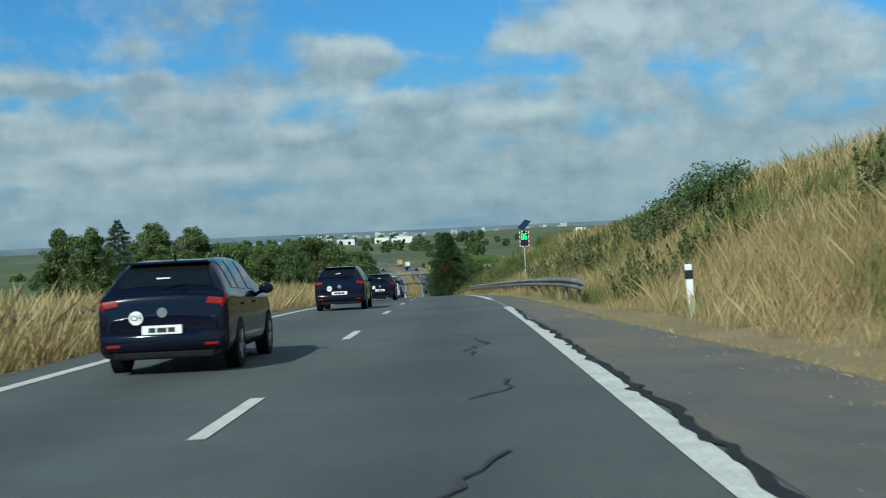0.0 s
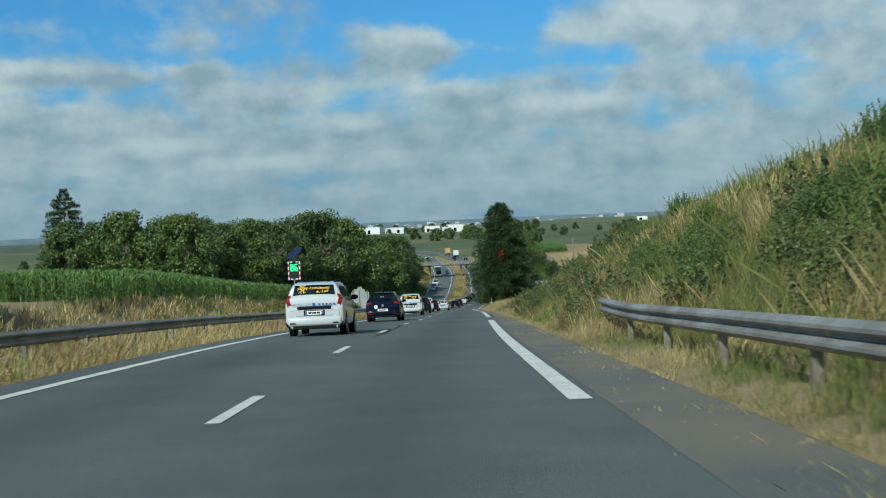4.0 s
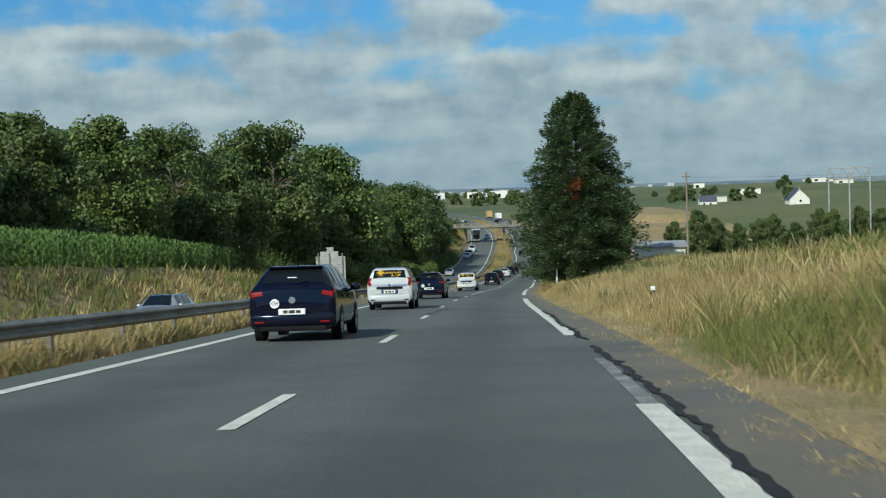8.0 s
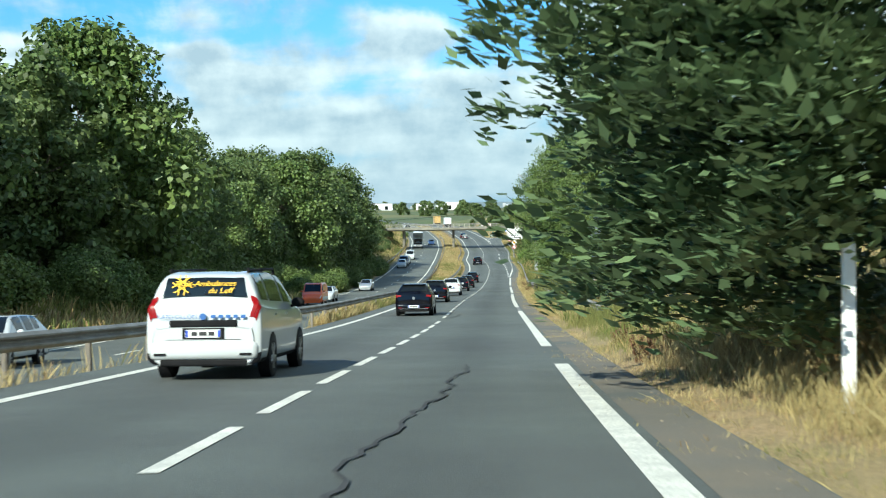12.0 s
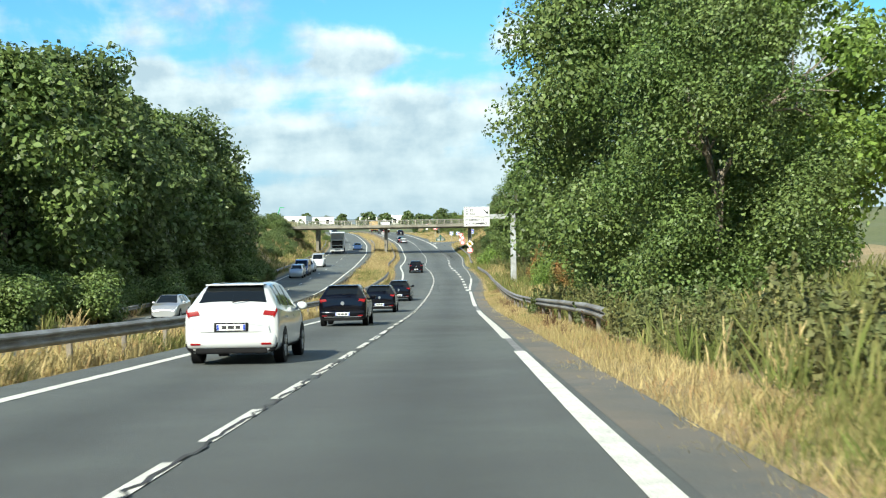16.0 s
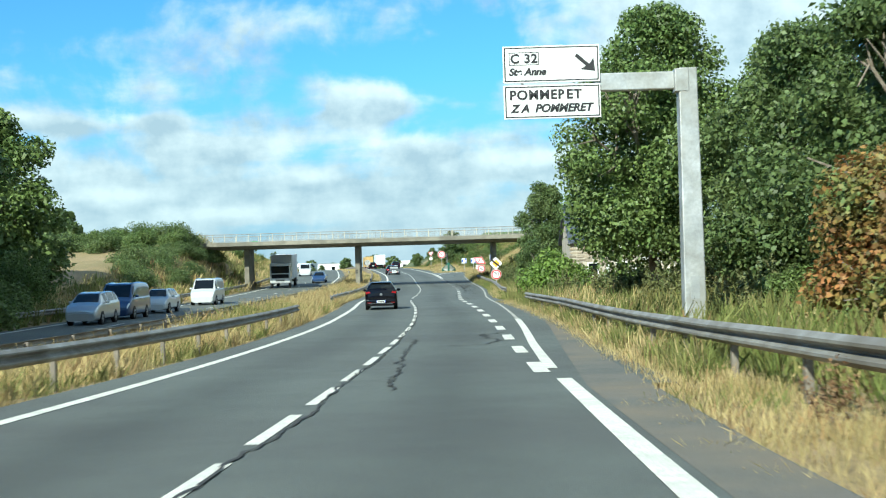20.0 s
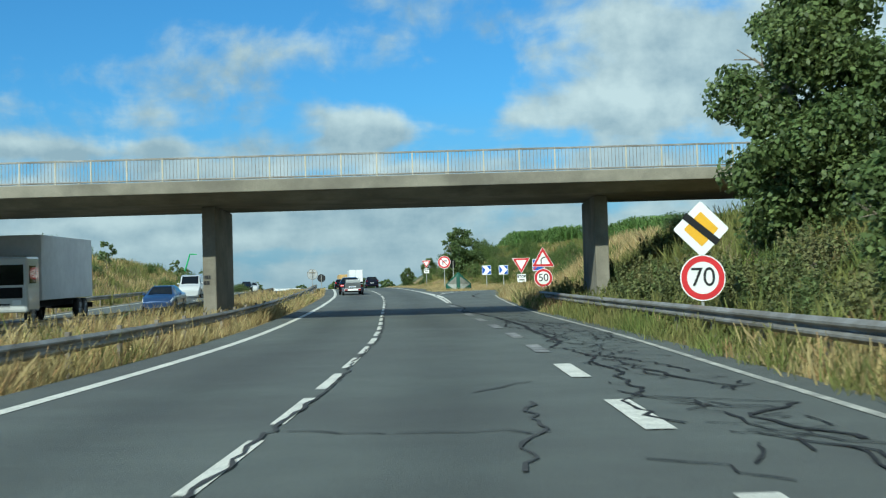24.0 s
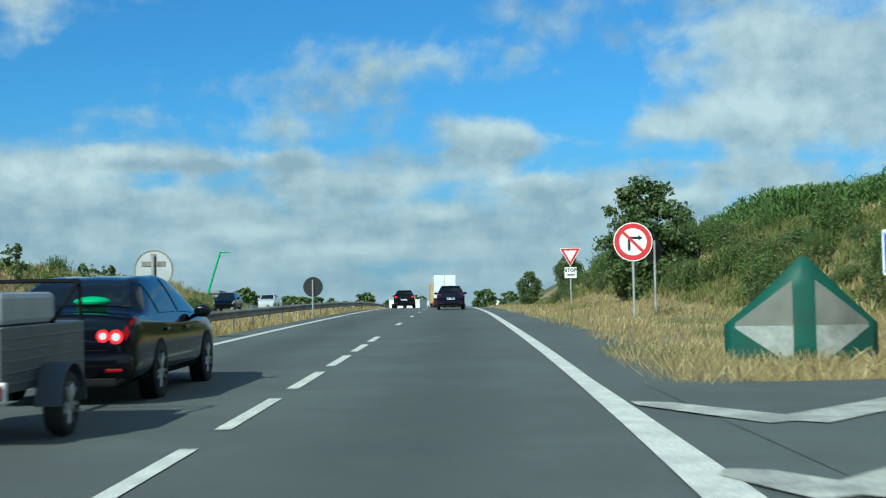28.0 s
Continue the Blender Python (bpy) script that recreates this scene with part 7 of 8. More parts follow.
# ---- houses ----
def stone_house(name, label, x0, y0, lx, ly, eave, ridge, base, along_x, windows, chimney=True, roof_mat=None, wall_mat=None, stones=0, seed=3, painted=False, stack=(0.35, 0.9), course=0.205, lime=None):
    root = thing(name, label, "house", pose(x0, y0, base))
    bm = bmesh.new()
    box(bm, 0, lx, 0, ly, -0.8, eave)
    if along_x:
        for x in (0.0, lx):
            f = bm.faces.new([bm.verts.new(p) for p in ((x, 0, eave), (x, ly, eave), (x, ly / 2, ridge))])
    else:
        for y in (0.0, ly):
            f = bm.faces.new([bm.verts.new(p) for p in ((0, y, eave), (lx, y, eave), (lx / 2, y, ridge))])
    wall = part("wall", bm, wall_mat or MORTAR, root)
    t = 0.14
    for s in (0, 1):
        bm = bmesh.new()
        if along_x:
            a, b = (ly * s + (0.3 if s else -0.3), ly / 2)
            k = (ridge - eave) / (ly / 2) * 0.3
            q = [(-0.25, a, eave - k), (lx + 0.25, a, eave - k), (lx + 0.25, b, ridge), (-0.25, b, ridge)]
        else:
            a, b = (lx * s + (0.3 if s else -0.3), lx / 2)
            k = (ridge - eave) / (lx / 2) * 0.3
            q = [(a, -0.25, eave - k), (a, ly + 0.25, eave - k), (b, ly + 0.25, ridge), (b, -0.25, ridge)]
        lo = [bm.verts.new((p[0], p[1], p[2] + 0.01)) for p in q]
        hi = [bm.verts.new((p[0], p[1], p[2] + t)) for p in q]
        bm.faces.new(lo)
        bm.faces.new(list(reversed(hi)))
        for i in range(4):
            bm.faces.new((lo[i], lo[(i + 1) % 4], hi[(i + 1) % 4], hi[i]))
        bmesh.ops.recalc_face_normals(bm, faces=bm.faces)
        part("roof", bm, roof_mat or SLATE, root)
    if chimney:
        bm = bmesh.new()
        cx, cy = (0.45, ly / 2) if along_x else (lx / 2, 0.45)
        cw, ch = stack
        box(bm, cx - cw, cx + cw, cy - cw, cy + cw, ridge - 0.8, ridge + ch, 0.03)
        box(bm, cx - cw - 0.07, cx + cw + 0.07, cy - cw - 0.07, cy + cw + 0.07, ridge + ch - 0.1, ridge + ch + 0.05, 0.02)
        part("chimney", bm, CONCRETE if painted else STONE, root)
    for x, z, w, h in windows:
        bm = bmesh.new()
        box(bm, x - w / 2, x + w / 2, -0.03, 0.05, z, z + h, 0.01)
        wn_ = part("window", bm, CAR_GLASS, wall)
        bm = bmesh.new()
        for a, b, c, d in ((x - w / 2 - 0.08, x - w / 2, z - 0.08, z + h + 0.08), (x + w / 2, x + w / 2 + 0.08, z - 0.08, z + h + 0.08), (x - w / 2, x + w / 2, z + h, z + h + 0.08), (x - w / 2, x + w / 2, z - 0.08, z)):
            box(bm, a, b, -0.05, 0.05, c, d)
        part("frame", bm, PLASTER, wn_)
    if stones:
        rng = np.random.default_rng(seed)
        shared = []
        for k in range(12):
            bm = bmesh.new()
            w, h = rng.uniform(0.2, 0.4) * course / 0.205, rng.uniform(0.12, 0.2) * course / 0.205
            box(bm, -w / 2, w / 2, -0.03, 0.05, -h / 2, h / 2, 0.025)
            for vtx in bm.verts:
                vtx.co += Vector(rng.normal(size=3)) * 0.012
            me = bpy.data.meshes.new("stone")
            bm.to_mesh(me)
            bm.free()
            me.materials.append(STONE if k < 6 else LIMEWASH)
            shared.append(me)
        n = 0
        z = 0.1
        for which, span in ((1, ly), (0, lx)) if painted else ((0, lx), (1, ly)):
            z = 0.1
            while z < ridge - 0.15 and n < stones:
                s = rng.uniform(0, 0.2)
                while s < span - 0.1 and n < stones:
                    gable = (which == 0) != along_x
                    lim = eave if not gable else eave + (ridge - eave) * (1 - abs(s - span / 2) / (span / 2))
                    inside = any(abs(s - wx) < ww / 2 + 0.25 and wz - 0.2 < z < wz + wh + 0.2 for wx, wz, ww, wh in windows) and which == 0
                    if z < lim - 0.15 and not inside:
                        white = lime is not None and which == 0 and s > lime + 0.5 * math.sin(z * 3.0) and rng.random() < 0.8
                        o = new("stone", shared[int(rng.integers(0, 6)) + (6 if white else 0)])
                        o.parent = wall
                        o.matrix_basis = pose(s, 0, z, 0, 0, 0) if which == 0 else pose(0, s, z, 0, 0, -90)
                        n += 1
                    s += rng.uniform(1.56, 2.15) * course
                z += course
    if painted:
        rng = np.random.default_rng(8)
        for k in range(9):
            bm = bmesh.new()
            x0, z0, a0 = 0.25 + 0.46 * k, rng.uniform(0.9, 1.5), rng.uniform(0, 6)
            pts = [(x0 + 0.17 * math.cos(a0 + 0.6 * i) + 0.01 * i, -0.056, z0 + 0.4 * math.sin(a0 + 0.6 * i)) for i in range(8)]
            left = [bm.verts.new((px - 0.025, py, pz - 0.02)) for px, py, pz in pts]
            right = [bm.verts.new((px + 0.025, py, pz + 0.02)) for px, py, pz in pts]
            for i in range(len(pts) - 1):
                bm.faces.new((left[i], right[i], right[i + 1], left[i + 1]))
            if k < 4:
                gm = Matrix.Rotation(radians(-90), 4, "Z")
                bmesh.ops.translate(bm, vec=(-0.2 - 0.02 * k, 0, 0), verts=bm.verts)
                bmesh.ops.transform(bm, matrix=gm @ Matrix.Scale(-1, 4, (1, 0, 0)), verts=bm.verts)
                for vtx in bm.verts:
                    vtx.co.x = -0.056
                    vtx.co.y = abs(vtx.co.y)
            part("paint_scrawl", bm, SIGN_WHITE if k % 3 else SIGN_BLUE, wall, "looping stroke of sprayed paint")
    return root


stone_house("stone_house", "small old rubble-stone cottage with steep slate roof and scrawled paint", 4.25, 335.6, 6.0, 2.3, 2.3, 4.1, float(road_z(336)) + 0.1, True, (), True, stones=290, painted=True, stack=(0.2, 0.14))
stone_house("stone_house", "long old rubble-stone house with slate roof and small windows", 10.8, 537.5, 9.0, 6.5, 3.7, 6.0, float(ground_z(12.5, 538)) - 0.1, True, ((1.4, 1.3, 0.6, 0.8), (3.4, 1.2, 0.7, 0.9), (5.6, 1.3, 0.6, 0.8)), False, stones=295, seed=4, course=0.25, lime=2.6)
stone_house("white_house", "white rendered house with a steep slate roof", 106, 700, 8, 9, 4.5, 8.5, float(ground_z(102, 650)), False, ((2.2, 1.2, 1.0, 1.2), (6.2, 1.2, 1.0, 1.2), (4.4, 3.2, 0.9, 1.0)), wall_mat=PLASTER)
stone_house("white_house", "small white house with slate roof among the fields", 92, 860, 9, 7, 3.0, 6.0, float(ground_z(92, 860)), True, ((2.2, 1.0, 1.0, 1.1), (5.6, 1.0, 1.0, 1.1)), wall_mat=PLASTER)
stone_house("farm_shed", "low pale-walled shed with a flat roof behind the conifer", 10.5, 308, 5.0, 4.0, 1.7, 2.1, float(ground_z(12, 309)), True, (), False, wall_mat=PLASTER, roof_mat=SHED_ROOF)
stone_house("wooden_shed", "dark weathered wooden shed above the dirt track", 24, 590, 5, 4, 2.4, 3.8, float(ground_z(26, 592)), False, (), False, wall_mat=WOOD_GREY)

# ---- pole and wires ----
pole = thing("telegraph_pole", "grey wooden telegraph pole in the field", "pole", at_ground(18.4, 329))
bm = bmesh.new()
tube(bm, (0, 0, -0.5), (0, 0, -6.3 - float(ground_z(18.4, 329))), 0.14, 0.1, 10)
part("shaft", bm, WOOD_GREY, pole)
bm = bmesh.new()
tube(bm, (-0.5, 0, -6.8 - float(ground_z(18.4, 329))), (0.5, 0, -6.8 - float(ground_z(18.4, 329))), 0.05, 0.05, 8)
part("crossarm", bm, WOOD_GREY, pole)


def wire(a, b, sag, r=0.008):
    cu = bpy.data.curves.new("wire", "CURVE")
    cu.dimensions, cu.bevel_depth = "3D", r
    sp = cu.splines.new("POLY")
    sp.points.add(24)
    for k in range(25):
        s = k / 24
        p = Vector(a).lerp(Vector(b), s)
        sp.points[k].co = (p.x, p.y, p.z - sag * 4 * s * (1 - s), 1)
    tmp = bpy.data.objects.new("tmp", cu)
    scene.collection.objects.link(tmp)
    me = bpy.data.meshes.new_from_object(tmp.evaluated_get(bpy.context.evaluated_depsgraph_get()))
    bpy.data.objects.remove(tmp)
    me.materials.append(PLASTIC)
    return tagged(new("overhead_wire", me), "thin dark overhead wire across the road", "wire")


wire((7.0, 335.6, -13.7), (-62, 392, -15.0), 1.2)
wire((18.4, 329, -6.9), (90, 430, -4.5), 1.0)
far_pole = thing("telegraph_pole", "grey telegraph pole beside the wood", "pole", at_ground(-62, 392))
bm = bmesh.new()
tube(bm, (0, 0, -0.5), (0, 0, -14.9 - float(ground_z(-62, 392))), 0.14, 0.1, 10)
part("shaft", bm, WOOD_GREY, far_pole)


def frame_pylon():
    root = thing("steel_frame", "grey steel lattice frame standing in the field", "steel frame", at_ground(42.8, 353))
    h = -6.2 - float(ground_z(42.8, 353))
    for x in (-2.7, 0, 2.7):
        bm = bmesh.new()
        box(bm, x - 0.09, x + 0.09, -0.09, 0.09, -0.5, h, 0.02)
        part("column", bm, STEEL, root)
    for z in (h, h - 1.4):
        bm = bmesh.new()
        box(bm, -2.8, 2.8, -0.08, 0.08, z - 0.08, z + 0.08, 0.02)
        part("beam", bm, STEEL, root)
    for k in range(6):
        bm = bmesh.new()
        tube(bm, (-2.7 + 0.9 * k, 0, h - (1.4 if k % 2 else 0)), (-1.8 + 0.9 * k, 0, h - (0 if k % 2 else 1.4)), 0.06, 0.06, 6)
        part("brace", bm, STEEL, root)


frame_pylon()


def boom_machine():
    base = float(ground_z(-56, 830)) - 1.5
    root = thing("green_boom_lift", "green telescopic boom machine on the building site", "machine", pose(-56, 830, base))
    bm = bmesh.new()
    box(bm, -1.5, 1.5, -1.2, 1.2, 0.4, 1.6, 0.1)
    part("carriage", bm, CRANE_GREEN, root)
    bm = bmesh.new()
    tube(bm, (0, 0, 1.5), (2.6, 0, 9.8), 0.22, 0.16, 8)
    tube(bm, (2.6, 0, 9.8), (4.2, 0, 9.7), 0.14, 0.1, 8)
    part("boom", bm, CRANE_GREEN, root)
    for x in (-1, 1):
        for y in (-0.9, 0.9):
            w = wheel(root, x, y, 0.5, 0.35)


boom_machine()

# ---- the far town ----
rngf = np.random.default_rng(41)


def shed(x, y, w, d, h, wall_mat, roof_mat, label, nm="warehouse"):
    base = float(ground_z(x, min(y, 1790)))
    root = thing(nm, label, "building", pose(x, y, base, 0, 0, float(rngf.uniform(-12, 12))), group="far town")
    bm = bmesh.new()
    box(bm, -w / 2, w / 2, -d / 2, d / 2, -3, h)
    wl_ = part("wall", bm, wall_mat, root)
    bm = bmesh.new()
    box(bm, -w / 2 - 0.3, w / 2 + 0.3, -d / 2 - 0.3, d / 2 + 0.3, h + 0.004, h + 0.5)
    part("roof", bm, roof_mat, root)
    for k in range(max(1, int(w // 12))):
        bm = bmesh.new()
        x0 = -w / 2 + 3 + k * 12
        box(bm, x0, x0 + 4, -d / 2 - 0.05, -d / 2 + 0.05, 0.5, h * 0.6)
        part("window", bm, CAR_GLASS, wl_)


for k in range(9):
    shed(float(rngf.uniform(-230, -20)), 1850 + k * 45 + float(rngf.uniform(-10, 10)), float(rngf.uniform(14, 46)), float(rngf.uniform(14, 30)), float(rngf.uniform(5, 10)), SHED_WHITE if k % 3 else PLASTER, SHED_ROOF if k % 2 else SHED_WHITE, "white low warehouse in the far town")
for k in range(16):
    shed(float(rngf.uniform(120, 620)), 1000 + k * 60, float(rngf.uniform(9, 22)), float(rngf.uniform(8, 14)), float(rngf.uniform(3.5, 6)), PLASTER, SLATE if k % 2 else SHED_ROOF, "pale far-off house among the fields", "far_house")
shed(-66, 850, 14, 9, 2.6, SHED_ROOF, SHED_ROOF, "long dark low building beyond the bank", "low_building")
lowtree = broadleaf("far_tree", 61, 9.0, 5.2, 1500, 0.8, LEAF_DARK, label="far-off round tree in a hedgerow", skirt=0.05, lobes=18)
for k in range(64):
    side = -1 if k % 2 else 1
    y = float(rngf.uniform(640 if side < 0 else 950, 1700))
    x = float(road_x(y)) + side * float(rngf.uniform(34, 60 + (y - 600) * 0.42))
    plant(lowtree, x, y, float(rngf.uniform(0.7, 1.4)))
for k in range(60):
    y = float(rngf.uniform(1150, 2350))
    plant(lowtree, float(road_x(y)) + float(rngf.uniform(-170, 260)), y, float(rngf.uniform(0.8, 1.7)))
for k in range(46):
    y = float(rngf.uniform(360, 540))
    plant(lowtree, float(rngf.uniform(48, 300)), y, float(rngf.uniform(0.4, 0.8)))
for k in range(16):
    plant(lowtree, 40 + k * 9 + float(rngf.uniform(-3, 3)), 440 + float(rngf.uniform(-8, 8)) + k * 4, float(rngf.uniform(0.5, 0.8)))


def ridge(name, dist, h0, amp, mat, seed, label):
    rng = np.random.default_rng(seed)
    verts, faces = [], []
    n = 160
    for i in range(n):
        a = radians(-75 + 150 * i / (n - 1))
        h = h0 + amp * (math.sin(a * 5 + seed) * 0.6 + math.sin(a * 13 + 2 * seed) * 0.25 + math.sin(a * 31) * 0.1)
        for r, z in ((dist * 0.86, -60), (dist * 0.95, h * 0.7), (dist, h), (dist * 1.06, -80)):
            verts.append((r * math.sin(a), r * math.cos(a), z))
    for i in range(n - 1):
        for k in range(3):
            faces.append((i * 4 + k, (i + 1) * 4 + k, (i + 1) * 4 + k + 1, i * 4 + k + 1))
    return tagged(new(name, mesh_of(name, verts, faces, mat, True)), label, "hills", kind="structure")


ridge("backdrop_hills", 4300, 2, 6, HILL_FAR, 2, "long low hills on the horizon, tinted blue-grey for haze")
ridge("backdrop_woods", 2600, -17, 6, HILL_NEAR, 5, "dark wooded slopes in the distance")


# ---- specks of far villages on the slopes ----
# plaster and roof tones greyed in the colour to stand for distance haze
VILLAGE = material("far_walls_and_roofs", (0.42, 0.43, 0.44), (0.24, 0.25, 0.27), 0.02, 0.9, fine=0.0, per="island", vary=0.5)
rngv = np.random.default_rng(52)
verts, faces = [], []
for k in range(230):
    far_r = 2350 if k % 3 == 0 else 3900
    town = float(rngv.choice([-9.0, -3.0, 1.5, 8.0, 15.0, 21.0]))
    a = radians(town + float(rngv.normal()) * 2.6)
    r = far_r + float(rngv.uniform(-70, 90))
    z = -34 + float(rngv.uniform(0, 12)) if k % 3 == 0 else -30 + float(rngv.uniform(0, 26))
    cx, cy, w, d, h = r * math.sin(a), r * math.cos(a), float(rngv.uniform(4, 10)), 6.0, float(rngv.uniform(2, 4.5))
    o = len(verts)
    verts += [(cx - w, cy - d, z - 8), (cx + w, cy - d, z - 8), (cx + w, cy + d, z - 8), (cx - w, cy + d, z - 8), (cx - w, cy - d, z + h), (cx + w, cy - d, z + h), (cx + w, cy + d, z + h), (cx - w, cy + d, z + h), (cx - w, cy, z + h * 1.6), (cx + w, cy, z + h * 1.6)]
    faces += [tuple(o + i for i in q) for q in ((0, 1, 5, 4), (1, 2, 6, 5), (2, 3, 7, 6), (3, 0, 4, 7), (4, 5, 9, 8), (6, 7, 8, 9), (5, 6, 9), (7, 4, 8))]
tagged(new("far_village", mesh_of("far_village", verts, faces, VILLAGE)), "pale specks of far villages on the hill slopes", "village", kind="stuff")


# ---- grass, maize and litter ----
rngg = np.random.default_rng(101)


def scatter(n, y0, y1, u0, u1, centre=road_x):
    y = rngg.uniform(y0, y1, n)
    a = u0(y) if callable(u0) else u0
    b = u1(y) if callable(u1) else u1
    return np.stack([centre(y) + a + (b - a) * rngg.random(n), y], 1)


edge = lambda y: paved_right(y) + 0.15
both = (STRAW, GREENGRASS, GRASS_BROWN)


def mixed(spots, share):
    s = 0.5 + 0.5 * np.sin(spots[:, 0] * 0.8 + 2 * np.sin(spots[:, 1] * 0.23)) * np.sin(spots[:, 1] * 0.35 + spots[:, 0] * 0.3)
    kind_of = (s * 0.7 + 0.3 * rngg.random(len(s)) < share).astype(np.int32)
    kind_of[(kind_of == 0) & (rngg.random(len(s)) < 0.17)] = 2
    return kind_of


def low_at_edge(spots):
    """Grass is trodden and short at the rim of the asphalt and grows tall away from it."""
    u = spots[:, 0] - road_x(spots[:, 1]) - paved_right(spots[:, 1])
    wave = 0.45 * np.sin(spots[:, 1] * 0.55) * np.sin(spots[:, 1] * 0.23 + 1.0)
    return np.clip((u + wave) / 2.0, 0.16, 1.0)


s = scatter(10500, -10, 170, lambda y: edge(y) + np.where(y > 60, -0.05, 0.5), lambda y: edge(y) + 5.5)
s = s[(s[:, 1] > 28) | (s[:, 0] > road_x(s[:, 1]) + 6.3)]
grass_band("bank_foot_grass", 21, s, rngg.uniform(0.35, 0.95, len(s)) * low_at_edge(s), 20, both, "tall dry grass and weeds at the foot of the bank", 0.004, choose=mixed(s, np.where(s[:, 1] > 92, 0.58, 0.4)))
s = scatter(9000, -10, 170, lambda y: edge(y) + 5.0, lambda y: edge(y) + 13)
s = s[(s[:, 1] > 38) | (s[:, 0] > road_x(s[:, 1]) + 6.3)]
grass_band("bank_grass", 1, s, rngg.uniform(0.45, 0.95, len(s)), 7, both, "tall dry yellow grass on the road bank", 0.014, choose=mixed(s, np.where(s[:, 1] > 92, 0.62, 0.48)))
s = scatter(10500, 165, 345, lambda y: edge(y) - 0.05, lambda y: edge(y) + 4.5)
grass_band("verge_grass", 22, s, rngg.uniform(0.3, 0.9, len(s)) * low_at_edge(s), 20, both, "tall dry grass beside the shoulder", 0.004, choose=mixed(s, np.where(s[:, 1] < 205, 0.55, np.where(s[:, 1] > 305, 0.6, 0.26))))
s = scatter(9000, 165, 345, lambda y: edge(y) + 4.0, lambda y: edge(y) + 12)
grass_band("verge_grass", 2, s, rngg.uniform(0.4, 0.95, len(s)), 7, both, "tall dry grass and weeds on the verge", 0.014, choose=mixed(s, 0.36))
s = scatter(15000, 345, 606, lambda y: np.where(y > 530, 7.6, np.where(y > 388, 6.2, 5.75)), lambda y: 14 + 0 * y)
grass_band("verge_weeds", 3, s, rngg.uniform(0.35, 1.0, len(s)), 7, both, "mixed green weeds and dry grass behind the guard rail", 0.014, choose=mixed(s, np.where(s[:, 1] < 430, 0.85, np.where(s[:, 1] > 550, 0.88, 0.62))))
s = scatter(12000, 330, 530, lambda y: edge(y) - 0.1, lambda y: edge(y) + 1.2)
grass_band("shoulder_grass", 4, s, rngg.uniform(0.06, 0.3, len(s)), 9, both, "short dry grass beside the hard shoulder", 0.006, choose=mixed(s, 0.15))
s = scatter(26000, -20, 330, lambda y: -4.75 + 0 * y, lambda y: np.maximum(opp_x(y) - road_x(y) + 5.2, -10.0))
grass_band("median_grass", 5, s, np.where(s[:, 0] > road_x(s[:, 1]) - 5.7, rngg.uniform(0.22, 0.5, len(s)), rngg.uniform(0.4, 0.8, len(s))) * np.where(s[:, 1] < 100, 1.9, 1.0), 9, both, "dry golden grass in the median", 0.009, choose=mixed(s, 0.13))
s = scatter(22000, 330, 640, lambda y: -4.75 + 0 * y, lambda y: opp_x(y) - road_x(y) + 5.2)
grass_band("median_grass", 6, s, np.where(s[:, 0] > road_x(s[:, 1]) - 5.7, rngg.uniform(0.22, 0.5, len(s)), rngg.uniform(0.3, 0.75, len(s))) * np.where(s[:, 1] > 500, 1.35, 1.0), 7, both, "dry golden grass in the median", 0.009, choose=mixed(s, np.where(s[:, 1] < 520, 0.42, 0.22)))
s = scatter(5000, 640, 800, lambda y: -4.75 + 0 * y, lambda y: -9.0 + 0 * y)
grass_band("median_grass", 7, s, rngg.uniform(0.15, 0.4, len(s)), 7, both, "short dry grass in the median", 0.014, choose=mixed(s, 0.1))
s = scatter(11000, -20, 640, lambda y: opp_x(y) - road_x(y) - 12, lambda y: opp_x(y) - road_x(y) - 5.0)
grass_band("far_verge_grass", 8, s, rngg.uniform(0.5, 1.0, len(s)) * np.where(s[:, 1] < 130, 1.5, 1.0), 6, both, "dry grass beyond the oncoming carriageway", 0.03, choose=mixed(s, np.where(s[:, 1] > 200, 0.55, 0.25)))
s = scatter(9000, 640, 770, lambda y: opp_x(y) - road_x(y) - 26, lambda y: opp_x(y) - road_x(y) - 5.0)
grass_band("far_bank_grass", 17, s, rngg.uniform(0.4, 0.9, len(s)), 6, both, "dry grass on the far bank", 0.02, choose=mixed(s, 0.5))
s = scatter(9000, 606, 634, lambda y: ramp_of(y, (606, 6.75), (624, 7.2), (630, 7.65), (634, 8.7)), lambda y: ramp_of(y, (606, 14), (634, 22)))
grass_band("junction_grass", 9, s, rngg.uniform(0.35, 0.9, len(s)), 7, both, "tall dry grass at the mouth of the exit road", 0.011, choose=mixed(s, np.where(s[:, 1] < 616, 0.5, 0.22)))
s = scatter(9000, 656, 740, lambda y: ramp_of(y, (656, 5.6), (664, 5.0), (740, 4.8)), lambda y: ramp_of(y, (656, 20), (690, 17), (740, 12)))
s = s[(s[:, 1] > 656 + np.clip(s[:, 0] - 4, 0, 40) * 0.12)]
grass_band("island_grass", 10, s, rngg.uniform(0.08, 0.32, len(s)), 7, both, "sparse short grass on the traffic island", 0.012, choose=mixed(s, 0.3))
s = scatter(9000, 648, 659, lambda y: 4.6 + 0 * y, lambda y: 19 + 0 * y)
s = s[s[:, 1] > np.interp(s[:, 0], [1.3, 3.2, 5.0, 9.0, 16.0, 32.0], [651.0, 651.2, 651.6, 653.8, 655.3, 656.5]) + 0.2]
grass_band("gore_grass", 15, s, rngg.uniform(0.08, 0.34, len(s)), 10, both, "short dry grass behind the painted gore", 0.006, lean=0.5, choose=mixed(s, 0.2))
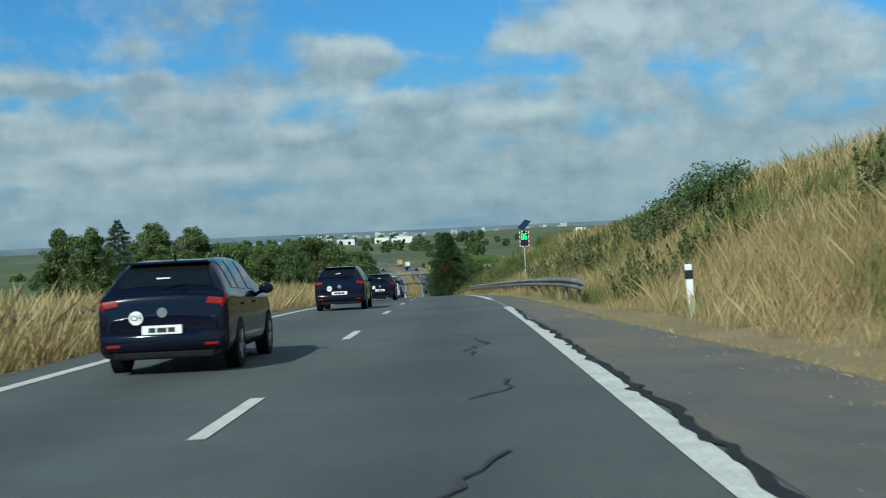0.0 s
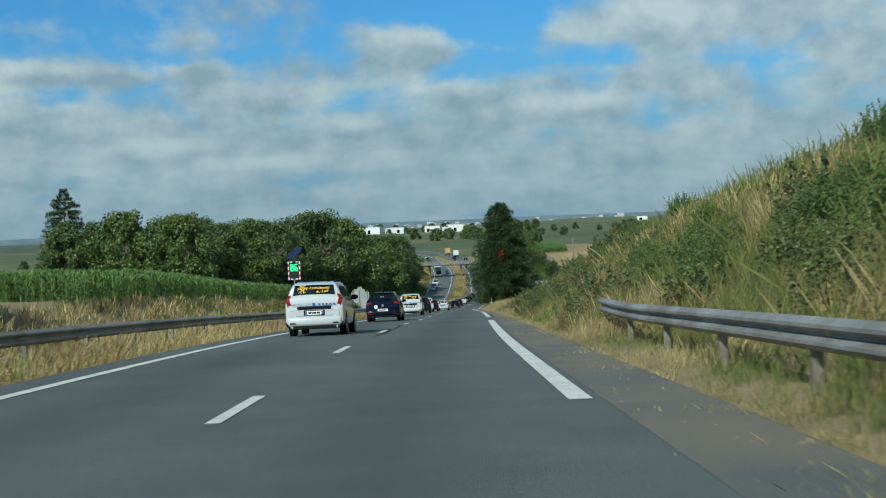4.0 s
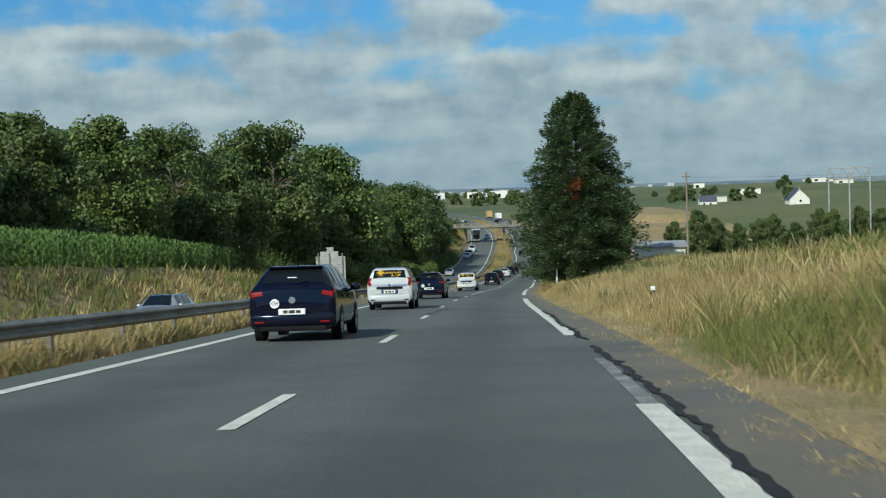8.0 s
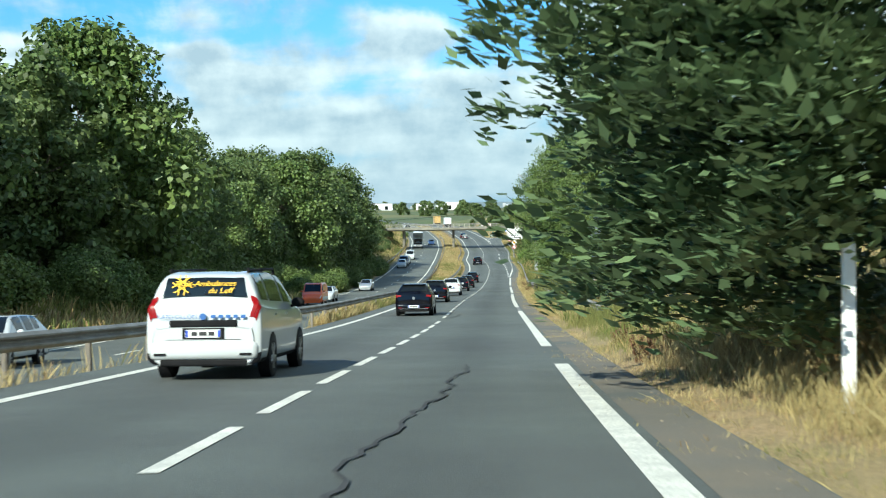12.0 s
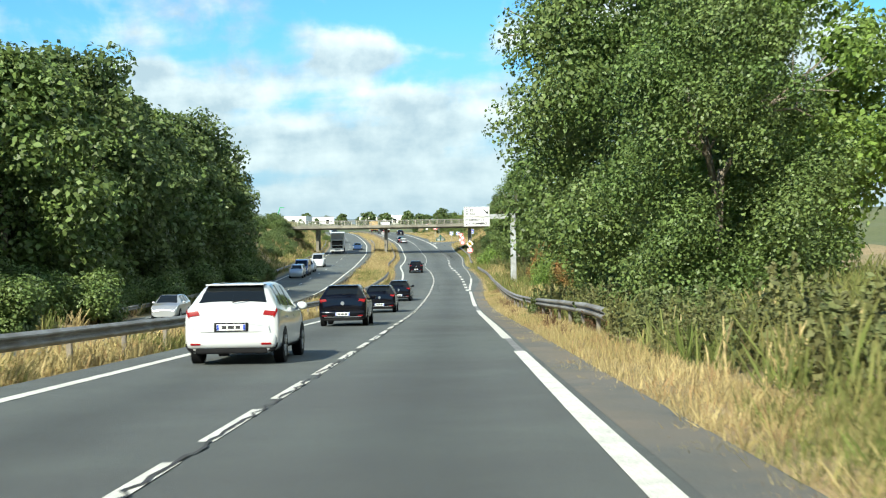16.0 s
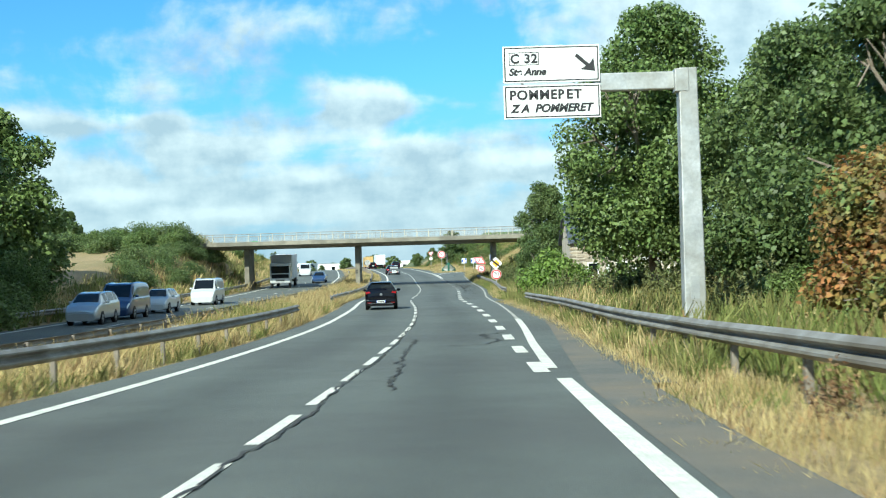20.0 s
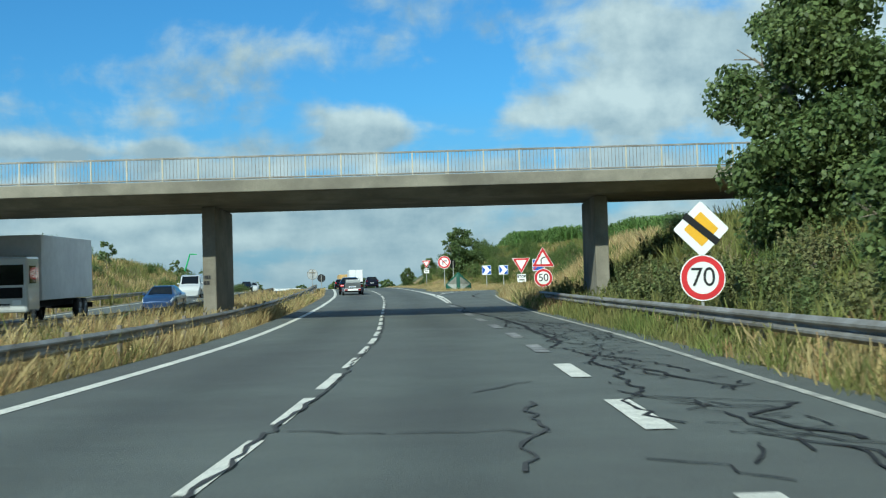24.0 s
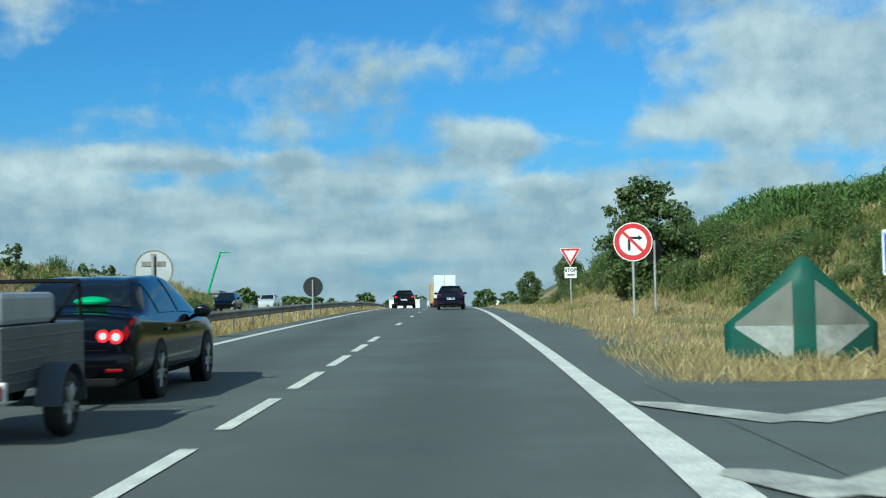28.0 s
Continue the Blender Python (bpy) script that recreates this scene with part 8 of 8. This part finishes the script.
s = scatter(9000, 655, 745, lambda y: ramp_of(y, (655, 20.0), (690, 14.0), (745, 9.0)), lambda y: ramp_of(y, (655, 32), (690, 25), (745, 20)))
grass_band("slope_weeds", 11, s, rngg.uniform(0.3, 0.7, len(s)), 6, both, "weedy green and dry slope below the maize", 0.025, choose=mixed(s, 0.72))
s = scatter(1600, 0, 330, lambda y: paved_right(y) - 1.0, lambda y: paved_right(y) + 0.3)
grass_band("crack_grass", 12, s[rngg.random(len(s)) < 0.5], 0.12, 5, (STRAW,), "dry tufts growing through the shoulder", 0.01)
s = scatter(16000, 0, 470, lambda y: paved_right(y) - 1.1, lambda y: paved_right(y) + 0.25)
way = s[:, 0] - road_x(s[:, 1]) - paved_right(s[:, 1]) + 0.55 * np.sin(s[:, 1] * 0.9) * np.sin(s[:, 1] * 0.37 + 1.0) + 0.3 * np.sin(s[:, 1] * 3.1)
s = s[way > -0.05]
grass_band("trodden_grass", 14, s, rngg.uniform(0.03, 0.11, len(s)), 9, both, "flat dry grass creeping over the edge of the shoulder", 0.0032, lean=0.9, choose=mixed(s, 0.08), lift=0.07)
s = scatter(2600, 317, 374, 4.95, 6.6)
grass_band("rail_weeds", 16, s, rngg.uniform(0.25, 0.75, len(s)) * np.where(s[:, 1] > 338, 0.5, 1.0), 9, both, "weeds and dry grass growing through the guard rail", 0.008, choose=mixed(s, 0.55))
s = scatter(3500, 470, 606, lambda y: ramp_of(y, (470, 5.2), (540, 6.0), (606, 6.7)), lambda y: ramp_of(y, (470, 5.9), (540, 7.4), (606, 8.2)))
grass_band("exit_grass", 13, s, rngg.uniform(0.2, 0.6, len(s)) * np.where(s[:, 1] > 538, 1.05, 1.0), 9, both, "dry grass and weeds along the exit lane", 0.012, choose=mixed(s, 0.62))


def maize(name, n, x0, x1, y0, y1, seed, label):
    rng = np.random.default_rng(seed)
    rows = np.round(rng.uniform(x0, x1, n) / 0.8) * 0.8
    x = rows + rng.normal(size=n) * 0.08
    y = rng.uniform(y0, y1, n)
    z = ground_z(x, y)
    q = []
    for k in range(7):
        a = rng.uniform(0, 2 * math.pi, n)
        way = np.stack([np.cos(a), np.sin(a), 0 * a], 1)
        side = np.stack([-np.sin(a), np.cos(a), 0 * a], 1) * 0.055
        h = 0.35 + k * 0.26 + rng.uniform(-0.1, 0.1, n)
        p0 = np.stack([x, y, z + h], 1)
        up = np.array([[0, 0, 1.0]])
        ln = rng.uniform(0.45, 0.75, n)[:, None]
        p1, p2 = p0 + way * ln * 0.5 + up * 0.28, p0 + way * ln + up * 0.12
        q.append(np.stack([p0 - side, p0 + side, p1 + side, p1 - side], 1))
        q.append(np.stack([p1 - side, p1 + side, p2 + side * 0.2, p2 - side * 0.2], 1))
    top = np.stack([x, y, z], 1)
    w = np.array([[0.02, 0, 0]])
    q.append(np.stack([top - w, top + w, top + w * 0.6 + [0, 0, 2.3], top - w * 0.6 + [0, 0, 2.3]], 1))
    ob = new(name, quads_mesh(name, np.concatenate(q), (CORN,)))
    return tagged(ob, label, "maize field", kind="stuff")


maize("maize_field", 6500, -44, -27, 176, 300, 3, "dense green maize crop on the low bank")
maize("maize_field", 4200, 22, 40, 668, 740, 4, "green maize crop on top of the bank")
maize("maize_field", 1300, 15.5, 19, 693, 750, 14, "green maize crop along the crest of the bank")
maize("maize_field", 1000, 12.0, 15.5, 706, 760, 15, "green maize crop along the crest of the bank")

# stubble field and dirt track
v, f = [], []
for i in range(13):
    for k in range(5):
        x, y = -26 - 34 * k / 4, 535 + 40 * i / 12
        v.append((x, y, float(ground_z(x, y)) + 0.12))
for i in range(12):
    for k in range(4):
        f.append((i * 5 + k, i * 5 + k + 1, (i + 1) * 5 + k + 1, (i + 1) * 5 + k))
tagged(new("stubble_field", mesh_of("stubble_field", v, f, WHEAT)), "pale harvested stubble field behind the oncoming road", "field", kind="structure")
ribbon_pts = [(14.5, 566), (17, 572), (20, 577), (24, 580), (32, 582)]
v, f = [], []
for i, (x, y) in enumerate(ribbon_pts):
    for dx, dy in ((-1.2, 1.3), (1.2, -1.3)):
        v.append((x + dx, y + dy, float(ground_z(x + dx, y + dy)) + 0.08))
f = [(2 * i, 2 * i + 1, 2 * i + 3, 2 * i + 2) for i in range(len(ribbon_pts) - 1)]
tagged(new("dirt_track", mesh_of("dirt_track", v, f, WHEAT)), "pale dirt track climbing beside the bridge", "track", kind="structure")
# loose stones on the shoulder
bm = bmesh.new()
bmesh.ops.create_icosphere(bm, subdivisions=1, radius=0.04)
bmesh.ops.scale(bm, vec=(1.2, 0.9, 0.6), verts=bm.verts)
peb = bpy.data.meshes.new("pebble")
bm.to_mesh(peb)
bm.free()
peb.materials.append(STONE)
verts, faces = [], []
base_v = [v.co.copy() for v in peb.vertices]
base_f = [tuple(p.vertices) for p in peb.polygons]
for x, y in scatter(900, 0, 470, lambda y: 3.8 + 0 * y, lambda y: paved_right(y) + 0.2):
    k = float(rngg.uniform(0.1, 0.4))
    o = len(verts)
    verts += [(x + c.x * k, y + c.y * k, float(road_z(y)) + 0.012 + c.z * k) for c in base_v]
    faces += [tuple(o + i for i in fc) for fc in base_f]
tagged(new("loose_gravel", mesh_of("loose_gravel", verts, faces, STONE)), "loose grit scattered on the hard shoulder", "gravel", kind="stuff")
